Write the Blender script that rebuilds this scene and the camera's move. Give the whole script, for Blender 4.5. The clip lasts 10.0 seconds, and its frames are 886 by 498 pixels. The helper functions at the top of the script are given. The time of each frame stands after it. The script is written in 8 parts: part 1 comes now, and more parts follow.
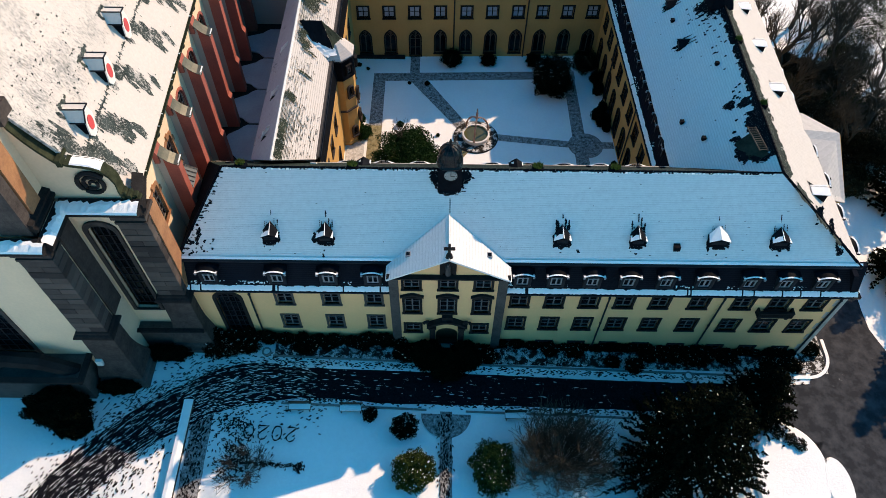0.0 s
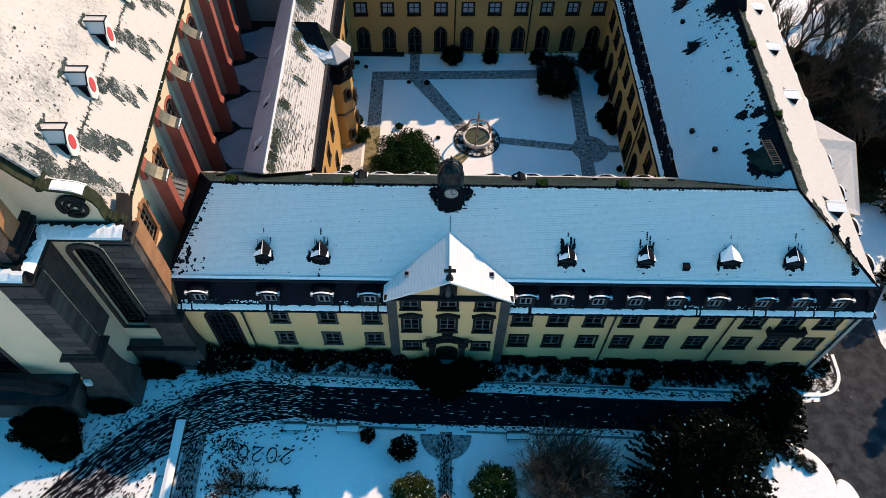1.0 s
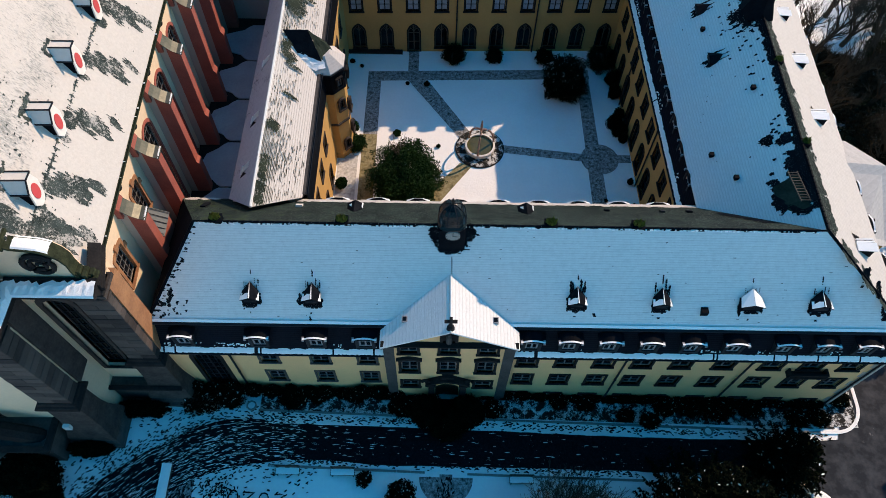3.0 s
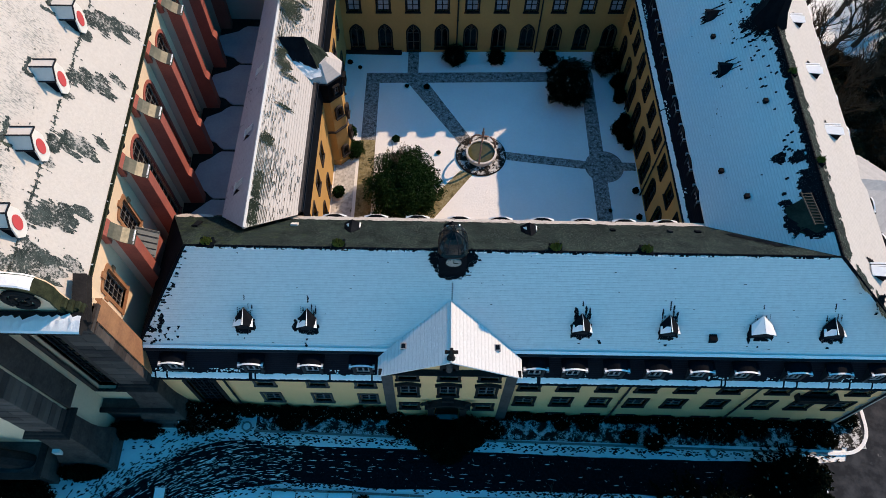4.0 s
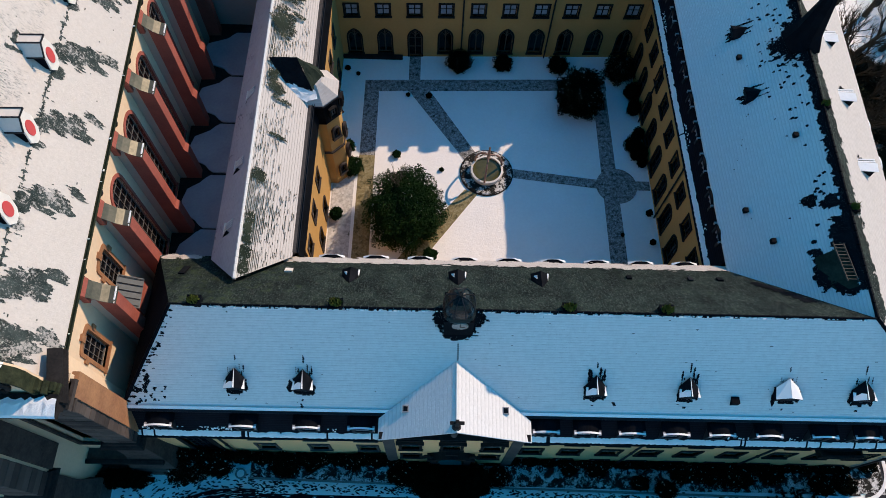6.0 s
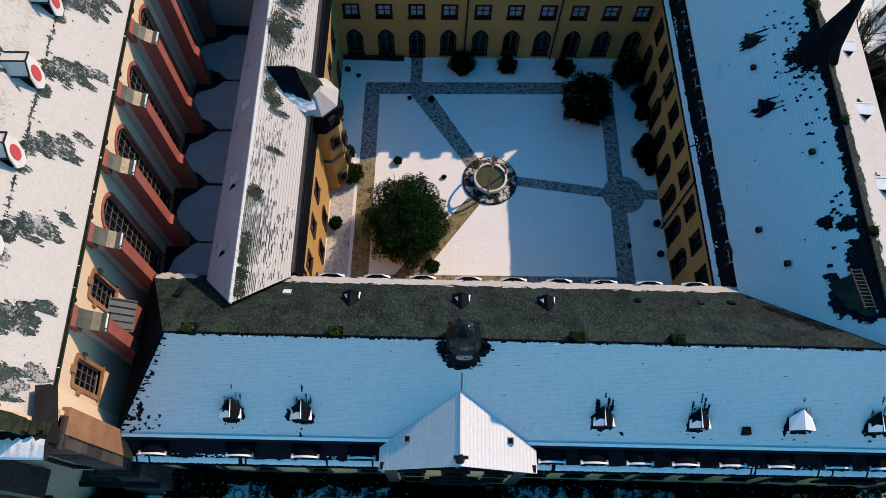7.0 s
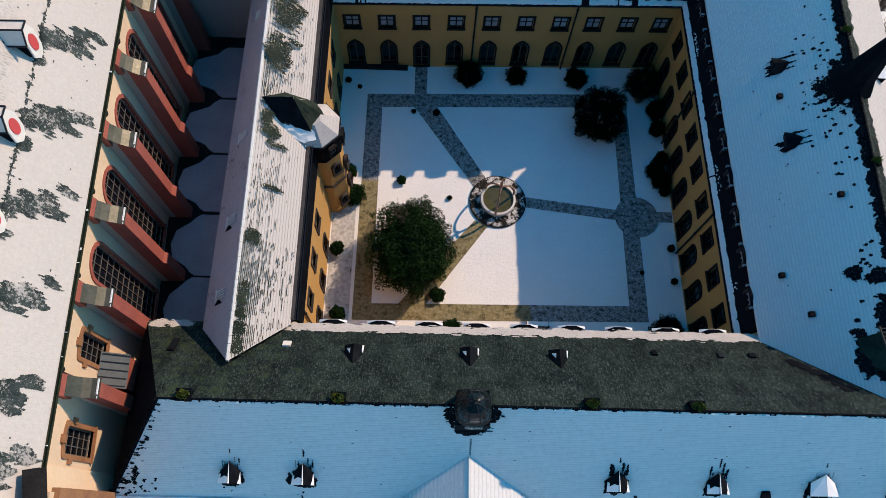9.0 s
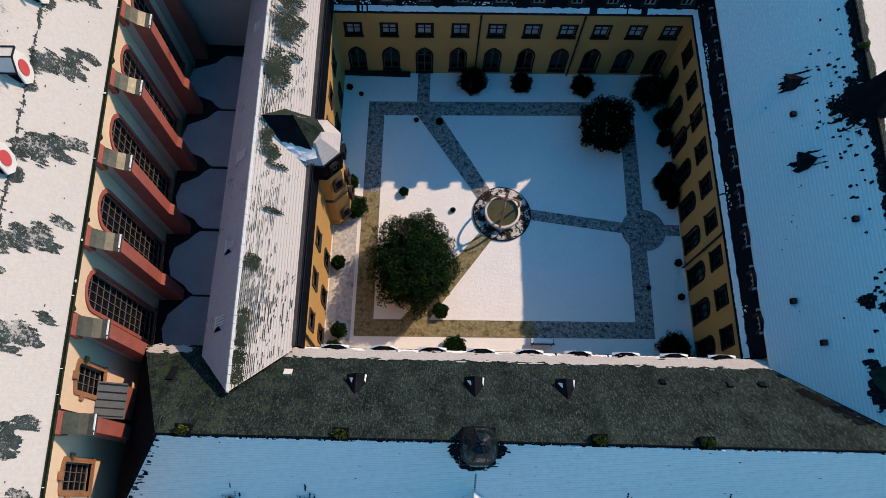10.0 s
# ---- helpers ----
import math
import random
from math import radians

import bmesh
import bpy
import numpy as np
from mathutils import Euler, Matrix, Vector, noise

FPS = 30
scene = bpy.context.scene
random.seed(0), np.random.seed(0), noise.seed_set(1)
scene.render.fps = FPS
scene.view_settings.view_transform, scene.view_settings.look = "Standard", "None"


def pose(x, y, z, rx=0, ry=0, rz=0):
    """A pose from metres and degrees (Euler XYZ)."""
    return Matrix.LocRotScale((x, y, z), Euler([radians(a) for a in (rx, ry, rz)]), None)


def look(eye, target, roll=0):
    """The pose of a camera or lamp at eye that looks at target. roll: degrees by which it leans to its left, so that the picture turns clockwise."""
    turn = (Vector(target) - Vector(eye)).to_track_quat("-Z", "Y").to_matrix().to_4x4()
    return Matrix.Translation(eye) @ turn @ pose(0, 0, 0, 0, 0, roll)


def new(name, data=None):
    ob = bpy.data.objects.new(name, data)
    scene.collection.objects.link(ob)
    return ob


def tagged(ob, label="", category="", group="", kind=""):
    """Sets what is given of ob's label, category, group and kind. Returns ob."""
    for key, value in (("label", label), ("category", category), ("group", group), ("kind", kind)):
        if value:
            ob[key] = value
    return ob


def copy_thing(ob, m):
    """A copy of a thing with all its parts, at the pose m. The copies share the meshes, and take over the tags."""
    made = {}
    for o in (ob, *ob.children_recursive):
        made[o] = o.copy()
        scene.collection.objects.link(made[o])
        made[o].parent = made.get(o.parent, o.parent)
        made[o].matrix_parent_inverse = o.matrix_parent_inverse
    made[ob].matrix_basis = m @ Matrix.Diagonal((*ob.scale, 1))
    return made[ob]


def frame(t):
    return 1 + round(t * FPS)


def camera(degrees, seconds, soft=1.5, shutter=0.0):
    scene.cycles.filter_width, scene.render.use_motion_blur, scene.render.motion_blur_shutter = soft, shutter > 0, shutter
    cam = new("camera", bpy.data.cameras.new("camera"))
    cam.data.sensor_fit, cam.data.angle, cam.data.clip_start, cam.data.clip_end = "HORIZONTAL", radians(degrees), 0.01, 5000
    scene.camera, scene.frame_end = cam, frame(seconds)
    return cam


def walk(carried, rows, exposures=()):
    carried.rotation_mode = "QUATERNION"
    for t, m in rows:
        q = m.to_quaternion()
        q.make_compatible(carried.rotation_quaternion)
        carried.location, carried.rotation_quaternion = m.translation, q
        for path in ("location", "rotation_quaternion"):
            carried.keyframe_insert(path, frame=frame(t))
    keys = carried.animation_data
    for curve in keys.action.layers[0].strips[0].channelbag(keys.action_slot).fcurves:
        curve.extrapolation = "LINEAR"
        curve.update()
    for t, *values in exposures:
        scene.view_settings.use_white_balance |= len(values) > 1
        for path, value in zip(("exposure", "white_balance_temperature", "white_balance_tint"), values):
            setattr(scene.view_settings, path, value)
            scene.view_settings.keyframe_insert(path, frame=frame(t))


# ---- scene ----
cam = camera(64.9, 10.0, soft=0.75)
PATH = [
    (0, (0.353, -0.207, 50.568), (0.367, 0.975, 48.955), 1.2),
    (0.5, (0.34, 1.511, 50.57), (0.355, 2.668, 48.939), 1.3),
    (1, (0.344, 3.091, 50.591), (0.358, 4.225, 48.943), 1.3),
    (1.5, (0.283, 4.625, 50.608), (0.298, 5.736, 48.946), 1.4),
    (2, (0.264, 6.19, 50.628), (0.28, 7.277, 48.949), 1.6),
    (2.5, (0.255, 7.747, 50.651), (0.271, 8.809, 48.956), 1.6),
    (4, (0.104, 12.465, 50.759), (0.125, 13.45, 49.019), 2.1),
    (4.5, (0.044, 13.997, 50.786), (0.065, 14.957, 49.032), 2.2),
    (5, (-0.095, 15.606, 50.765), (-0.07, 16.54, 48.996), 2.5),
    (5.5, (-0.233, 17.239, 50.773), (-0.206, 18.146, 48.991), 2.7),
    (7, (-0.652, 21.664, 50.501), (-0.62, 22.492, 48.68), 3.5),
    (7.5, (-0.752, 23.027, 50.5), (-0.72, 23.829, 48.668), 3.5),
    (8, (-0.9, 24.481, 50.483), (-0.867, 25.256, 48.639), 3.8),
    (8.5, (-1.089, 25.861, 50.54), (-1.053, 26.609, 48.686), 4.1),
    (9, (-1.188, 27.213, 50.545), (-1.153, 27.936, 48.681), 4.2),
    (9.5, (-1.309, 28.555, 50.54), (-1.273, 29.253, 48.666), 4.4),
    (10, (-1.476, 29.945, 50.526), (-1.44, 30.616, 48.643), 4.6),
]
EXPOSURES = [(0, 0.28, 6700, 10), (2.5, 0.13, 6450, 10), (5, -0.03, 6200, 10), (7.5, -0.10, 6150, 10), (10, -0.12, 6200, 10)]
walk(cam, [(t, look(eye, target, roll)) for t, eye, target, roll in PATH], EXPOSURES)
# ---- light ----
SUN = Vector((0.637, 0.559, 0.531)).normalized()
world = bpy.data.worlds.new("world")
scene.world = world
world.use_nodes = True
wn = world.node_tree.nodes
wl = world.node_tree.links
sky = wn.new("ShaderNodeTexSky")
sky.sky_type, sky.sun_disc = "NISHITA", False
sky.sun_elevation, sky.sun_rotation = radians(32), radians(48.7)
sky.air_density, sky.dust_density, sky.ozone_density = 1.0, 0.3, 2.5
deep = wn.new("ShaderNodeHueSaturation")
deep.inputs["Hue"].default_value, deep.inputs["Saturation"].default_value = 0.481, 1.42
wl.new(sky.outputs["Color"], deep.inputs["Color"])
cool = wn.new("ShaderNodeMix")
cool.data_type, cool.blend_type = "RGBA", "MULTIPLY"
cool.inputs["Factor"].default_value = 1.0
cool.inputs[7].default_value = (0.815, 1.0, 1.01, 1)
wl.new(deep.outputs["Color"], cool.inputs[6])
wl.new(cool.outputs[2], wn["Background"].inputs["Color"])
wn["Background"].inputs["Strength"].default_value = 0.188
sun_data = bpy.data.lights.new("sun", "SUN")
sun_data.energy, sun_data.angle, sun_data.color = 5.0, radians(0.53), (1.0, 0.71, 0.47)
sun = new("sun", sun_data)
sun.matrix_world = look((60, 60, 60), Vector((60, 60, 60)) - SUN)


# ---- materials ----
def nodes(name):
    m = bpy.data.materials.new(name)
    m.use_nodes = True
    return m, m.node_tree.nodes, m.node_tree.links, m.node_tree.nodes["Principled BSDF"]


def ramp(n, l, src, lo, hi):
    r = n.new("ShaderNodeMapRange")
    r.inputs["From Min"].default_value, r.inputs["From Max"].default_value = lo, hi
    l.new(src, r.inputs["Value"])
    return r.outputs["Result"]


def noise_tex(n, l, scale, detail=4.0, rough=0.6, vec=None):
    t = n.new("ShaderNodeTexNoise")
    t.inputs["Scale"].default_value, t.inputs["Detail"].default_value, t.inputs["Roughness"].default_value = scale, detail, rough
    if vec is None:
        g = n.new("ShaderNodeNewGeometry")
        vec = g.outputs["Position"]
    l.new(vec, t.inputs["Vector"])
    return t.outputs["Fac"]


def mix(n, l, fac, a, b):
    x = n.new("ShaderNodeMix")
    x.data_type = "RGBA"
    l.new(fac, x.inputs["Factor"])
    for k, v in ((6, a), (7, b)):
        if isinstance(v, tuple):
            x.inputs[k].default_value = (*v, 1)
        else:
            l.new(v, x.inputs[k])
    return x.outputs[2]


def maths(n, l, op, a, b):
    x = n.new("ShaderNodeMath")
    x.operation = op
    for k, v in enumerate((a, b)):
        if isinstance(v, (int, float)):
            x.inputs[k].default_value = v
        else:
            l.new(v, x.inputs[k])
    return x.outputs[0]


def bump(n, l, bsdf, height, strength, distance):
    b = n.new("ShaderNodeBump")
    b.inputs["Strength"].default_value, b.inputs["Distance"].default_value = strength, distance
    l.new(height, b.inputs["Height"])
    l.new(b.outputs["Normal"], bsdf.inputs["Normal"])


def plain(name, a, b, rough=0.8, s1=0.5, s2=9.0, metal=0.0, relief=0.3, depth=0.02, spec=0.3):
    """Two tones mixed by a coarse and a fine noise, with fine relief."""
    m, n, l, p = nodes(name)
    c, f = noise_tex(n, l, s1), noise_tex(n, l, s2, 6)
    both = maths(n, l, "ADD", maths(n, l, "MULTIPLY", c, 0.6), maths(n, l, "MULTIPLY", f, 0.4))
    l.new(mix(n, l, ramp(n, l, both, 0.35, 0.65), a, b), p.inputs["Base Color"])
    l.new(maths(n, l, "ADD", rough - 0.08, maths(n, l, "MULTIPLY", f, 0.16)), p.inputs["Roughness"])
    p.inputs["Metallic"].default_value = metal
    p.inputs["Specular IOR Level"].default_value = spec
    bump(n, l, p, f, relief, depth)
    return m


def roof(name, snow, slate, moss, cover, band=0.25, streak=0.0, course=0.155, melt=None, spec=0.15, lines=0.0):
    """Slate in level courses under snow. cover: 0 bare to 1 white; lines: how dark the bare course edges show."""
    m, n, l, p = nodes(name)
    g = n.new("ShaderNodeNewGeometry")
    sep = n.new("ShaderNodeSeparateXYZ")
    l.new(g.outputs["Position"], sep.inputs[0])
    saw = maths(n, l, "FRACT", maths(n, l, "DIVIDE", sep.outputs["Z"], course), 0)
    big = noise_tex(n, l, 0.3, 6, 0.65)
    fine = noise_tex(n, l, 3.2, 5, 0.65)
    tiny = noise_tex(n, l, 22.0, 3, 0.6)
    v = maths(n, l, "ADD", maths(n, l, "MULTIPLY", big, 0.62), maths(n, l, "MULTIPLY", fine, 0.38))
    v = maths(n, l, "ADD", v, maths(n, l, "MULTIPLY", maths(n, l, "SUBTRACT", saw, 0.5), band))
    if streak:
        w = n.new("ShaderNodeMapping")
        w.inputs["Scale"].default_value = (1.0, 1.0, 0.12)
        l.new(g.outputs["Position"], w.inputs["Vector"])
        v = maths(n, l, "ADD", v, maths(n, l, "MULTIPLY", maths(n, l, "SUBTRACT", noise_tex(n, l, 2.6, 3, 0.6, w.outputs["Vector"]), 0.5), streak))
    if melt:
        v = maths(n, l, "SUBTRACT", v, maths(n, l, "MULTIPLY", ramp(n, l, sep.outputs["Z"], melt[0], melt[1]), melt[2]))
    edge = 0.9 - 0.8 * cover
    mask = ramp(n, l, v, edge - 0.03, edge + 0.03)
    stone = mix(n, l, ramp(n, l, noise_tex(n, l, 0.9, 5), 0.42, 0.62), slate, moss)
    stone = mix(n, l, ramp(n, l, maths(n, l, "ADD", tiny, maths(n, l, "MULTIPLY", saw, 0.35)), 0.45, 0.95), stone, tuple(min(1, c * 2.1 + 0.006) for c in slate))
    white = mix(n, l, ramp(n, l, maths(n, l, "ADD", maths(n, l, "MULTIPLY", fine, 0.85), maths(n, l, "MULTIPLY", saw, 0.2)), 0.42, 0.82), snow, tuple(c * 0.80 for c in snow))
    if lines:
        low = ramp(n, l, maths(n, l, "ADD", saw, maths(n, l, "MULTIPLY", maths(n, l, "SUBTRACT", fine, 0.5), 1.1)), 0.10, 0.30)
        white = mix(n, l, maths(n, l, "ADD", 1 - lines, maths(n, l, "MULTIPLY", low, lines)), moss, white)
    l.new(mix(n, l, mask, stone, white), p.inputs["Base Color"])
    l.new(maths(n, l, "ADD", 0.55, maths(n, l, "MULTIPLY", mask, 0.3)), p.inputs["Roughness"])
    p.inputs["Specular IOR Level"].default_value = spec
    h = maths(n, l, "ADD", maths(n, l, "MULTIPLY", saw, 0.5), maths(n, l, "ADD", maths(n, l, "MULTIPLY", mask, 0.7), maths(n, l, "MULTIPLY", fine, 0.5)))
    bump(n, l, p, h, 0.6, 0.06)
    return m


def patchy(name, a, b, c, scale, lo, hi, rough=0.85, relief=0.4, spec=0.3):
    """a showing through b where a noise is low; b dappled with c."""
    m, n, l, p = nodes(name)
    v = maths(n, l, "ADD", maths(n, l, "MULTIPLY", noise_tex(n, l, scale, 6, 0.65), 0.7), maths(n, l, "MULTIPLY", noise_tex(n, l, scale * 7, 4, 0.6), 0.3))
    mask = ramp(n, l, v, lo, hi)
    top = mix(n, l, ramp(n, l, noise_tex(n, l, scale * 2.3, 5), 0.4, 0.65), b, c)
    l.new(mix(n, l, mask, a, top), p.inputs["Base Color"])
    p.inputs["Roughness"].default_value, p.inputs["Specular IOR Level"].default_value = rough, spec
    bump(n, l, p, v, relief, 0.06)
    return m


def speckled(name, dark, mid, light, moss):
    """Old mossy slate: a mid tone broken by dark blotches and pale flecks drawn out down the slope."""
    m, n, l, p = nodes(name)
    g = n.new("ShaderNodeNewGeometry")
    w = n.new("ShaderNodeMapping")
    w.inputs["Rotation"].default_value = (0, 0, 0.5)
    w.inputs["Scale"].default_value = (2.6, 0.8, 0.8)
    l.new(g.outputs["Position"], w.inputs["Vector"])
    c = mix(n, l, ramp(n, l, noise_tex(n, l, 0.8, 7, 0.7), 0.38, 0.62), dark, mid)
    c = mix(n, l, ramp(n, l, noise_tex(n, l, 4.6, 8, 0.8, w.outputs["Vector"]), 0.5, 0.72), c, light)
    c = mix(n, l, ramp(n, l, noise_tex(n, l, 0.32, 5, 0.6, w.outputs["Vector"]), 0.22, 0.5), dark, c)
    c = mix(n, l, ramp(n, l, noise_tex(n, l, 9.0, 6, 0.7), 0.34, 0.52), dark, c)
    sep = n.new("ShaderNodeSeparateXYZ")
    l.new(g.outputs["Position"], sep.inputs[0])
    cushion = maths(n, l, "ADD", noise_tex(n, l, 1.6, 7, 0.75), maths(n, l, "MULTIPLY", ramp(n, l, sep.outputs["X"], -2.0, -14.0), 0.10))
    c = mix(n, l, ramp(n, l, cushion, 0.60, 0.80), c, moss)
    l.new(c, p.inputs["Base Color"])
    p.inputs["Roughness"].default_value, p.inputs["Specular IOR Level"].default_value = 0.8, 0.1
    saw = maths(n, l, "FRACT", maths(n, l, "DIVIDE", sep.outputs["Z"], 0.155), 0)
    bump(n, l, p, maths(n, l, "ADD", maths(n, l, "MULTIPLY", saw, 0.4), noise_tex(n, l, 9.0, 5)), 0.7, 0.06)
    return m


def streaky(name, white, dark, mid, lo, hi):
    """Wet black drive with slivers of trodden snow drawn out along the way."""
    m, n, l, p = nodes(name)
    g = n.new("ShaderNodeNewGeometry")
    w = n.new("ShaderNodeMapping")
    w.inputs["Scale"].default_value = (0.55, 4.2, 1.0)
    l.new(g.outputs["Position"], w.inputs["Vector"])
    a = noise_tex(n, l, 2.2, 5, 0.6, w.outputs["Vector"])
    c = noise_tex(n, l, 0.25, 3, 0.5)
    v = maths(n, l, "ADD", maths(n, l, "MULTIPLY", a, 0.75), maths(n, l, "MULTIPLY", c, 0.25))
    f = noise_tex(n, l, 9.0, 5)
    l.new(mix(n, l, ramp(n, l, v, lo, hi), mix(n, l, f, dark, mid), white), p.inputs["Base Color"])
    p.inputs["Roughness"].default_value, p.inputs["Specular IOR Level"].default_value = 0.7, 0.05
    bump(n, l, p, v, 0.4, 0.05)
    return m


def thin_snow(name, dark, mid, white):
    """Slate breaking through the last of the snow: dark scales with many small white rests."""
    m, n, l, p = nodes(name)
    c = mix(n, l, ramp(n, l, noise_tex(n, l, 1.4, 6, 0.7), 0.36, 0.64), dark, mid)
    fine = maths(n, l, "ADD", maths(n, l, "MULTIPLY", noise_tex(n, l, 7.0, 6, 0.75), 0.6), maths(n, l, "MULTIPLY", noise_tex(n, l, 1.1, 4, 0.6), 0.4))
    c = mix(n, l, ramp(n, l, fine, 0.52, 0.575), c, white)
    l.new(c, p.inputs["Base Color"])
    p.inputs["Roughness"].default_value, p.inputs["Specular IOR Level"].default_value = 0.8, 0.15
    bump(n, l, p, fine, 0.7, 0.05)
    return m


def speckled_snow(name):
    """Fresh snow, faintly dappled, with fine crumbs and soft hollows."""
    m, n, l, p = nodes(name)
    c, f, g = noise_tex(n, l, 0.35, 6), noise_tex(n, l, 4.0, 8, 0.7), noise_tex(n, l, 26.0, 4, 0.7)
    both = maths(n, l, "ADD", maths(n, l, "MULTIPLY", c, 0.45), maths(n, l, "MULTIPLY", f, 0.55))
    col = mix(n, l, ramp(n, l, both, 0.36, 0.64), (0.86, 0.86, 0.86), (0.94, 0.935, 0.93))
    col = mix(n, l, ramp(n, l, g, 0.24, 0.36), (0.66, 0.66, 0.66), col)
    l.new(col, p.inputs["Base Color"])
    p.inputs["Roughness"].default_value, p.inputs["Specular IOR Level"].default_value = 0.75, 0.3
    bump(n, l, p, maths(n, l, "ADD", f, maths(n, l, "MULTIPLY", g, 0.4)), 0.4, 0.09)
    return m


def streaked_snow(name, snow, grey, dark):
    """Snow in a white dimmed and warmed for full sun, fine scratches down the slope thickening above the line of
    dormers and towards the gable.
    """
    m, n, l, p = nodes(name)
    g = n.new("ShaderNodeNewGeometry")
    w = n.new("ShaderNodeMapping")
    w.inputs["Scale"].default_value = (1.6, 4.6, 1.6)
    l.new(g.outputs["Position"], w.inputs["Vector"])
    sep = n.new("ShaderNodeSeparateXYZ")
    l.new(g.outputs["Position"], sep.inputs[0])
    thin = noise_tex(n, l, 2.8, 7, 0.7, w.outputs["Vector"])
    big = noise_tex(n, l, 0.45, 5, 0.6)
    fine = noise_tex(n, l, 5.0, 6, 0.7)
    v = maths(n, l, "ADD", maths(n, l, "MULTIPLY", thin, 0.62), maths(n, l, "MULTIPLY", big, 0.38))
    v = maths(n, l, "ADD", v, maths(n, l, "MULTIPLY", ramp(n, l, sep.outputs["Z"], 21.2, 22.0), 0.10))
    v = maths(n, l, "ADD", v, maths(n, l, "MULTIPLY", ramp(n, l, sep.outputs["Y"], 38.0, 29.0), 0.05))
    white = mix(n, l, ramp(n, l, fine, 0.35, 0.7), snow, tuple(c * 0.88 for c in snow))
    c = mix(n, l, ramp(n, l, v, 0.62, 0.70), white, grey)
    c = mix(n, l, ramp(n, l, v, 0.71, 0.78), c, dark)
    l.new(c, p.inputs["Base Color"])
    p.inputs["Roughness"].default_value, p.inputs["Specular IOR Level"].default_value = 0.8, 0.15
    bump(n, l, p, maths(n, l, "ADD", fine, thin), 0.5, 0.05)
    return m


def leaf_mat(name, a, b):
    m, n, l, p = nodes(name)
    g = n.new("ShaderNodeNewGeometry")
    l.new(mix(n, l, g.outputs["Random Per Island"], a, b), p.inputs["Base Color"])
    p.inputs["Roughness"].default_value, p.inputs["Specular IOR Level"].default_value = 0.7, 0.01
    return m


def block_stone(name, a, b):
    """Sandstone whose tone differs from block to block."""
    m, n, l, p = nodes(name)
    info = n.new("ShaderNodeObjectInfo")
    f = noise_tex(n, l, 4.0, 6)
    v = maths(n, l, "ADD", maths(n, l, "MULTIPLY", info.outputs["Random"], 0.55), maths(n, l, "MULTIPLY", noise_tex(n, l, 0.8, 5), 0.6))
    l.new(mix(n, l, ramp(n, l, v, 0.25, 0.9), a, b), p.inputs["Base Color"])
    p.inputs["Roughness"].default_value, p.inputs["Specular IOR Level"].default_value = 0.85, 0.1
    bump(n, l, p, f, 0.7, 0.05)
    return m


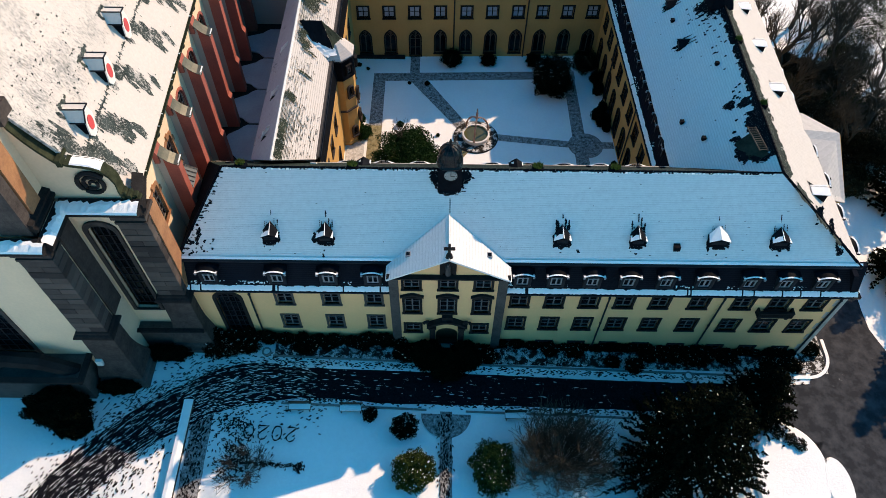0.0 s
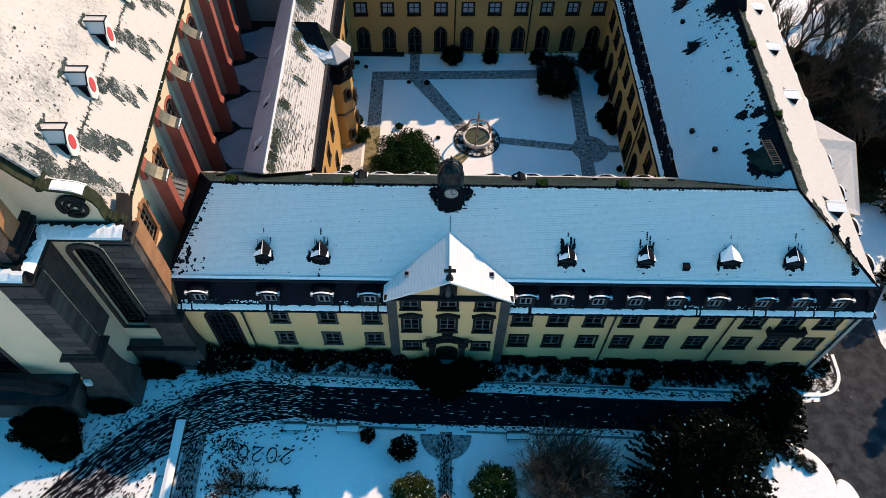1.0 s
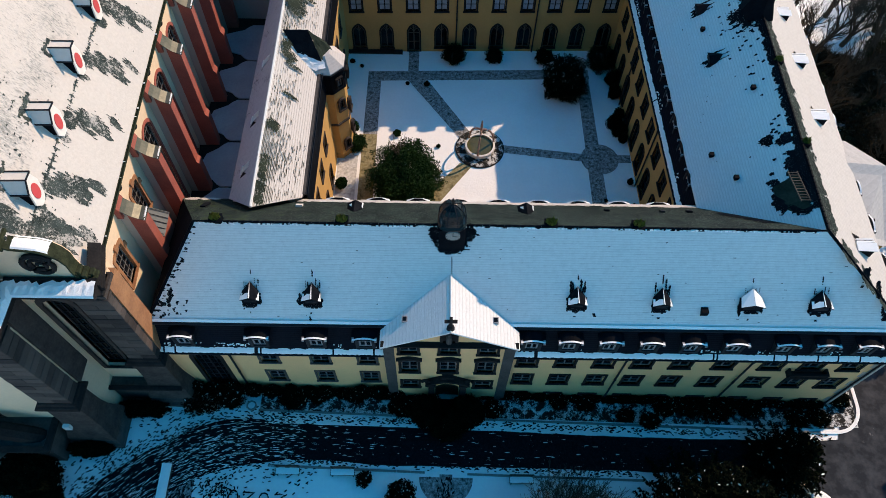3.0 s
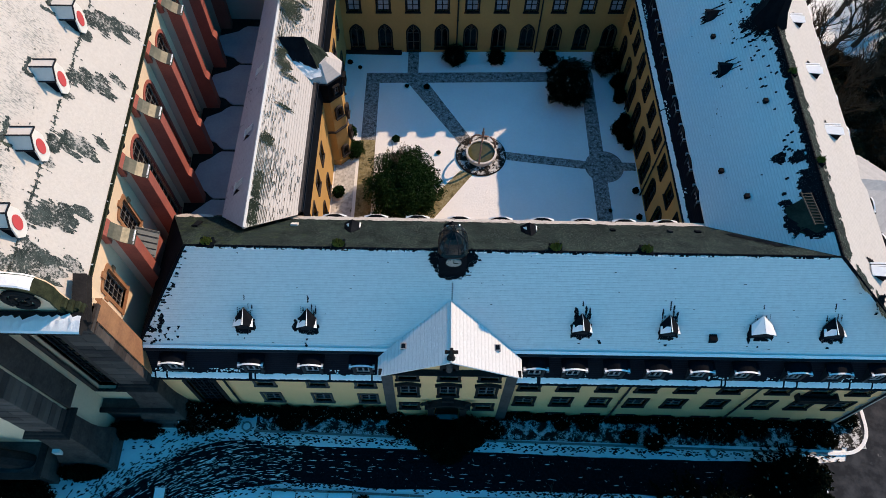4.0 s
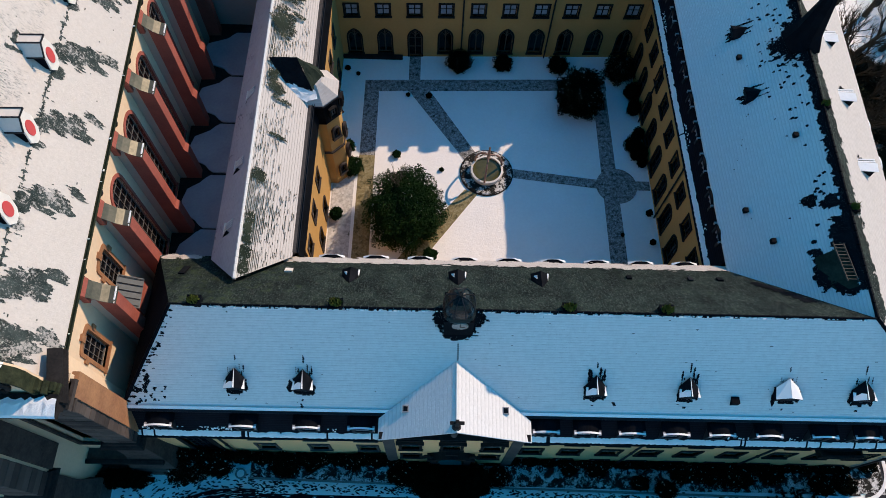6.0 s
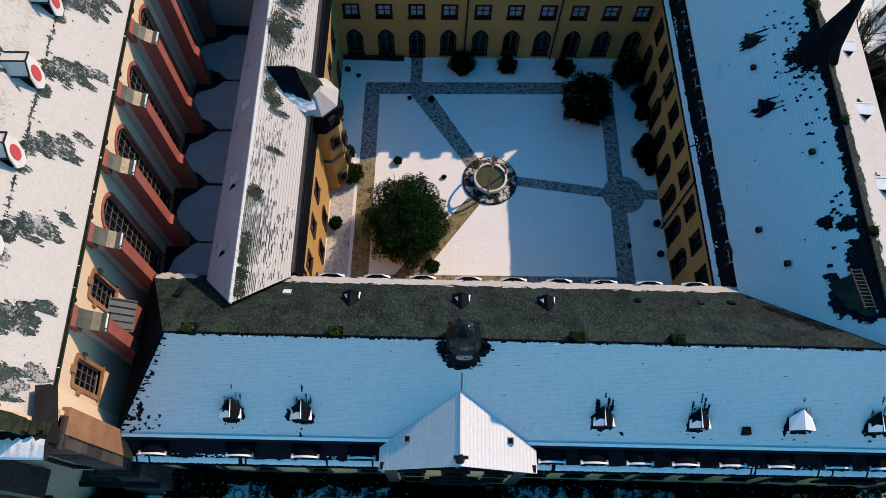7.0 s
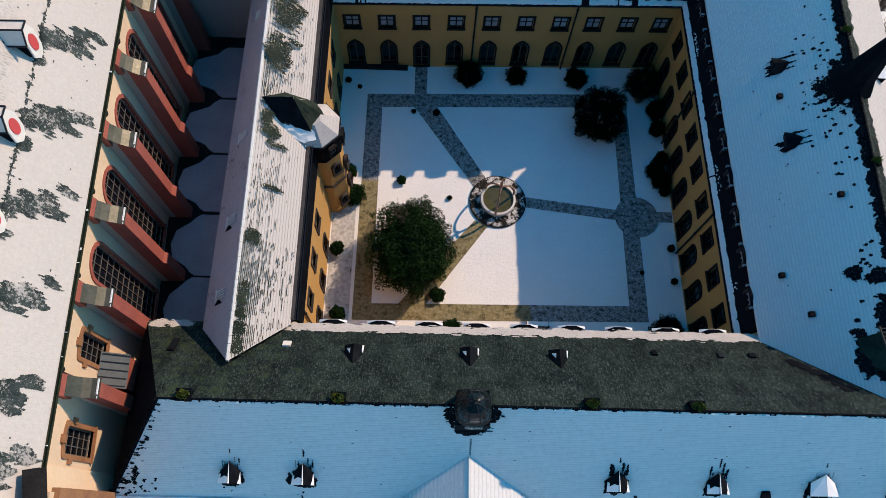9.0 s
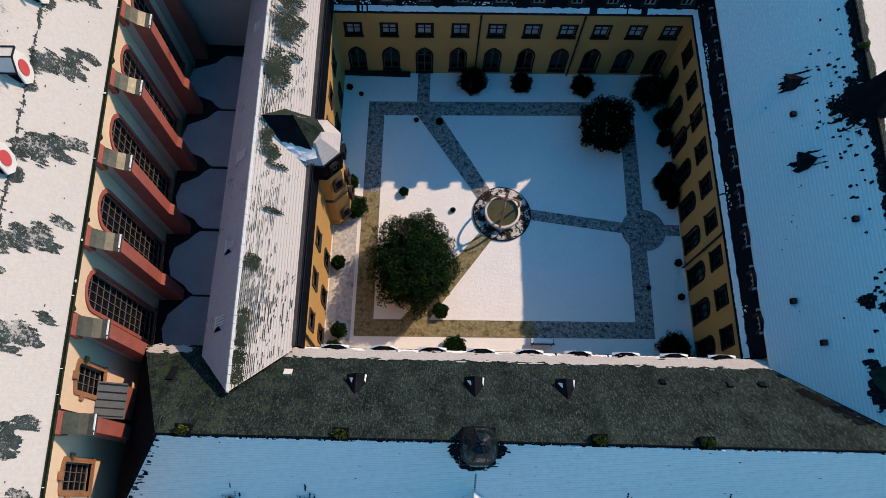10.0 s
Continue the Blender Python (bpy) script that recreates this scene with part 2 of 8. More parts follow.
SNOW = (0.76, 0.76, 0.76)
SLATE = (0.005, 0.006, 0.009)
M = {
    "snow": speckled_snow("snow"),
    "roof_snow": roof("roof_snow", SNOW, SLATE, (0.10, 0.11, 0.12), 0.9, 0.16, course=0.108, lines=0.10),
    "roof_snow_ribbed": roof("roof_snow_ribbed", SNOW, SLATE, (0.10, 0.11, 0.12), 0.9, 0.16, course=0.125, lines=0.22),
    # sunny slopes: snow dimmed and warmed so direct sun keeps a pinkish tone
    "roof_snow_sunlit": roof("roof_snow_sunlit", (0.54, 0.505, 0.48), (0.10, 0.10, 0.095), (0.15, 0.15, 0.14), 0.80, 0.12),
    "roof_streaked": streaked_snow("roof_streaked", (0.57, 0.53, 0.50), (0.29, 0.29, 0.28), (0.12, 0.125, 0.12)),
    "roof_mottled": roof("roof_mottled", (0.58, 0.55, 0.53), (0.03, 0.038, 0.026), (0.05, 0.062, 0.04), 0.80, 0.2, 0.2, 0.15, (10.9, 13.0, 0.13), lines=0.4),
    # duller, more violet snow than on the slope across the ridge
    "roof_violet": roof("roof_violet", (0.46, 0.44, 0.49), (0.13, 0.125, 0.15), (0.19, 0.175, 0.20), 0.66, 0.1, 0.35),
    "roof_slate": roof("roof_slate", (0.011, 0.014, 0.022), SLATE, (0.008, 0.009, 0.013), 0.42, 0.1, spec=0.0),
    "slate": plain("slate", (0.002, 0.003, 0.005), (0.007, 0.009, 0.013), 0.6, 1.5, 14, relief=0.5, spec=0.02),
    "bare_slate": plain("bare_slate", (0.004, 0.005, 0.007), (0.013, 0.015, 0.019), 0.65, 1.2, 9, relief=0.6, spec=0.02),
    "moss_slate": plain("moss_slate", (0.010, 0.017, 0.013), (0.036, 0.048, 0.034), 0.8, 1.1, 8, relief=0.6, spec=0.1),
    # greyer, bluish snow: the narrow yard's deep shade is put into its colour
    "snow_shaded": plain("snow_shaded", (0.40, 0.40, 0.43), (0.30, 0.30, 0.34), 0.8, 0.5, 5, relief=0.3, depth=0.05),
    "mossy_roof": speckled("mossy_roof", (0.003, 0.007, 0.007), (0.022, 0.037, 0.032), (0.145, 0.175, 0.162), (0.036, 0.054, 0.020)),
    "mossy_slate": plain("mossy_slate", (0.010, 0.014, 0.008), (0.045, 0.052, 0.028), 0.8, 1.6, 10, relief=0.7, spec=0.1),
    "worn_slate": speckled("worn_slate", (0.014, 0.023, 0.024), (0.062, 0.085, 0.086), (0.32, 0.325, 0.32), (0.05, 0.06, 0.04)),
    "melt_slate": thin_snow("melt_slate", (0.014, 0.023, 0.023), (0.060, 0.078, 0.077), (0.38, 0.37, 0.36)),
    "pale_sheet": plain("pale_sheet", (0.74, 0.68, 0.62), (0.64, 0.59, 0.54), 0.45, 0.8, 5, metal=0.0, relief=0.1),
    "facade": plain("facade", (0.83, 0.48, 0.225), (0.74, 0.435, 0.21), 0.85, 0.3, 6, relief=0.15),
    "ochre": plain("ochre", (0.49, 0.30, 0.10), (0.41, 0.25, 0.085), 0.85, 0.35, 6, relief=0.15),
    "cream": plain("cream", (0.74, 0.56, 0.385), (0.63, 0.485, 0.345), 0.85, 0.3, 5, relief=0.15),
    "grey_plaster": plain("grey_plaster", (0.42, 0.38, 0.34), (0.36, 0.33, 0.30), 0.85, 0.3, 5, relief=0.2),
    "red_stone": plain("red_stone", (0.36, 0.105, 0.078), (0.24, 0.068, 0.054), 0.75, 0.8, 10, relief=0.3),
    "brown_stone": plain("brown_stone", (0.028, 0.025, 0.025), (0.078, 0.066, 0.061), 0.85, 0.9, 5, relief=0.7, depth=0.06, spec=0.1),
    "sandstone_block": block_stone("sandstone_block", (0.030, 0.027, 0.027), (0.092, 0.077, 0.070)),
    "orange_stone": plain("orange_stone", (0.36, 0.18, 0.085), (0.22, 0.105, 0.055), 0.8, 0.9, 6, relief=0.5, depth=0.04),
    "grey_stone": plain("grey_stone", (0.035, 0.032, 0.032), (0.08, 0.072, 0.068), 0.8, 1.0, 8, relief=0.5),
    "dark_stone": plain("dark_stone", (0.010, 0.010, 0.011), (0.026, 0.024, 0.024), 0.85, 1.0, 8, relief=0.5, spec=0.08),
    "white_paint": plain("white_paint", (0.13, 0.13, 0.135), (0.10, 0.10, 0.11), 0.5, 2, 20, relief=0.1),
    "dormer_paint": plain("dormer_paint", (0.30, 0.30, 0.31), (0.24, 0.24, 0.26), 0.5, 2, 20, relief=0.1),
    "bright_paint": plain("bright_paint", (0.75, 0.73, 0.70), (0.66, 0.64, 0.62), 0.5, 2, 20, relief=0.1),
    "glass": plain("glass", (0.003, 0.0035, 0.005), (0.007, 0.008, 0.011), 0.15, 0.7, 2, relief=0.05, spec=0.2),
    # pale blue base colour stands for the brightness mirrored in the panes
    "glass_reflecting": plain("glass_reflecting", (0.26, 0.31, 0.38), (0.42, 0.47, 0.54), 0.2, 0.8, 3, relief=0.05, spec=0.5),
    "leading": plain("leading", (0.16, 0.15, 0.14), (0.11, 0.105, 0.10), 0.6, 2, 12),
    "tracery": plain("tracery", (0.09, 0.075, 0.055), (0.06, 0.05, 0.04), 0.8, 2, 12),
    "lead": plain("lead", (0.012, 0.013, 0.017), (0.03, 0.032, 0.038), 0.55, 1, 10, metal=0.2, spec=0.1),
    "lead_sheet": plain("lead_sheet", (0.11, 0.125, 0.13), (0.07, 0.08, 0.085), 0.45, 1.2, 6, metal=0.2, relief=0.1),
    "sheet_metal": plain("sheet_metal", (0.085, 0.082, 0.066), (0.04, 0.044, 0.034), 0.42, 1.2, 6, metal=0.4, relief=0.1),
    "copper": plain("copper", (0.002, 0.004, 0.005), (0.007, 0.012, 0.014), 0.28, 1.5, 9, metal=0.0, spec=0.2),
    "iron": plain("iron", (0.010, 0.010, 0.011), (0.02, 0.02, 0.02), 0.6, 3, 20, metal=0.2, spec=0.1),
    "oak": plain("oak", (0.035, 0.02, 0.012), (0.06, 0.035, 0.02), 0.6, 2, 14),
    "signal_red": plain("signal_red", (0.55, 0.06, 0.07), (0.5, 0.08, 0.08), 0.6, 2, 12, relief=0.1),
    "asphalt": patchy("asphalt", (0.16, 0.16, 0.165), (0.020, 0.023, 0.029), (0.052, 0.056, 0.064), 0.45, 0.30, 0.36, 0.8, spec=0.1),
    "wet_asphalt": streaky("wet_asphalt", (0.5, 0.5, 0.52), (0.002, 0.002, 0.004), (0.008, 0.008, 0.011), 0.66, 0.69),
    "gravel_dark": patchy("gravel_dark", (0.014, 0.015, 0.012), (0.035, 0.032, 0.024), (0.11, 0.105, 0.09), 3.2, 0.36, 0.5, 0.9),
    "trodden": patchy("trodden", (0.006, 0.006, 0.010), (0.55, 0.55, 0.56), (0.03, 0.03, 0.035), 3.4, 0.47, 0.50, 0.8, spec=0.04),
    "tyre_track": patchy("tyre_track", (0.6, 0.6, 0.6), (0.004, 0.004, 0.007), (0.012, 0.012, 0.016), 2.8, 0.34, 0.37, 0.8, spec=0.04),
    "gravel": patchy("gravel", (0.085, 0.074, 0.034), (0.21, 0.175, 0.08), (0.33, 0.29, 0.18), 1.9, 0.38, 0.5, 0.9),
    "snow_path": patchy("snow_path", (0.03, 0.032, 0.03), (0.20, 0.20, 0.205), (0.48, 0.48, 0.48), 3.0, 0.38, 0.54, 0.85),
    "bed_snow": patchy("bed_snow", (0.05, 0.055, 0.03), (0.62, 0.62, 0.62), (0.36, 0.36, 0.35), 1.3, 0.34, 0.42, 0.85),
    "bed": patchy("bed", (0.008, 0.008, 0.007), (0.66, 0.66, 0.66), (0.4, 0.4, 0.4), 2.0, 0.50, 0.54, 0.85),
    "kerb": plain("kerb", (0.17, 0.165, 0.16), (0.25, 0.24, 0.23), 0.85, 2, 12),
    "moss": plain("moss", (0.05, 0.075, 0.01), (0.13, 0.15, 0.02), 0.95, 4, 25, relief=0.8),
    "earth": plain("earth", (0.005, 0.005, 0.007), (0.016, 0.015, 0.015), 0.95, 2, 12, spec=0.1),
    "water": plain("water", (0.06, 0.06, 0.02), (0.10, 0.09, 0.03), 0.12, 1, 3, relief=0.05, spec=0.5),
    "pink_stone": plain("pink_stone", (0.24, 0.15, 0.12), (0.32, 0.21, 0.17), 0.75, 2, 12),
    "bark": plain("bark", (0.012, 0.012, 0.011), (0.035, 0.034, 0.03), 0.9, 3, 20),
    "twig": plain("twig", (0.03, 0.029, 0.023), (0.07, 0.064, 0.05), 0.9, 3, 20),
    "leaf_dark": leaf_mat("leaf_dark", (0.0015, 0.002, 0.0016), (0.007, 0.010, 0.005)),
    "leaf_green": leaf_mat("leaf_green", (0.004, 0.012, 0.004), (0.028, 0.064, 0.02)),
    "leaf_olive": leaf_mat("leaf_olive", (0.010, 0.018, 0.004), (0.06, 0.08, 0.02)),
    "leaf_garden": leaf_mat("leaf_garden", (0.010, 0.014, 0.009), (0.05, 0.06, 0.036)),
    "leaf_brown": leaf_mat("leaf_brown", (0.014, 0.014, 0.010), (0.055, 0.052, 0.038)),
    # dial toned down to a mid grey
    "grey_dial": plain("grey_dial", (0.30, 0.29, 0.27), (0.2, 0.2, 0.19), 0.6, 3, 12, relief=0.1),
    "paper_white": plain("paper_white", (0.75, 0.75, 0.73), (0.68, 0.68, 0.66), 0.5, 2, 10, relief=0.05),
}


# ---- building helpers ----
AT_WORLD = set()  # things whose parts are given in world places


def link(name, me, material, parent=None, m=None, label=""):
    ob = new(name, me)
    if material and not me.materials:
        me.materials.append(M[material])
    if parent:
        ob.parent = parent
        if parent.name in AT_WORLD:
            ob.matrix_parent_inverse = parent.matrix_basis.inverted()
    if m is not None:
        ob.matrix_basis = m
    if label:
        ob["label"] = label
    return ob


def mesh_of(name, bm):
    me = bpy.data.meshes.new(name)
    bmesh.ops.recalc_face_normals(bm, faces=bm.faces)
    bm.to_mesh(me)
    bm.free()
    return me


def part(name, bm, material, parent, label="", m=None):
    return link(name, mesh_of(name, bm), material, parent, m, label)


def raw(name, verts, faces, material, parent=None, label="", m=None):
    me = bpy.data.meshes.new(name)
    me.from_pydata([tuple(v) for v in verts], [], faces)
    me.update()
    return link(name, me, material, parent, m, label)


def thing(name, label, category, group="", kind="", m=None):
    return tagged(empty(name, m), label, category, group, kind)


def house(name, label, category, base):
    ob = thing(name, label, category, m=pose(*base))
    AT_WORLD.add(ob.name)
    return ob


def empty(name, m=None):
    ob = new(name)
    ob.empty_display_size = 0.5
    if m is not None:
        ob.matrix_basis = m
    return ob


def box(bm, x0, y0, z0, x1, y1, z1, m=None):
    v = [bm.verts.new((x, y, z)) for z in (z0, z1) for x, y in ((x0, y0), (x1, y0), (x1, y1), (x0, y1))]
    for f in ((0, 3, 2, 1), (4, 5, 6, 7), (0, 1, 5, 4), (1, 2, 6, 5), (2, 3, 7, 6), (3, 0, 4, 7)):
        bm.faces.new([v[i] for i in f])
    if m is not None:
        bmesh.ops.transform(bm, matrix=m, verts=v)
    return v


def boxed(*a):
    bm = bmesh.new()
    box(bm, *a)
    return bm


def slab(bm, pts, thick):
    """A polygon with thickness on its lower side."""
    p = [Vector(q) for q in pts]
    nrm = (p[1] - p[0]).cross(p[2] - p[0]).normalized()
    if nrm.z < 0:
        nrm = -nrm
    a = [bm.verts.new(q) for q in p]
    b = [bm.verts.new(q - nrm * thick) for q in p]
    k = len(p)
    bm.faces.new(a)
    bm.faces.new(b[::-1])
    for i in range(k):
        bm.faces.new((a[i], b[i], b[(i + 1) % k], a[(i + 1) % k]))


def slabbed(pts, thick=0.12):
    bm = bmesh.new()
    slab(bm, pts, thick)
    return bm


def extrude_profile(bm, prof, p0, p1):
    """A closed profile of (out, up) swept straight from p0 to p1; out is to the right of the way."""
    p0, p1 = Vector(p0), Vector(p1)
    d = (p1 - p0).normalized()
    side = d.cross(Vector((0, 0, 1))).normalized()
    rings = [[bm.verts.new(p + side * o + Vector((0, 0, u))) for o, u in prof] for p in (p0, p1)]
    k = len(prof)
    for i in range(k):
        bm.faces.new((rings[0][i], rings[0][(i + 1) % k], rings[1][(i + 1) % k], rings[1][i]))
    bm.faces.new(rings[0][::-1])
    bm.faces.new(rings[1])


def tube(bm, pts, radii, sides=6):
    rings = []
    for i, p in enumerate(pts):
        p = Vector(p)
        d = Vector(pts[min(i + 1, len(pts) - 1)]) - Vector(pts[max(i - 1, 0)])
        d = d.normalized() if d.length > 1e-6 else Vector((0, 0, 1))
        a = d.orthogonal().normalized()
        b = d.cross(a)
        rings.append([bm.verts.new(p + (a * math.cos(t) + b * math.sin(t)) * radii[i]) for t in (2 * math.pi * j / sides for j in range(sides))])
    for r, s in zip(rings, rings[1:]):
        for j in range(sides):
            bm.faces.new((r[j], r[(j + 1) % sides], s[(j + 1) % sides], s[j]))
    bm.faces.new(rings[0][::-1])
    bm.faces.new(rings[-1])


def wall_frame(p0, p1, z=0.0):
    """Local axes of a wall seen from outside: x along it from p0 to p1, y into the wall, z up."""
    d = Vector((p1[0] - p0[0], p1[1] - p0[1], 0)).normalized()
    inn = Vector((-d.y, d.x, 0))
    return Matrix(((d.x, inn.x, 0, p0[0]), (d.y, inn.y, 0, p0[1]), (0, 0, 1, z), (0, 0, 0, 1)))


def arch_pts(w, h, kind, k=8):
    """Outline of an opening from its lower left corner, clockwise round the top, to its lower right; x centred."""
    r = w / 2
    if kind == "rect":
        return [(-r, 0), (-r, h), (r, h), (r, 0)]
    if kind == "segment":
        rise = w * 0.16
        return [(-r, 0)] + [(-r * math.cos(math.pi * i / k), h - rise + rise * math.sin(math.pi * i / k)) for i in range(k + 1)] + [(r, 0)]
    if kind == "pointed":
        rise = w * 0.866
        left = [(r - w * math.cos(math.pi / 3 * i / k), h - rise + w * math.sin(math.pi / 3 * i / k)) for i in range(k + 1)]
        return [(-r, 0)] + left + [(-x, y) for x, y in left[-2::-1]] + [(r, 0)]
    return [(-r, 0)] + [(-r * math.cos(math.pi * i / k), h - r + r * math.sin(math.pi * i / k)) for i in range(k + 1)] + [(r, 0)]


def wall(name, p0, p1, z0, z1, holes, material, parent, thick=0.5, label=""):
    """A wall with openings (centre, sill, width, height, kind) cut through it; the outside is to the right of p0 to p1 seen from above."""
    length = math.hypot(p1[0] - p0[0], p1[1] - p0[1])
    us, vs = {0.0, length}, {z0, z1}
    rects = []
    for u, v, w, h, kind in holes:
        rects.append((u - w / 2, v, u + w / 2, v + h))
        us |= {u - w / 2, u + w / 2}
        vs |= {v, v + h}
    us, vs = sorted(us), sorted(vs)
    verts, faces, seen = [], [], {}

    def vert(u, d, v):
        key = (round(u, 4), round(d, 4), round(v, 4))
        if key not in seen:
            seen[key] = len(verts)
            verts.append((u, d, v))
        return seen[key]

    for a, b in zip(us, us[1:]):
        for c, d in zip(vs, vs[1:]):
            mu, mv = (a + b) / 2, (c + d) / 2
            if any(r[0] < mu < r[2] and r[1] < mv < r[3] for r in rects):
                continue
            faces.append([vert(a, 0, c), vert(b, 0, c), vert(b, 0, d), vert(a, 0, d)])
            faces.append([vert(a, thick, d), vert(b, thick, d), vert(b, thick, c), vert(a, thick, c)])
    for u, v, w, h, kind in holes:
        o = [(u + x, v + y) for x, y in arch_pts(w, h, kind)]
        for (ax, ay), (bx, by) in zip(o, o[1:] + o[:1]):
            faces.append([vert(ax, 0, ay), vert(bx, 0, by), vert(bx, thick, by), vert(ax, thick, ay)])
            if kind != "rect" and abs(ax - bx) > 1e-5 and ay > v + 1e-4 and by > v + 1e-4 and min(ay, by) < v + h - 1e-4:
                for d in (0, thick):
                    faces.append([vert(ax, d, ay), vert(bx, d, by), vert(bx, d, v + h), vert(ax, d, v + h)])
    for a, b in (((0, 0), (0, thick)), ((length, 0), (length, thick))):
        faces.append([vert(a[0], a[1], z0), vert(b[0], b[1], z0), vert(b[0], b[1], z1), vert(a[0], a[1], z1)])
    faces.append([vert(0, 0, z1), vert(length, 0, z1), vert(length, thick, z1), vert(0, thick, z1)])
    faces = [list(dict.fromkeys(f)) for f in faces]
    return raw(name, verts, [f for f in faces if len(f) > 2], material, parent, label, wall_frame(p0, p1))


def ring(outer, inner, y0, y1):
    """A flat band between two outlines of equal count, from depth y0 to y1."""
    bm = bmesh.new()
    k = len(outer)
    vs = [[bm.verts.new((x, y, z)) for x, z in o] for o in (outer, inner) for y in (y0, y1)]
    for i in range(k):
        j = (i + 1) % k
        for a, b in ((0, 1), (1, 3), (3, 2), (2, 0)):
            bm.faces.new((vs[a][i], vs[a][j], vs[b][j], vs[b][i]))
    return bm


WINDOWS = {}


def window_kit(w, h, kind, trim, surround, hood, bars, sash, glass="glass"):
    """The shared meshes of one kind of window: stone surround, sash with bars, pane, sill."""
    key = (w, h, kind, trim, surround, hood, bars, sash, glass)
    if key in WINDOWS:
        return WINDOWS[key]
    inn = arch_pts(w, h, kind)
    out = [(x * (w + 2 * trim) / w, z * (h + trim) / h if z > 0 else -0.02) for x, z in inn]
    sur = mesh_of("window", ring(out, inn, -0.07, 0.14))
    sur.materials.append(M[surround])
    t = 0.07
    small = [(x * (w - 2 * t) / w, t if z <= 0 else t + (z - t) * (h - 2 * t) / (h - t)) for x, z in inn]
    bm = ring(inn, small, 0.15, 0.21)
    cols, rows = bars
    bar = 0.014 if sash == "leading" else 0.025
    for i in range(1, cols):
        x = -w / 2 + w * i / cols
        top = h if kind == "rect" else h - (abs(x) / (w / 2)) ** 2 * (w / 2 if kind == "round" else w * 0.5 if kind == "pointed" else w * 0.16)
        bt = bar if sash == "leading" else 0.05 if i * 2 == cols else 0.025
        box(bm, x - bt, 0.155, t, x + bt, 0.2, top - t)
    for j in range(1, rows):
        z = h * j / rows
        box(bm, -w / 2 + t, 0.155, z - bar, w / 2 - t, 0.2, z + bar)
    frm = mesh_of("frame", bm)
    frm.materials.append(M[sash])
    bm = bmesh.new()
    a = [bm.verts.new((x, 0.215, z)) for x, z in inn]
    b = [bm.verts.new((x, 0.235, z)) for x, z in inn]
    bm.faces.new(a)
    bm.faces.new(b[::-1])
    pane = mesh_of("pane", bm)
    pane.materials.append(M[glass])
    bm = boxed(-w / 2 - trim - 0.05, -0.13, -0.16, w / 2 + trim + 0.05, 0.1, -0.02)
    sill = mesh_of("sill", bm)
    sill.materials.append(M[surround])
    hd = None
    if hood:
        bm = bmesh.new()
        k = 10
        lo = [(-w / 2 - trim - 0.12 + (w + 2 * trim + 0.24) * i / k, h + trim + 0.06 + 0.28 * math.sin(math.pi * i / k) ** 1.5) for i in range(k + 1)]
        rings = [[bm.verts.new((x, y, z)) for x, z in lo] + [bm.verts.new((x, y, z + 0.16)) for x, z in lo[::-1]] for y in (-0.22, 0.02)]
        m2 = len(rings[0])
        for i in range(m2):
            bm.faces.new((rings[0][i], rings[0][(i + 1) % m2], rings[1][(i + 1) % m2], rings[1][i]))
        bm.faces.new(rings[0])
        bm.faces.new(rings[1][::-1])
        hd = mesh_of("hood", bm)
        hd.materials.append(M[surround])
    WINDOWS[key] = (sur, frm, pane, sill, hd)
    return WINDOWS[key]


def window(parent, wm, u, v, w, h, kind="rect", trim=0.16, surround="grey_stone", hood=False, bars=(2, 3), sash="white_paint", sill=True, glass="glass"):
    sur, frm, pane, sl, hd = window_kit(w, h, kind, trim, surround, hood, bars, sash, glass)
    ob = link("window", sur, None, parent, wm @ pose(u, 0, v))
    link("frame", frm, None, ob)
    link("pane", pane, None, ob)
    if sill:
        link("sill", sl, None, ob)
    if hd:
        link("hood", hd, None, ob)
    return ob


def ragged(name, o, u, v, blobs, material, parent, cell=(0.17, 0.13), lift=0.012, label="", rough=0.75, freq=1.3, surf=None, drop=0.0):
    """Slate-sized cells in a plane (origin o, level way u, up-slope way v), kept inside uneven blobs (cu, cv, ru, rv)."""
    o, u, v = Vector(o), Vector(u).normalized(), Vector(v).normalized()
    nrm = u.cross(v)
    if nrm.z < 0:
        nrm = -nrm
    fu, fv = freq if isinstance(freq, tuple) else (freq, freq)
    verts, faces, seen = [], [], set()
    for cu, cv, ru, rv in blobs:
        for i in range(int((cu - ru * 1.5) / cell[0]), int((cu + ru * 1.5) / cell[0]) + 1):
            for j in range(int((cv - rv * 1.5) / cell[1]), int((cv + rv * 1.5) / cell[1]) + 1):
                if (i, j) in seen:
                    continue
                a, b = (i + 0.5 * (j % 2)) * cell[0], j * cell[1]
                d = math.hypot((a - cu) / ru, (b - cv) / rv)
                d += rough * noise.noise(Vector((a * fu, b * fv, cu))) + 0.35 * noise.noise(Vector((a * fu * 3, b * fv * 3, cv)))
                if d < 0.85 and (not drop or random.random() > drop + d * 0.3):
                    seen.add((i, j))
                    k = len(verts)
                    s = random.uniform(0.9, 1.25)
                    quad = [(a, b), (a + cell[0] * s, b), (a + cell[0] * s, b + cell[1] * 1.02), (a, b + cell[1] * 1.02)]
                    verts += [surf(c, d_) + Vector((0, 0, lift)) if surf else o + u * c + v * d_ + nrm * lift for c, d_ in quad]
                    faces.append((k, k + 1, k + 2, k + 3))
    if faces:
        return tagged(raw(name, verts, faces, material, parent, label), kind="stuff")


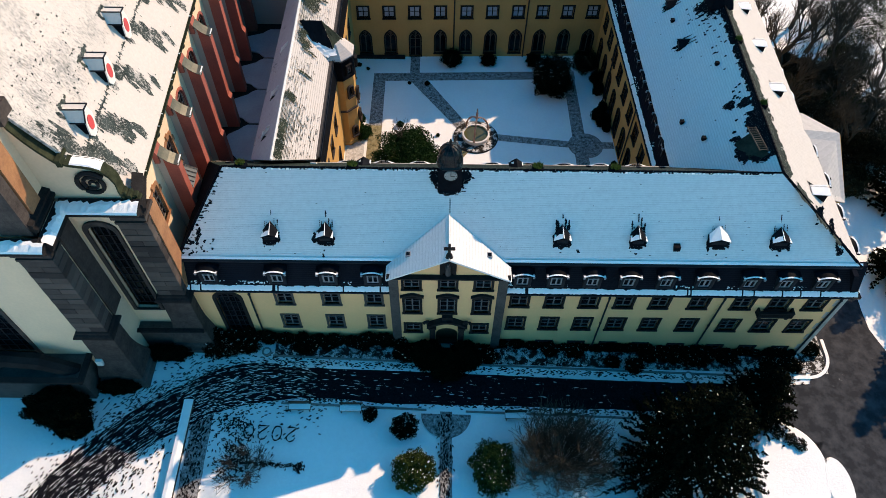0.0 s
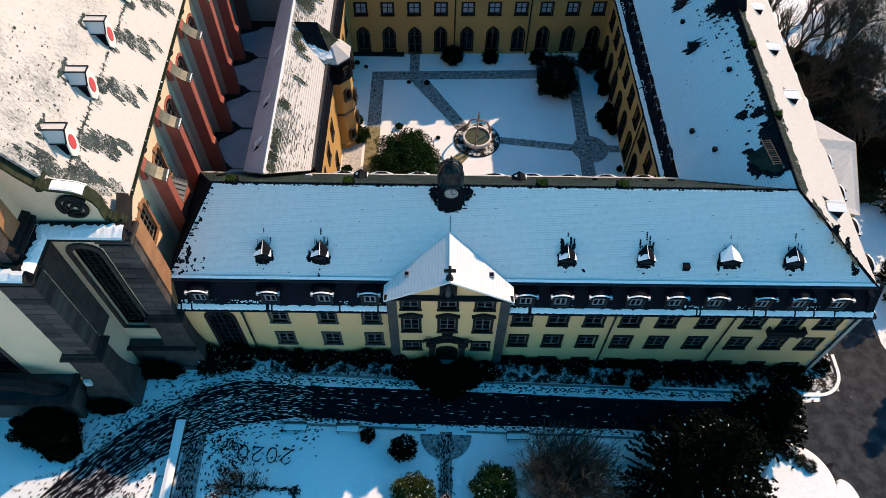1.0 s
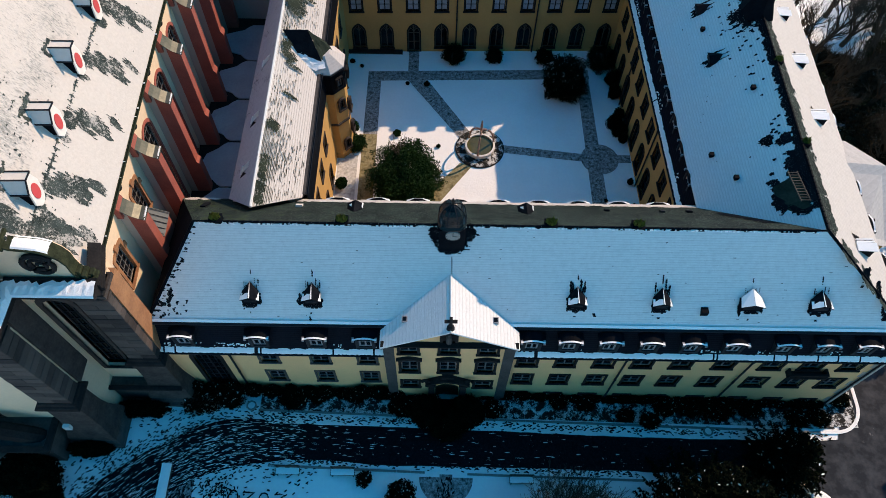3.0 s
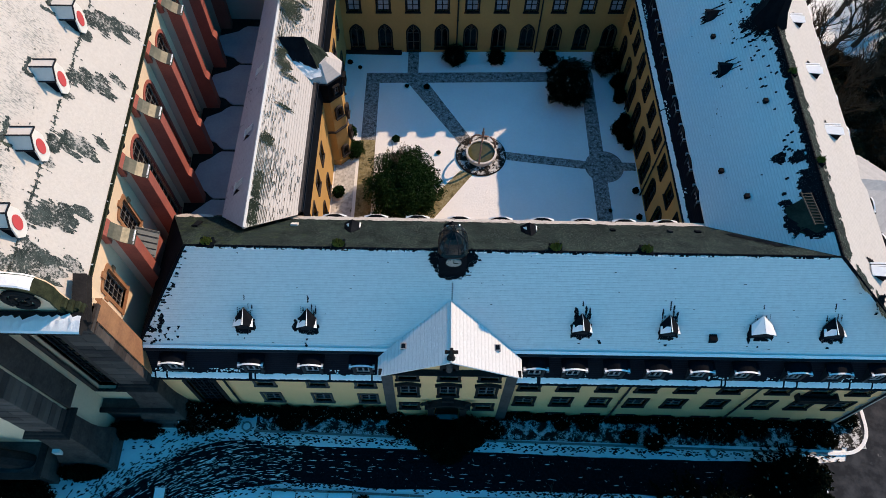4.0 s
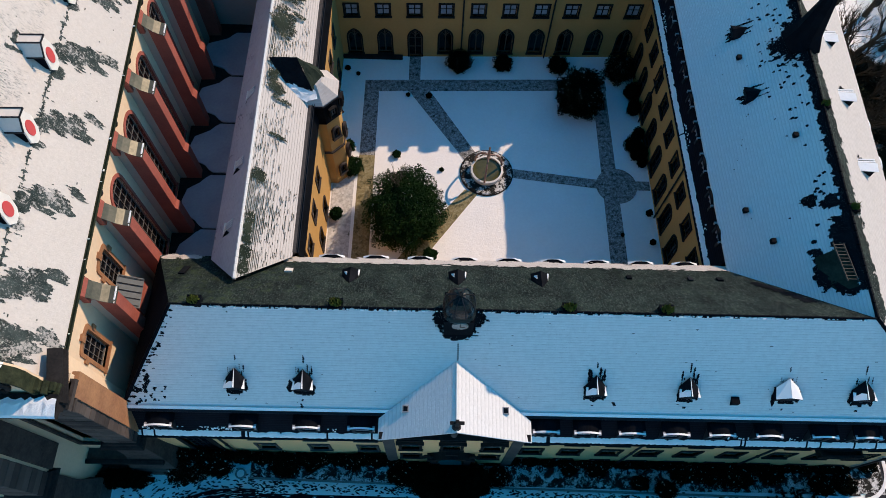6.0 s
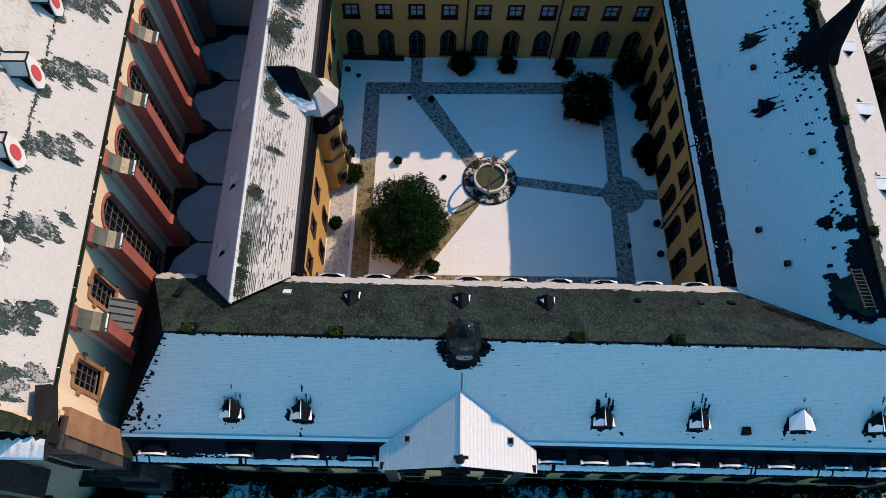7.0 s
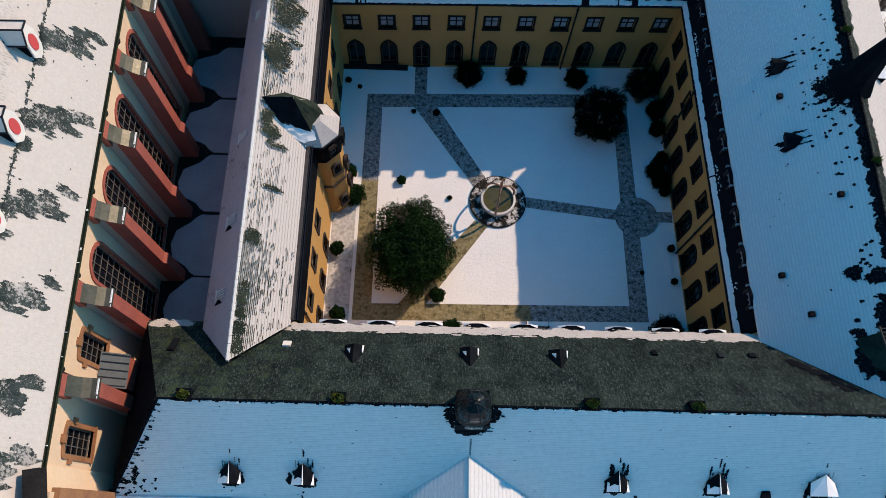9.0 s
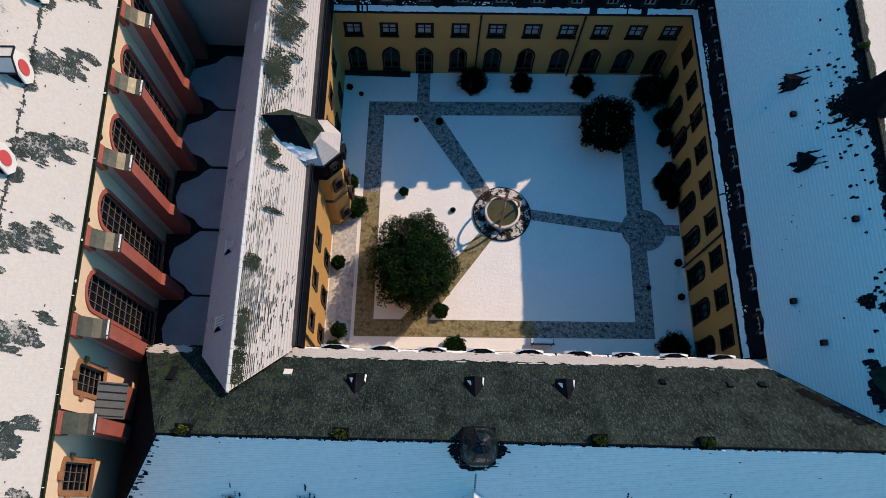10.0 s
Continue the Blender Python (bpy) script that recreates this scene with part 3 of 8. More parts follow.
# ---- ground ----
def gz(x, y):
    """Height of the ground: the court is level, the site falls to the east in front and beside it."""
    fall = 0.35 - 0.045 * max(-20, min(x, 48))
    court = 1.0 if -14 < x < 24 and y > 33 else 0.0
    if not court:
        dx = max(-14 - x, x - 24, 0)
        dy = max(33 - y, 0)
        court = max(0.0, 1 - math.hypot(dx, dy) / 5.0)
        court = court * court * (3 - 2 * court)
    return fall * (1 - court)


def axis(lo, hi, step, far):
    a = [lo - far, lo - far * 0.5, lo - far * 0.25, lo - far * 0.1, lo - far * 0.04]
    k = int((hi - lo) / step)
    a += [lo + (hi - lo) * i / k for i in range(k + 1)]
    return a + [hi + far * 0.04, hi + far * 0.1, hi + far * 0.25, hi + far * 0.5, hi + far]


def make_ground():
    xs, ys = axis(-60, 80, 1.0, 2500), axis(-5, 110, 1.0, 2500)
    verts = [(x, y, gz(x, y) + (0.05 * noise.noise(Vector((x * 0.35, y * 0.35, 0))) if not (-11 < x < 20 and 37 < y < 66) else 0.0)) for y in ys for x in xs]
    w = len(xs)
    faces = [(j * w + i, j * w + i + 1, (j + 1) * w + i + 1, (j + 1) * w + i) for j in range(len(ys) - 1) for i in range(w - 1)]
    ob = raw("ground", verts, faces, "snow")
    tagged(ob, "snow-covered garden and courtyard ground", "ground", kind="structure")


make_ground()


def drape(name, pts, widths, material, lift, label, category, step=0.8, kind="structure"):
    """A strip along a line of (x, y), laid on the ground; widths are (left, right) of the way at each point."""
    verts, faces = [], []
    dense = []
    for i in range(len(pts) - 1):
        (ax, ay), (bx, by) = pts[i], pts[i + 1]
        k = max(1, int(math.hypot(bx - ax, by - ay) / step))
        for j in range(k + (i == len(pts) - 2)):
            f = j / k
            dense.append((ax + (bx - ax) * f, ay + (by - ay) * f, widths[i][0] + (widths[i + 1][0] - widths[i][0]) * f, widths[i][1] + (widths[i + 1][1] - widths[i][1]) * f))
    for i, (x, y, wl_, wr_) in enumerate(dense):
        a, b = dense[max(0, i - 1)], dense[min(len(dense) - 1, i + 1)]
        d = Vector((b[0] - a[0], b[1] - a[1])).normalized()
        side = Vector((d.y, -d.x))
        jig = 0.07 * noise.noise(Vector((x * 0.9, y * 0.9, 3)))
        k = 4
        for q in range(k + 1):
            o = -wl_ - jig + (wl_ + wr_ + 2 * jig) * q / k
            px, py = x + side.x * o, y + side.y * o
            verts.append((px, py, gz(px, py) + lift + 0.05))
        if i:
            n0 = (i - 1) * (k + 1)
            for q in range(k):
                faces.append((n0 + q, n0 + q + 1, n0 + k + 2 + q, n0 + k + 1 + q))
    ob = raw(name, verts, faces, material)
    return tagged(ob, label, category, kind=kind)


# ---- abbey buildings ----
EAVE, RIDGE, GUT = 10.65, 15.2, 8.3


def gutter(parent, p0, p1, z, label="", drop=True):
    """Moulded eaves cornice with a metal gutter on it; the outside is to the right of p0 to p1."""
    bm = bmesh.new()
    extrude_profile(bm, [(0, -0.42), (0.12, -0.38), (0.2, -0.2), (0.32, -0.16), (0.34, -0.02), (0, -0.02)], (*p0, z), (*p1, z))
    part("cornice", bm, "grey_stone", parent)
    bm = bmesh.new()
    extrude_profile(bm, [(0.30, 0.0), (0.34, -0.1), (0.46, -0.1), (0.50, 0.03), (0.46, 0.03), (0.43, -0.06), (0.37, -0.06), (0.34, 0.03)], (*p0, z), (*p1, z))
    part("gutter", bm, "lead", parent)


def pipe(parent, x, y, z0, z1, mat_="lead"):
    bm = bmesh.new()
    tube(bm, [(x, y, z0), (x, y, z1)], [0.07, 0.07], 8)
    for z in (z0 + 0.8, (z0 + z1) / 2, z1 - 0.8):
        tube(bm, [(x, y, z - 0.04), (x, y, z + 0.04)], [0.1, 0.1], 8)
    part("downpipe", bm, mat_, parent)


DORMER = []


def mansard_dormer(parent, wm, u, v, snow=True):
    """Small dormer of the steep lower roof with a bowed hood under snow; local y goes into the roof."""
    if not DORMER:
        w, h = 1.05, 1.22
        bm = bmesh.new()
        box(bm, -0.62, -0.1, 0, -0.42, 0.6, h)
        box(bm, 0.42, -0.1, 0, 0.62, 0.6, h)
        box(bm, -0.62, -0.1, -0.12, 0.62, 0.6, 0.06)
        box(bm, -0.62, -0.1, h - 0.14, 0.62, 0.6, h)
        DORMER.append(mesh_of("dormer", bm))
        DORMER[0].materials.append(M["lead"])
        bm = bmesh.new()
        k = 10
        arc = [(-0.82 + 1.64 * i / k, h + 0.02 + 0.2 * max(0.0, math.sin(math.pi * (i - 1) / (k - 2))) ** 0.8 if 0 < i < k else h + 0.02) for i in range(k + 1)]
        r = [[bm.verts.new((x, y, z)) for x, z in arc] + [bm.verts.new((x, y, z + 0.1)) for x, z in arc[::-1]] for y in (-0.22, 0.55)]
        for i in range(len(r[0])):
            j = (i + 1) % len(r[0])
            bm.faces.new((r[0][i], r[0][j], r[1][j], r[1][i]))
        bm.faces.new(r[0])
        bm.faces.new(r[1][::-1])
        DORMER.append(mesh_of("hood", bm))
        DORMER[1].materials.append(M["slate"])
        bm = bmesh.new()
        r = [[bm.verts.new((x * 0.96, y, z + 0.1)) for x, z in arc] + [bm.verts.new((x * 0.93, y, z + 0.1 + 0.03)) for x, z in arc[::-1]] for y in (-0.21, -0.1)]
        for i in range(len(r[0])):
            j = (i + 1) % len(r[0])
            bm.faces.new((r[0][i], r[0][j], r[1][j], r[1][i]))
        bm.faces.new(r[0])
        bm.faces.new(r[1][::-1])
        DORMER.append(mesh_of("snow_cap", bm))
        DORMER[2].materials.append(M["snow"])
        bm = bmesh.new()
        box(bm, -0.42, 0.0, 0.06, 0.42, 0.05, 0.14)
        box(bm, -0.42, 0.0, h - 0.24, 0.42, 0.05, h - 0.14)
        for x in (-0.40, -0.03, 0.31):
            box(bm, x, 0.0, 0.06, x + 0.1, 0.06, h - 0.14)
        box(bm, -0.42, 0.0, 0.78, 0.42, 0.05, 0.84)
        DORMER.append(mesh_of("frame", bm))
        DORMER[3].materials.append(M["dormer_paint"])
        DORMER.append(mesh_of("pane", boxed(-0.42, 0.06, 0.06, 0.42, 0.08, h - 0.14)))
        DORMER[4].materials.append(M["glass"])
        DORMER.append(mesh_of("corbel", boxed(-0.07, -0.26, 1.17, 0.07, 0.0, 1.36)))
        DORMER[5].materials.append(M["dormer_paint"])
        bm = bmesh.new()
        for sgn in (-1, 1):
            slab(bm, [(sgn * 0.84, -0.24, h + 0.15), (sgn * 0.84, -0.06, h + 0.15), (sgn * 0.34, -0.2, h + 0.36), (sgn * 0.34, -0.24, h + 0.36)][::-sgn], 0.03)
        box(bm, -0.36, -0.24, h + 0.345, 0.36, -0.225, h + 0.36)
        DORMER.append(mesh_of("snow_cap", bm))
        DORMER[6].materials.append(M["snow"])
    ob = link("dormer", DORMER[0], None, parent, wm @ pose(u, 0, v))
    for nm, me in zip(("hood", "snow_cap", "frame", "pane"), DORMER[1:5]):
        if nm == "snow_cap":
            me = DORMER[6] if snow == "thawed" else me
        if snow or nm != "snow_cap":
            link(nm, me, None, ob)
    for x in (-0.72, 0.72):
        link("corbel", DORMER[5], None, ob, pose(x, 0, 0))
    return ob


SNOW_RNG = random.Random(5)


def shelf_snow(parent, p0, p1, z, y_in=0.35, thin=0.0):
    """Ragged snow lying on the flared foot of the steep lower roof, along p0 to p1 (outside to the right)."""
    p0, p1 = Vector((*p0, 0)), Vector((*p1, 0))
    d = (p1 - p0).normalized()
    side = d.cross(Vector((0, 0, 1)))
    length = (p1 - p0).length
    verts, faces = [], []
    k = int(length / 0.12)
    for i in range(k):
        u = i * 0.12
        v = noise.noise(Vector((u * 0.55, z, p0.x)))
        hi = 0.46 + 0.14 * noise.noise(Vector((u * 2.2, 7, p0.y))) + 0.08 * noise.noise(Vector((u * 9.0, 2, p0.y)))
        if v > 0.1 and SNOW_RNG.random() < 0.07 or v < -0.7 - thin:
            continue
        if v > 0.1:
            hi = SNOW_RNG.uniform(0.42, 0.6)
            for q in range(3):
                f, w = SNOW_RNG.uniform(0.5, 1.15), SNOW_RNG.uniform(0.03, 0.07)
                c = p0 + d * (u + SNOW_RNG.uniform(-0.1, 0.1)) + side * (0.42 - f * y_in * 2)
                n1 = len(verts)
                for a, b in ((-1, -1), (1, -0.7), (0.8, 1), (-0.7, 0.8)):
                    e = c + d * (a * w) - side * (b * w * y_in * 2)
                    verts.append((e.x, e.y, z + (f + b * w) * 0.62 + 0.22))
                faces.append((n1, n1 + 1, n1 + 2, n1 + 3))
        lo = 0.04 + 0.05 * SNOW_RNG.random()
        n0 = len(verts)
        for e in (u - 0.005, u + 0.125):
            for f, t in ((lo, 0.02), (lo + 0.05, 0.08), ((lo + hi) / 2, 0.09), (hi, 0.06), (hi + 0.03, 0.0)):
                q = p0 + d * e + side * (0.42 - f * y_in * 2)
                verts.append((q.x, q.y, z + f * 0.62 + t))
        for r in range(4):
            faces.append((n0 + r, n0 + 5 + r, n0 + 6 + r, n0 + 1 + r))
    tagged(raw("snow_strip", verts, faces, "snow", parent), kind="stuff")


def mansard(parent, p0, p1, dormers, z=GUT, snow=True, depth=0.8, thin=0.0, inset=0.0):
    """Steep slated lower roof over a wall p0 to p1 (outside to the right), with a flared foot and dormers at distances along it."""
    fm = wall_frame(p0, p1)
    length = math.hypot(p1[0] - p0[0], p1[1] - p0[1])
    bm = bmesh.new()
    prof = [(-0.42, z), (-0.1, z + 0.34), (0.1, z + 0.7), (depth, z + 2.33), (depth + 0.35, z + 2.33), (0.35, z)]
    r = [[bm.verts.new(fm @ Vector((u, a, b))) for a, b in prof] for u in (0, length)]
    k = len(prof)
    for i in range(k):
        bm.faces.new((r[0][i], r[0][(i + 1) % k], r[1][(i + 1) % k], r[1][i]))
    bm.faces.new(r[0][::-1])
    bm.faces.new(r[1])
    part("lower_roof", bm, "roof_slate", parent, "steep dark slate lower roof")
    for u in dormers:
        mansard_dormer(parent, fm @ pose(0, inset, 0), u, z + 0.62, "thawed" if z < 8 else thin == 0)
    if snow:
        shelf_snow(parent, p0, p1, z, thin=-thin)


def ridge_tiles(parent, p0, p1, material="slate", r=0.11):
    p0, p1 = Vector(p0), Vector(p1)
    bm = bmesh.new()
    d = (p1 - p0)
    k = max(2, int(d.length / 0.45))
    for i in range(k):
        a, b = p0 + d * (i / k), p0 + d * ((i + 0.93) / k)
        tube(bm, [a + Vector((0, 0, 0.0)), b + Vector((0, 0, 0.02))], [r * 0.9, r], 6)
    tagged(part("ridge_capping", bm, material, parent), kind="stuff")


GABLET = {}


def gablet(parent, m, wide=1.0, snowy=False, bare=False):
    """Little gabled vent dormer standing on a 45 degree roof, its roof drawn out to a point up the slope; local -y is down-slope."""
    if wide not in GABLET:
        w = 0.62 * wide
        e = w + 0.1
        bm = bmesh.new()
        v = [bm.verts.new(p) for p in ((-w, 0, -0.6), (w, 0, -0.6), (w, 0, 0.3), (0, 0, 0.66), (-w, 0, 0.3), (-w, 0.7, 0.3), (w, 0.7, 0.3))]
        for f in ((0, 1, 2, 3, 4), (0, 4, 5), (1, 6, 2)):
            bm.faces.new([v[i] for i in f])
        body = mesh_of("vent_dormer", bm)
        body.materials.append(M["slate"])
        bm = bmesh.new()
        front_l, front_r, peak, tip = Vector((-e, -0.1, 0.24)), Vector((e, -0.1, 0.24)), Vector((0, -0.1, 0.62)), Vector((0, 1.15, 0.9))
        back_l, back_r = Vector((-e * 0.85, 0.66, 0.3)), Vector((e * 0.85, 0.66, 0.3))
        slab(bm, [front_l, peak, tip, back_l], 0.06)
        slab(bm, [front_r, back_r, tip, peak], 0.06)
        rf = mesh_of("roof", bm)
        rf.materials.append(M["bare_slate"])
        up = Vector((0, 0, 0.05))

        def strip(bm, a, b, c, d, f0, f1, g0=0.0, g1=1.0):
            """Snow on a slope a (eaves front), b (peak), c (tip), d (eaves back), between the fractions f0 and f1 of its rise."""
            lo0, lo1, hi0, hi1 = a.lerp(b, f0), d.lerp(c, f0), a.lerp(b, f1), d.lerp(c, f1)
            slab(bm, [lo0.lerp(lo1, g0) + up, hi0.lerp(hi1, g0) + up, hi0.lerp(hi1, g1) + up, lo0.lerp(lo1, g1) + up], 0.04)

        bm = bmesh.new()
        strip(bm, front_l, peak, tip, back_l, 0.05, 0.98)
        strip(bm, front_r, peak, tip, back_r, 0.05, 0.98)
        full = mesh_of("snow_cap", bm)
        bm = bmesh.new()
        lead_in = front_l.lerp(peak, 0.9)
        slab(bm, [front_l + up, lead_in + up, lead_in.lerp(tip, 0.3) + up, front_l.lerp(back_l, 0.75) + up], 0.04)
        slab(bm, [front_r + up, front_r.lerp(back_r, 0.9) + up, front_r.lerp(peak, 0.28) + up], 0.04)
        slab(bm, [peak + up, tip + up, peak.lerp(front_r, 0.12) + up], 0.03)
        sn = mesh_of("snow_cap", bm)
        for q in (full, sn):
            q.materials.append(M["snow"])
        bm = bmesh.new()
        for i in range(4):
            box(bm, -w * 0.7, -0.05, -0.12 + i * 0.11, w * 0.7, 0.03, -0.06 + i * 0.11)
        lv = mesh_of("louvre", bm)
        lv.materials.append(M["lead"])
        GABLET[wide] = (body, rf, sn, lv, full)
    body, rf, sn, lv, full = GABLET[wide]
    ob = link("vent_dormer", body, None, parent, m)
    link("roof", rf, None, ob)
    if not bare:
        link("snow_cap", full if snowy else sn, None, ob)
    link("louvre", lv, None, ob)
    return ob


def stub_chimney(parent, x, y, z, s=0.5):
    bm = boxed(x - s, y - s * 0.8, z - 1.2, x + s, y + s * 0.8, z + 0.15)
    ob = part("chimney", bm, "slate", parent)
    bm = bmesh.new()
    box(bm, x - s - 0.03, y - s * 0.8 - 0.03, z + 0.15, x + s + 0.03, y + s * 0.8 + 0.03, z + 0.25)
    part("chimney_cap", bm, "slate", ob)
    bm = bmesh.new()
    tuft = random.Random(int(x * 10))
    for i in range(170):
        t, q, h = tuft.uniform(0, 6.283), s * 0.95 * math.sqrt(tuft.random()), tuft.uniform(0.12, 0.45)
        c, d = Vector((x + q * math.cos(t), y + q * 0.7 * math.sin(t), z + 0.25)), tuft.uniform(0, 6.283)
        lean = Vector((math.cos(d), math.sin(d), 0)) * tuft.uniform(0.02, 0.14)
        w = Vector((-math.sin(d), math.cos(d), 0)) * 0.035
        bm.faces.new([bm.verts.new(p) for p in (c - w, c + w, c + lean + Vector((0, 0, h)))])
    part("moss", bm, "moss", ob)


# ---- front wing ----
YF, YP = 27.2, 26.8
XL, XR = -18.2, 30.45
front = house("abbey_wing", "long pale yellow abbey wing with snowy slate mansard and pedimented pavilion", "building", (1.1, 27, 0))
LOWCOLS = [-10.95, -7.5, -4.34, 6.43, 9.0, 11.6, 14.2, 16.85, 19.75, 23.0, 25.7, 28.4]
P0, P1 = -3.05, 5.25
holes_l = [(x - XL, z, 1.12, h, "rect") for x in LOWCOLS if x < P0 for z, h in ((2.8, 1.66), (6.12, 1.38))]
holes_l.append((-15.15 - XL, 1.2, 1.7, 6.2, "round"))
wall("wall", (XL, YF), (P0, YF), -1.5, GUT, holes_l, "facade", front)
fl = wall_frame((XL, YF), (P0, YF))
for u, v, w, h, k in holes_l:
    if k == "rect":
        window(front, fl, u, v, w, h, bars=(2, 3 if h > 1.5 else 2))
    else:
        window(front, fl, u, v, w, h, "round", 0.26, "dark_stone", bars=(4, 9), sash="lead")
holes_r = [(x - P1, z, 1.2 if x < 20 else 1.3, h, "rect") for x in LOWCOLS if x > P1 for z, h in ((2.8, 1.62), (6.08, 1.4))]
holes_r += [(x - P1, 0.15 - 0.03 * x, 1.1, 0.9, "rect") for x in LOWCOLS if x > P1]
wall("wall", (P1, YF), (XR, YF), -3.0, GUT, holes_r, "facade", front)
fr = wall_frame((P1, YF), (XR, YF))
for u, v, w, h, k in holes_r:
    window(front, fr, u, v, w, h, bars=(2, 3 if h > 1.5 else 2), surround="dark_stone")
wall("wall", (XR, YF), (XR, 34.5), -3.0, GUT, [(3.4, z, 1.2, 1.5, "rect") for z in (2.8, 6.1)], "facade", front)
for z in (2.8, 6.1):
    window(front, wall_frame((XR, YF), (XR, 34.5)), 3.4, z, 1.2, 1.5)
wall("wall", (18.6, 38.2), (XL, 38.2), 0, 7.7, [], "ochre", front)
# stone quoins at the free corner
bm = bmesh.new()
for i in range(13):
    a = 0.75 if i % 2 else 0.5
    box(bm, XR - a, YF - 0.03, -2.6 + i * 0.83, XR + 0.03, YF + 1.25 - a, -2.6 + i * 0.83 + 0.8)
part("quoin", bm, "grey_plaster", front)
gutter(front, (XL, YF), (P0, YF), GUT)
gutter(front, (P1, YF), (XR + 0.4, YF), GUT)
gutter(front, (XR, YF - 0.4), (XR, 62), GUT)
for x in (-13.4, 12.95, 21.4, 29.95):
    pipe(front, x, YF - 0.14, gz(x, 26) - 0.2, GUT)
DORM = [-15.84, -11.04, -7.4, -4.27, 6.37, 8.76, 11.34, 13.91, 16.58, 19.32, 22.57, 25.11, 27.77]
mansard(front, (XL + 0.1, YF), (P0 + 0.3, YF), [x - XL - 0.1 for x in DORM if x < 0])
mansard(front, (P1 - 0.3, YF), (XR + 0.2, YF), [x - P1 + 0.3 for x in DORM if x > 0])
mansard(front, (18.2, 38.15), (-9.2, 38.15), [2.1 + 2.88 * i for i in range(9)], z=7.65, depth=0.3, thin=0.2, inset=0.1)
mansard(front, (XR + 0.1, YF - 0.1), (XR + 0.1, 60), [3 + 3.2 * i for i in range(17)], z=GUT)
# upper roof
RL, RR, RY = -14.6, 24.14, 32.55
F0, F1 = (-17.9, 27.85, EAVE), (30.15, 27.85, EAVE)
part("roof", slabbed([F0, F1, (RR, RY, RIDGE), (RL, RY, RIDGE)]), "roof_snow", front, "snow-covered slate roof slope")
part("roof", slabbed([(RR, RY, RIDGE), (18.55, 37.45, 10.4), (18.2, 37.9, 9.97), (-17.9, 37.9, 9.97), (RL, RY, RIDGE)]), "mossy_roof", front, "bare mossy grey slate roof slope")
part("roof", slabbed([F0, (RL, RY, RIDGE), (-17.9, 37.9, 9.97)]), "roof_slate", front, "dark slate hip")
ridge_tiles(front, (RL, RY, RIDGE), (RR, RY, RIDGE), "slate", 0.07)
bm = bmesh.new()
for i in range(150):
    x = RL + 0.1 + (RR - RL - 0.3) * i / 150
    if random.random() < 0.8:
        box(bm, x, RY - 0.15 + 0.05 * random.random(), RIDGE - 0.15, x + random.uniform(0.05, 0.2), RY - 0.07, RIDGE - 0.05 + 0.03 * random.random())
tagged(part("ridge_snow", bm, "snow", front), kind="stuff")
ridge_tiles(front, F0, (RL, RY, RIDGE))
bm = bmesh.new()
extrude_profile(bm, [(-0.05, -0.06), (0.1, -0.1), (0.12, 0.03), (-0.05, 0.06)], F0, F1)
part("eaves_board", bm, "lead", front)
shelf = bmesh.new()
slab(shelf, [(-17.9, 27.86, EAVE + 0.12), (30.2, 27.86, EAVE + 0.12), (30.2, 28.0, EAVE + 0.25), (-17.9, 28.0, EAVE + 0.25)], 0.06)
part("snow_strip", shelf, "snow", front)
S45 = (0, 4.7, 4.55)
SPECK = random.Random(31)
ragged("bare_slate", F0, (1, 0, 0), S45, [(1.6, 1.75, 0.2, 0.42)] + [(SPECK.uniform(0.7, 2.6), SPECK.uniform(0.3, 1.5), 0.09, 0.12) for i in range(26)] + [(9.6, 1.5, 0.16, 0.5), (10.1, 1.7, 0.1, 0.3), (10.2, 0.3, 0.1, 0.2), (28.0, 0.9, 0.14, 0.18), (46.3, 1.2, 0.3, 0.6), (44.8, 3.8, 0.3, 0.8), (45.6, 2.7, 0.25, 0.6)], "bare_slate", front, label="patches of bare slate", cell=(0.09, 0.08), rough=1.2, freq=2.2)
ragged("bare_slate", F0, (1, 0, 0), S45, [(SPECK.uniform(2, 46), SPECK.uniform(0.4, 6.2), SPECK.uniform(0.03, 0.11), 0.02) for i in range(60)] + [(0.1 + 0.505 * v + SPECK.uniform(0.0, 0.3), v + SPECK.uniform(-0.2, 0.2), SPECK.uniform(0.05, 0.25), SPECK.uniform(0.03, 0.09)) for v in np.arange(0.2, 6.0, 0.16)], "bare_slate", front, cell=(0.06, 0.035), rough=0.9, freq=3.0)
ragged("bare_slate", F0, (1, 0, 0), S45, [(x, 6.42, 0.7, 0.05) for x in np.arange(4.5, 42, 1.35)], "bare_slate", front, cell=(0.09, 0.07), rough=1.4, freq=2.5)
ragged("snow_strip", (18.3, 37.9, 9.97), (-1, 0, 0), (0, -4.9, 4.8), [(x, 0.3, 1.6, 0.52) for x in np.arange(0.3, 28, 1.2)] + [(29.5, 0.3, 0.3, 0.3), (34.2, 0.3, 0.9, 0.5), (35.4, 0.3, 0.7, 0.45)], "roof_snow_sunlit", front, cell=(0.14, 0.05), lift=0.03, rough=0.5, freq=(1.1, 3.6))
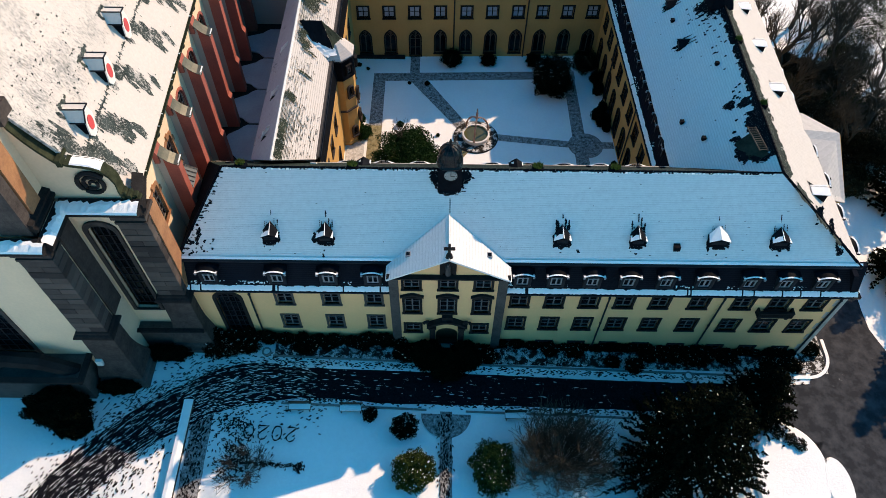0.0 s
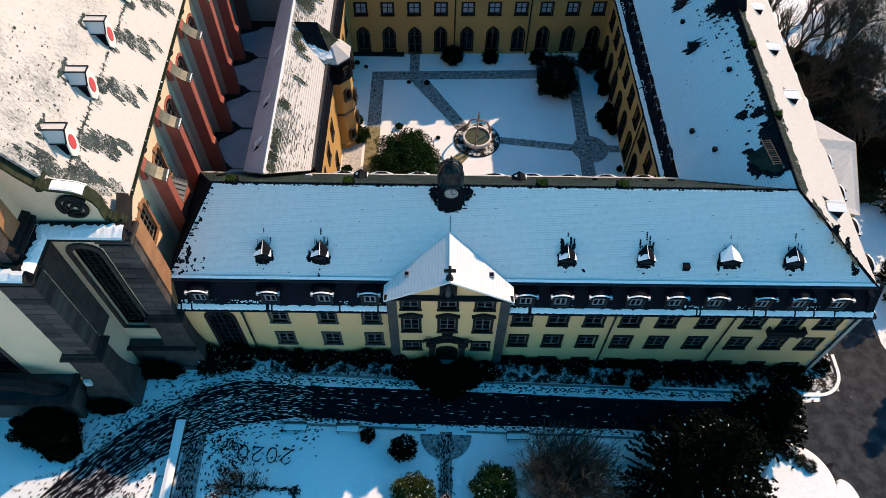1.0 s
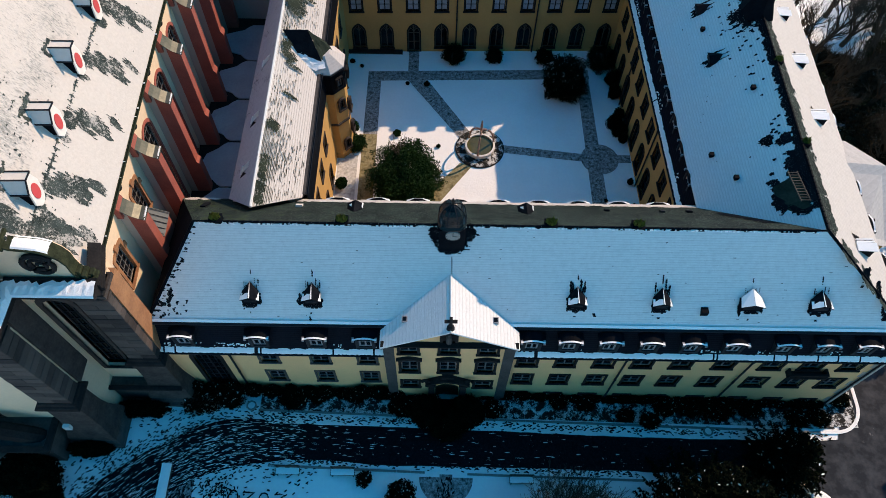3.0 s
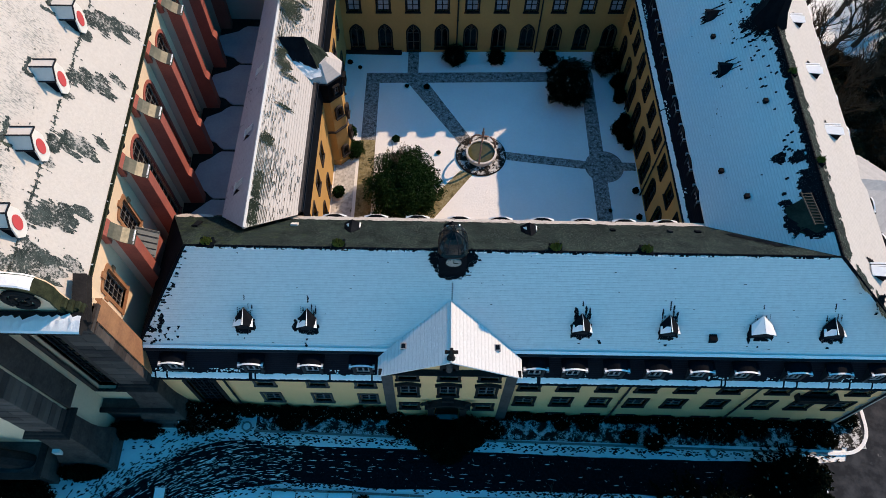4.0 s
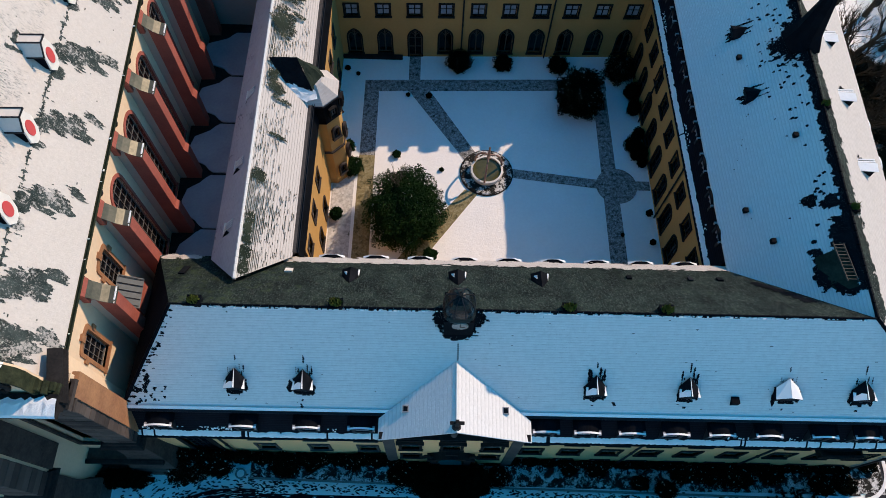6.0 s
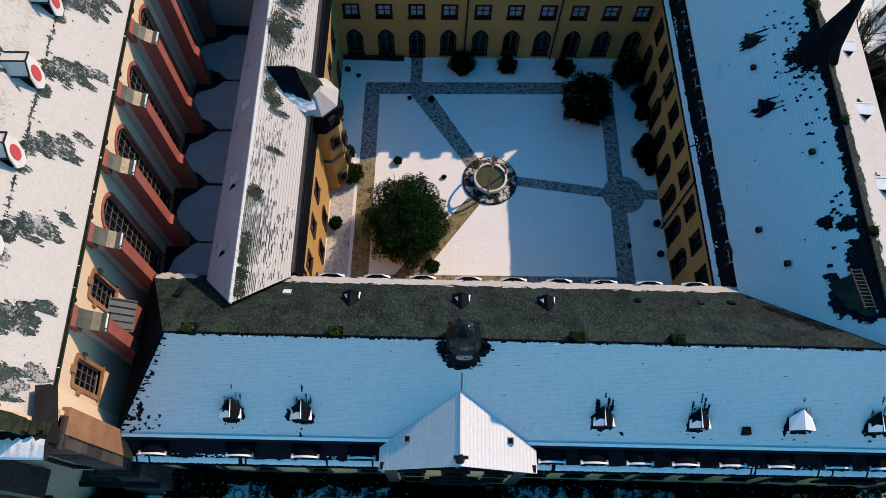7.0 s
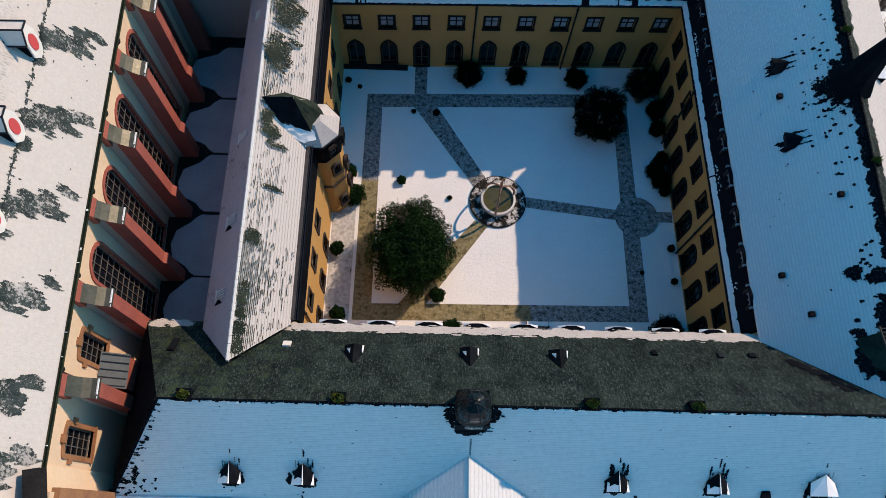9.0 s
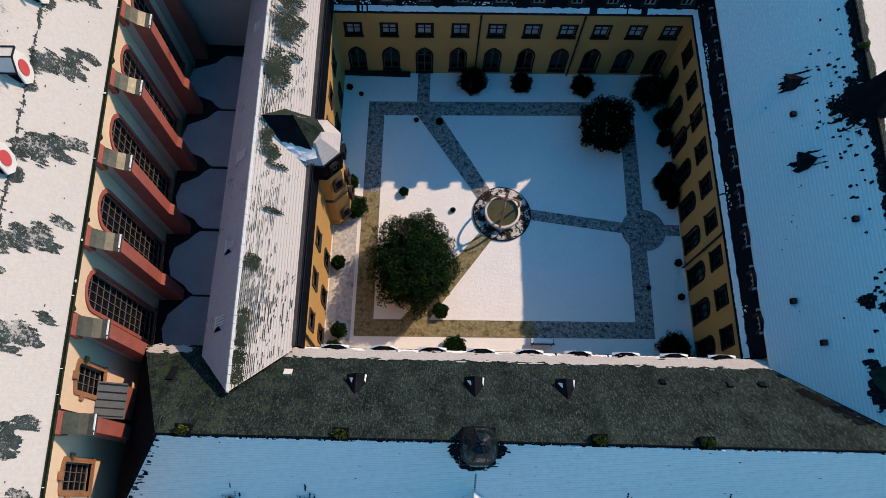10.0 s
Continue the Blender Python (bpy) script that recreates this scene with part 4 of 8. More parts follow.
for x, s in ((-11.3, 1.0), (-7.5, 1.0), (8.97, 1.0), (14.25, 1.0), (19.87, 1.35), (24.2, 1.15)):
    gablet(front, pose(x, 28.8, EAVE + 1.32) @ Matrix.Scale(0.85, 4), s, s > 1.2)
    c = x + 17.9
    dark = s == 1.0 and x > 0
    ragged("bare_slate", F0, (1, 0, 0), S45, [(c, 1.22, 0.52 * s, 0.17), (c - 0.52 * s, 1.6, 0.12, 0.5), (c + 0.52 * s, 1.55, 0.12, 0.45)] + [(c + q, 2.3 + 0.5 * abs(math.sin(q * 9)), 0.07 if dark else 0.03, 0.5 if dark else 0.25) for q in (-0.42, -0.3, 0.22, 0.34, 0.45)] + [(c, 3.3, 0.035, 0.3), (c - 0.1, 0.75, 0.1, 0.05)], "bare_slate", front, cell=(0.05, 0.06), lift=0.02, rough=0.8, freq=3)
for x in (-5.3, 1.15, 6.15):
    vent = gablet(front, pose(x, 36.1, 11.72, 0, 0, 180) @ Matrix.Diagonal((1.0, 1.15, 1.25, 1)), 0.75, bare=True)
    bm = bmesh.new()
    slab(bm, [(0.40, 0.08, 0.40), (0.34, 0.36, 0.45), (0.2, 0.46, 0.60), (0.22, 0.12, 0.55)], 0.05)
    part("snow_patch", bm, "snow", vent)
    bm = bmesh.new()
    slab(bm, [(-0.54, -0.08, 0.30), (-0.46, -0.08, 0.37), (-0.44, 0.2, 0.42), (-0.50, 0.3, 0.34)], 0.05)
    part("snow_patch", bm, "snow", vent)
    part("shutter", slabbed([(x - 0.2, 36.22, 11.62), (x + 0.2, 36.22, 11.62), (x + 0.2, 36.55, 11.2), (x - 0.2, 36.55, 11.2)], 0.04), "dormer_paint", front)
for x, w, d, mat in ((-15.6, 0.36, 0.85, "bare_slate"), (-9.4, 0.46, 0.34, "pale_sheet"), (11.6, 0.3, 0.3, "bare_slate"), (15.4, 0.26, 0.36, "lead"), (17.2, 0.36, 0.3, "bare_slate")):
    part("roof_hatch", slabbed([(x, 36.5, 11.5), (x + w, 36.5, 11.5), (x + w, 36.5 - d, 11.5 + d * 0.95), (x, 36.5 - d, 11.5 + d * 0.95)], 0.12), mat, front)
# dark ragged strip along the valley beside the eastern wing
ragged("bare_slate", (18.3, 37.9, 9.97), (-1, 0, 0), (0, -4.9, 4.8), [(-1.3 - 1.9 * q, 2.75 + 2.4 * q, 0.5, 0.4) for q in (0.0, 0.2, 0.4, 0.6, 0.8, 1.0)], "bare_slate", front, cell=(0.1, 0.08), lift=0.03, rough=0.4, freq=2.0, label="dark slate strip along the valley")
part("roof_vent", boxed(16.8, 28.55, 11.3, 17.25, 28.95, 11.75), "slate", front)
for x in (-13.3, -5.6, 7.15, 12.5):
    stub_chimney(front, x, 32.75, 15.05, 0.36)

# pavilion
holes_p = [(x - P0, z, 1.1, h, k) for x in (-1.5, 1.08, 3.6) for z, h, k in ((2.85, 1.15, "rect"), (5.7, 1.95, "segment"), (8.9, 1.15, "rect"))]
holes_p = [q for q in holes_p if not (abs(q[0] - 4.13) < 0.1 and q[1] < 3)]
holes_p.append((1.1 - P0, 0.25, 1.7, 3.1, "round"))
wall("wall", (P0, YP), (P1, YP), -1.5, 10.55, holes_p, "facade", front)
fp = wall_frame((P0, YP), (P1, YP))
for u, v, w, h, k in holes_p:
    if k == "round":
        continue
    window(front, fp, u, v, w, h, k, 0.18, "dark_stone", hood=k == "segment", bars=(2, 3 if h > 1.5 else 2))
wall("wall", (P0, 30), (P0, YP), -1.5, 10.55, [], "facade", front)
wall("wall", (P1, YP), (P1, 30), -1.5, 10.55, [], "facade", front)
for x in (P0, P1):
    s = 1 if x == P0 else -1
    for a, b in ((-0.06, 0.62),):
        part("pilaster", boxed(min(x - s * 0.06, x + s * b), YP - 0.09, -1.5, max(x - s * 0.06, x + s * b), YP + 0.5, 10.2), "grey_stone", front)
bm = bmesh.new()
extrude_profile(bm, [(0, -0.42), (0.14, -0.36), (0.2, -0.16), (0.36, -0.1), (0.38, 0.06), (0, 0.1)], (P0 - 0.15, YP, 10.62), (P1 + 0.15, YP, 10.62))
part("cornice", bm, "dark_stone", front)
APX, APZ = 1.1, 13.05
bm = bmesh.new()
a = [bm.verts.new((x, y, z)) for y in (YP, YP + 0.4) for x, z in ((P0, 10.6), (P1, 10.6), (APX, APZ - 0.1))]
bm.faces.new(a[:3])
bm.faces.new(a[:2:-1])
for i in range(3):
    bm.faces.new((a[i], a[(i + 1) % 3], a[(i + 1) % 3 + 3], a[i + 3]))
part("gable", bm, "facade", front)
for s, xe in ((-1, P0 - 0.22), (1, P1 + 0.22)):
    pts = [(xe, YP - 0.42, 10.55), (APX, YP - 0.42, APZ), (APX, 27.85 + (APZ - EAVE) * 1.033 + 0.15, APZ), (xe, 27.6, 10.55)]
    part("roof", slabbed(pts if s > 0 else pts[::-1], 0.14), "roof_snow_ribbed", front, "snow-covered pavilion roof")
    bm = bmesh.new()
    d = Vector((APX - xe, 0, APZ - 10.55)).normalized()
    up = Vector((-d.z, 0, d.x)) if s < 0 else Vector((d.z, 0, -d.x))
    q = [Vector((xe, YP - 0.3, 10.42)), Vector((APX, YP - 0.3, APZ - 0.13))]
    r = [[bm.verts.new(c + Vector((0, o, -h))) for o, h in ((-0.1, 0), (0.32, 0), (0.32, 0.26), (0.05, 0.22))] for c in q]
    for i in range(4):
        bm.faces.new((r[0][i], r[0][(i + 1) % 4], r[1][(i + 1) % 4], r[1][i]))
    part("raking_cornice", bm, "dark_stone", front)
ridge_tiles(front, (APX, YP - 0.4, APZ), (APX, 30.2, APZ), "paper_white", 0.05)
for x0, z0 in ((-1.9, 11.35), (3.75, 11.35)):
    sk = part("skylight", boxed(x0, 27.75, z0 - 0.1, x0 + 0.36, 28.15, z0 + 0.2), "dormer_paint", front, "small framed skylight")
    part("pane", boxed(x0 + 0.06, 27.81, z0 + 0.2, x0 + 0.3, 28.09, z0 + 0.22), "glass", sk)
# niche with a plain figure
ob = part("niche", ring(arch_pts(1.15, 1.65, "round"), arch_pts(0.75, 1.4, "round"), -0.12, 0.05), "dark_stone", front, m=pose(APX - 0.05, YP, 10.85))
bm = boxed(-0.38, 0.0, 0.0, 0.38, 0.03, 1.2)
part("backing", bm, "dark_stone", ob, m=pose(0, -0.03, 0.02))
bm = bmesh.new()
tube(bm, [(0, 0, 0), (0, 0, 0.5), (0, 0, 0.85), (0, 0, 0.98), (0, 0, 1.1), (0, 0, 1.2)], [0.2, 0.17, 0.2, 0.08, 0.11, 0.05], 10)
part("figure", bm, "grey_stone", ob, "weathered stone figure", pose(0, -0.1, 0.06))
# cross on the gable
bm = bmesh.new()
tube(bm, [(0, 0, -0.25), (0, 0, 0.05), (0, 0, 0.2)], [0.26, 0.2, 0.1], 10)
box(bm, -0.09, -0.09, 0.1, 0.09, 0.09, 1.15)
box(bm, -0.38, -0.08, 0.62, 0.38, 0.08, 0.8)
part("gable_cross", bm, "iron", front, "black cross finial", pose(APX, YP - 0.1, APZ + 0.12))
# portal
bm = bmesh.new()
for s in (-1, 1):
    box(bm, APX + s * 1.12 - 0.22, YP - 0.35, -0.6, APX + s * 1.12 + 0.22, YP + 0.1, 3.7)
    box(bm, APX + s * 1.12 - 0.3, YP - 0.42, 3.7, APX + s * 1.12 + 0.3, YP + 0.1, 3.95)
part("portal", bm, "dark_stone", front)
bm = bmesh.new()
arc = [(-1.55 + 3.1 * i / 12, 4.0 + 0.75 * math.sin(math.pi * i / 12) ** 1.2) for i in range(13)]
r = [[bm.verts.new((APX + x, y, z)) for x, z in arc] + [bm.verts.new((APX + x, y, z + 0.26)) for x, z in arc[::-1]] for y in (YP - 0.5, YP + 0.05)]
for i in range(len(r[0])):
    j = (i + 1) % len(r[0])
    bm.faces.new((r[0][i], r[0][j], r[1][j], r[1][i]))
bm.faces.new(r[0])
bm.faces.new(r[1][::-1])
part("portal_hood", bm, "dark_stone", front)
for sx in (-1, 1):
    bm = bmesh.new()
    tube(bm, [(APX + sx * (1.45 + 0.3 * (1 - q / 14) * math.cos(q * 0.6)), YP - 0.3, 4.55 + 0.3 * (1 - q / 14) * math.sin(q * 0.6)) for q in range(14)], [0.13 - 0.006 * q for q in range(14)], 6)
    part("portal_scroll", bm, "dark_stone", front)
part("portal_crest", boxed(APX - 0.4, YP - 0.3, 4.9, APX + 0.4, YP + 0.05, 5.35), "dark_stone", front)
door = part("door", boxed(APX - 0.85, YP + 0.3, 0.2, APX + 0.85, YP + 0.38, 3.35), "oak", front, "dark oak double door")
bm = bmesh.new()
for i in range(2):
    for z in (0.4, 1.5):
        box(bm, APX - 0.75 + i * 0.8, YP + 0.27, z, APX - 0.05 + i * 0.8, YP + 0.30, z + 0.9)
part("door_panel", bm, "oak", door)
part("step", boxed(APX - 1.9, YP - 1.3, -0.6, APX + 1.9, YP, 0.12), "grey_stone", front)
part("step", boxed(APX - 2.2, YP - 1.7, -0.6, APX + 2.2, YP - 1.3, -0.02), "grey_stone", front)
# low balcony under one of the upper windows
bal = part("balcony", boxed(24.35, YF - 0.55, 5.55, 27.0, YF, 5.72), "dark_stone", front, "low dark stone balcony")
for x in np.arange(24.4, 26.95, 0.17):
    part("baluster", boxed(x, YF - 0.52, 5.72, x + 0.07, YF - 0.45, 6.12), "dark_stone", bal)
part("rail", boxed(24.35, YF - 0.56, 6.12, 27.0, YF - 0.4, 6.22), "dark_stone", bal)
for x in (24.35, 26.88):
    part("side_panel", boxed(x, YF - 0.4, 5.72, x + 0.12, YF, 6.22), "dark_stone", bal)
for x in (24.55, 26.6):
    part("bracket", boxed(x, YF - 0.45, 5.2, x + 0.2, YF, 5.55), "dark_stone", bal)
# clock turret on the ridge
bm = boxed(0.3, 31.45, 13.6, 1.9, 33.15, 16.2)
tur = part("clock_turret", bm, "slate", front, "slate-clad clock turret with a domed roof")
bm = bmesh.new()
prof = [(0.86 * q_, z_) for q_, z_ in [(1.16, 16.12), (1.28, 16.2), (1.28, 16.28), (1.12, 16.42), (1.1, 16.75), (1.04, 17.05), (0.9, 17.32), (0.66, 17.55), (0.36, 17.7), (0.14, 17.78), (0.1, 17.95), (0.15, 18.05), (0.05, 18.3)]]
k = 24
rings = []
for rr, z in prof:
    ringv = []
    for i in range(k):
        t = 2 * math.pi * i / k
        c, s = math.cos(t), math.sin(t)
        q = (abs(c) ** 3.4 + abs(s) ** 3.4) ** (-1 / 3.4)
        ringv.append(bm.verts.new((1.1 + rr * q * c * 0.8, 32.3 + rr * q * s * 0.82, z)))
    rings.append(ringv)
for a, b in zip(rings, rings[1:]):
    for i in range(k):
        bm.faces.new((a[i], a[(i + 1) % k], b[(i + 1) % k], b[i]))
bm.faces.new(rings[-1])
bm.faces.new(rings[0][::-1])
dome_ = part("dome", bm, "copper", tur, "dark green copper dome")
bm = bmesh.new()
for i in range(8):
    t = math.pi * (i + 0.5) / 4
    c, s = math.cos(t), math.sin(t)
    q = (abs(c) ** 3.4 + abs(s) ** 3.4) ** (-1 / 3.4)
    tube(bm, [(1.1 + rr * q * c * 0.81, 32.3 + rr * q * s * 0.83, z + 0.01) for rr, z in prof[3:10]], [0.035] * 7, 5)
part("rib", bm, "lead", dome_)
bm = bmesh.new()
tube(bm, [(1.15, 31.45, 15.75), (1.15, 31.36, 15.75)], [0.44, 0.44], 24)
clk = part("clock_face", bm, "grey_dial", tur, "round white clock dial")
bm = bmesh.new()
box(bm, 1.13, 31.33, 15.75, 1.17, 31.35, 16.12)
box(bm, 1.15, 31.33, 15.73, 1.42, 31.35, 15.77)
for i in range(12):
    t = math.pi * i / 6
    box(bm, 1.15 + 0.37 * math.sin(t) - 0.02, 31.345, 15.75 + 0.37 * math.cos(t) - 0.02, 1.15 + 0.37 * math.sin(t) + 0.02, 31.357, 15.75 + 0.37 * math.cos(t) + 0.02)
part("clock_pointer", bm, "iron", clk)
ragged("bare_slate", F0, (1, 0, 0), S45, [(19.0, 5.7, 1.45, 1.0), (18.0, 6.1, 0.5, 0.6), (20.0, 6.1, 0.5, 0.6), (19.0, 5.0, 0.8, 0.4), (19.0, 4.0, 0.03, 0.7)], "bare_slate", front, cell=(0.09, 0.06), rough=0.3, freq=(1.6, 4.0), label="bare slate round the turret")

# ---- wing on the sunny side of the court ----
west = house("abbey_wing", "narrow ochre abbey wing with mottled mossy snow on its roof", "building", (-11.8, 50, 0))
XW = -9.1
wall("wall", (XW, 38.4), (XW, 64), 0, 8.6, [(y - 38.4, z, 1.0, h, k) for y in (40.6, 43.4, 46.2, 54.6, 57.4, 60.2) for z, h, k in ((0.9, 2.1, "round"), (5.4, 1.5, "rect"))], "ochre", west)
fw = wall_frame((XW, 38.4), (XW, 64))
for y in (40.6, 43.4, 46.2, 54.6, 57.4, 60.2):
    window(west, fw, y - 38.4, 0.9, 1.0, 2.1, "round", 0.16, "brown_stone", bars=(2, 4), sash="lead")
    window(west, fw, y - 38.4, 5.4, 1.0, 1.5, "rect", 0.14, "brown_stone")
wall("wall", (-14.0, 64), (-14.0, 36), 0, 10.8, [], "grey_plaster", west)
WE, WR, WW = (-9.3, 10.55), (-11.9, 13.4), (-14.25, 10.95)
part("roof", slabbed([(WE[0], 37.7, WE[1]), (-9.6, 64, WE[1]), (-12.4, 64, WR[1]), (WR[0], 34.85, WR[1])]), "roof_mottled", west, "mottled mossy slate slope with melting snow")
part("roof", slabbed([(WR[0], 34.85, WR[1]), (-12.4, 64, WR[1]), (-14.25, 64, WW[1]), (WW[0], 37.2, WW[1])]), "roof_violet", west, "mottled violet-grey slope")
ridge_tiles(west, (WR[0], 34.9, WR[1]), (-12.4, 64, WR[1]), "paper_white")
# steep slated band under the eaves
bm = bmesh.new()
r = [[bm.verts.new((x + d, y, z)) for x, z in ((XW + 0.12, 8.45), (XW + 0.2, 8.62), (WE[0] + 0.12, 10.5), (WE[0] - 0.25, 10.5), (XW - 0.3, 8.45))] for y, d in ((38.2, 0), (64, -0.1))]
for i in range(5):
    bm.faces.new((r[0][i], r[0][(i + 1) % 5], r[1][(i + 1) % 5], r[1][i]))
part("lower_roof", bm, "slate", west, "steep grey slate band")
gutter(west, (WE[0] - 0.1, 38.0), (WE[0] - 0.3, 63), 10.6)
for y, s in ((38.6, 1), (43.2, 1), (48.9, 1), (58.4, 1)):
    bm = bmesh.new()
    for i in range(4):
        tube(bm, [(-13.45, y + 0.16 * i, 11.95), (-12.75, y + 0.16 * i + 0.1, 12.72)], [0.035, 0.035], 5)
    tube(bm, [(-13.4, y - 0.1, 12.0), (-13.4, y + 0.65, 12.0)], [0.04, 0.04], 5)
    gd = part("roof_grille", bm, "paper_white", west, "small snow-dusted roof grille")
    # black triangle laid on the slope as the grille's shadow
    part("grille_shadow", slabbed([(-13.5, y - 0.25, 11.78), (-12.95, y - 0.2, 12.33), (-13.25, y + 0.12, 12.03)], 0.05), "slate", gd)
pipe(west, XW + 0.1, 39.2, 0, 8.4)
ragged("moss_patch", (WE[0], 37.7, WE[1]), (0, 1, 0), (-2.6, 0, 2.85), [(24.2, 2.6, 2.6, 1.3), (20.8, 2.8, 1.9, 1.2), (17.6, 3.0, 1.5, 1.0), (18.9, 1.9, 0.3, 0.7), (21.6, 1.7, 0.4, 0.7), (12.6, 3.2, 0.8, 0.6), (11.6, 2.9, 0.6, 0.7), (10.9, 2.3, 0.22, 0.8), (8.0, 2.3, 0.2, 1.0), (4.6, 3.2, 0.6, 0.6), (0.4, 3.4, 1.6, 0.45), (-1.5, 3.3, 1.2, 0.5)], "moss_slate", west, cell=(0.05, 0.06), rough=0.6, freq=(2.6, 0.9), drop=0.02, label="mossy slate where snow melted")
ribs_v, ribs_f = [], []
e_, up_w = Vector((WE[0], 37.7, WE[1] + 0.02)), Vector((-2.6, 0, 2.85)).normalized()
for row in range(31):
    v = 0.25 + row * 0.118
    for i in range(-30, 330):
        u = i * 0.08
        if u < -v * 0.74 or (13.0 < u < 14.6 and v < 3.3):
            continue
        lean = noise.noise(Vector((u * 0.16, v * 0.5, 5.0))) * 0.5 + noise.noise(Vector((u * 1.3, row * 3.1, 2.0))) * 0.7 + 0.2 * noise.noise(Vector((u * 5, row * 7.7, 9.0)))
        want = 0.5 - 0.13 * v - (0.22 if u < 4.5 else 0.0)
        if lean > want:
            k = len(ribs_v)
            h = 0.028 + 0.025 * random.random()
            for a, b in ((u, v), (u + 0.085, v), (u + 0.085, v + h), (u, v + h)):
                ribs_v.append(e_ + Vector((0, a, 0)) + up_w * b)
            ribs_f.append((k, k + 1, k + 2, k + 3))
tagged(raw("moss_rib", ribs_v, ribs_f, "moss_slate", west), kind="stuff")
# octagonal stair turret
tw = thing("stair_turret", "ochre octagonal stair turret with slate-clad top and snowy roof", "turret", m=pose(-9.1, 51.2, 0))
R8 = 1.55


def octo(r, z, k=8):
    return [(r * math.cos(math.pi / 8 + 2 * math.pi * i / k), r * math.sin(math.pi / 8 + 2 * math.pi * i / k), z) for i in range(k)]


def oct_shell(levels):
    bm = bmesh.new()
    rings = [[bm.verts.new(p) for p in octo(r, z)] for r, z in levels]
    for a, b in zip(rings, rings[1:]):
        for i in range(8):
            bm.faces.new((a[i], a[(i + 1) % 8], b[(i + 1) % 8], b[i]))
    bm.faces.new(rings[0][::-1])
    bm.faces.new(rings[-1])
    return bm


part("body", oct_shell([(R8 + 0.1, -0.2), (R8 + 0.1, 0.5), (R8, 0.55), (R8, 8.3)]), "ochre", tw)
part("string_course", oct_shell([(R8 + 0.02, 4.3), (R8 + 0.12, 4.35), (R8 + 0.12, 4.5), (R8 + 0.02, 4.55)]), "brown_stone", tw)
part("upper_storey", oct_shell([(R8 + 0.02, 8.1), (R8 + 0.2, 8.35), (R8 + 0.1, 8.6), (R8 + 0.1, 10.45)]), "slate", tw, "slate-clad upper storey")
part("roof", oct_shell([(R8 + 0.22, 10.45), (R8 + 0.22, 10.55), (R8 * 0.85, 10.9), (0.6, 11.5)]), "roof_snow_sunlit", tw, "snow-covered turret roof")
part("eaves_ring", oct_shell([(R8 + 0.2, 10.32), (R8 + 0.3, 10.38), (R8 + 0.3, 10.47), (R8 + 0.2, 10.47)]), "lead", tw)
SA, SP, SB, SC, SD, SE, SF = ((-2.8, 0.2, 13.45), (-0.9, 0.25, 13.4), (0.0, -0.95, 11.3), (0.75, 0.35, 11.3), (0.15, 1.3, 11.3), (-1.9, -0.85, 12.1), (-1.8, 1.5, 12.0))


def crumpled(pts, cuts, amp):
    """A polygon fan from its first corner, finely cut and slightly uneven."""
    bm = bmesh.new()
    bm.faces.new([bm.verts.new(p) for p in pts])
    bmesh.ops.triangulate(bm, faces=bm.faces)
    bmesh.ops.subdivide_edges(bm, edges=bm.edges, cuts=cuts, use_grid_fill=True)
    for v in bm.verts:
        v.co += Vector((noise.noise(v.co * 2.3), noise.noise(v.co * 2.3 + Vector((9, 0, 0))), noise.noise(v.co * 2.3 + Vector((0, 9, 0))))) * amp
    return bm


# south face away from the sun takes a blacker slate, its shade painted in
part("saddle_roof", crumpled((SA, SE, SB, SP), 5, 0.06), "bare_slate", tw, "saddle roof side in slate darkened for shade")
part("saddle_roof", crumpled((SA, SP, SD, SF), 5, 0.06), "moss_slate", tw, "mossy slate saddle roof")
part("saddle_roof", crumpled((SP, SB, SC, SD), 5, 0.1), "moss_slate", tw, "mossy slate saddle roof")
part("snow_collar", crumpled(((-2.9, 0.0, 13.25), (-2.3, -0.75, 12.35), (-1.3, -1.35, 11.35), (-0.4, -1.6, 10.95), (0.3, -1.3, 11.0), (0.1, -0.9, 11.3), (-1.9, -0.8, 12.15)), 5, 0.14), "snow", tw)
for t, zs in ((-22.5, (2.4, 5.2)), (-67.5, (1.2, 6.2)), (22.5, (3.6, 6.6))):
    wm_ = pose(0, 0, 0, 0, 0, t + 22.5) @ pose(R8 * math.cos(math.pi / 8), 0, 0, 0, 0, 90)
    for z in zs:
        window(tw, wm_ @ pose(0, -0.22, 0), 0, z, 0.5, 1.05, "round", 0.12, "brown_stone", bars=(2, 2), sash="lead")
    window(tw, wm_ @ pose(0, -0.36, 0), 0, 8.9, 0.5, 0.9, "rect", 0.08, "dark_stone", bars=(2, 2), sill=False)

# ---- far wing of the court ----
north = house("abbey_wing", "ochre abbey wing with pointed cloister windows and slate mansard", "building", (4, 66, 0))
NA, NB = (-9.3, 63.5), (18.4, 64.3)
fn = wall_frame(NA, NB)
ncols = [-7.87, -5.14, -2.42, 0.33, 3.13, 5.87, 8.62, 11.24, 13.95, 16.62]
nholes = []
for x in ncols:
    u = x + 9.3
    nholes.append((u, 0.55 if abs(x + 2.42) > 0.1 else 0.05, 1.2, 2.95 if abs(x + 2.42) > 0.1 else 3.4, "pointed"))
    nholes.append((u, 5.1, 1.1, 1.35, "rect"))
wall("wall", NA, NB, -0.2, GUT, nholes, "ochre", north)
bm = bmesh.new()
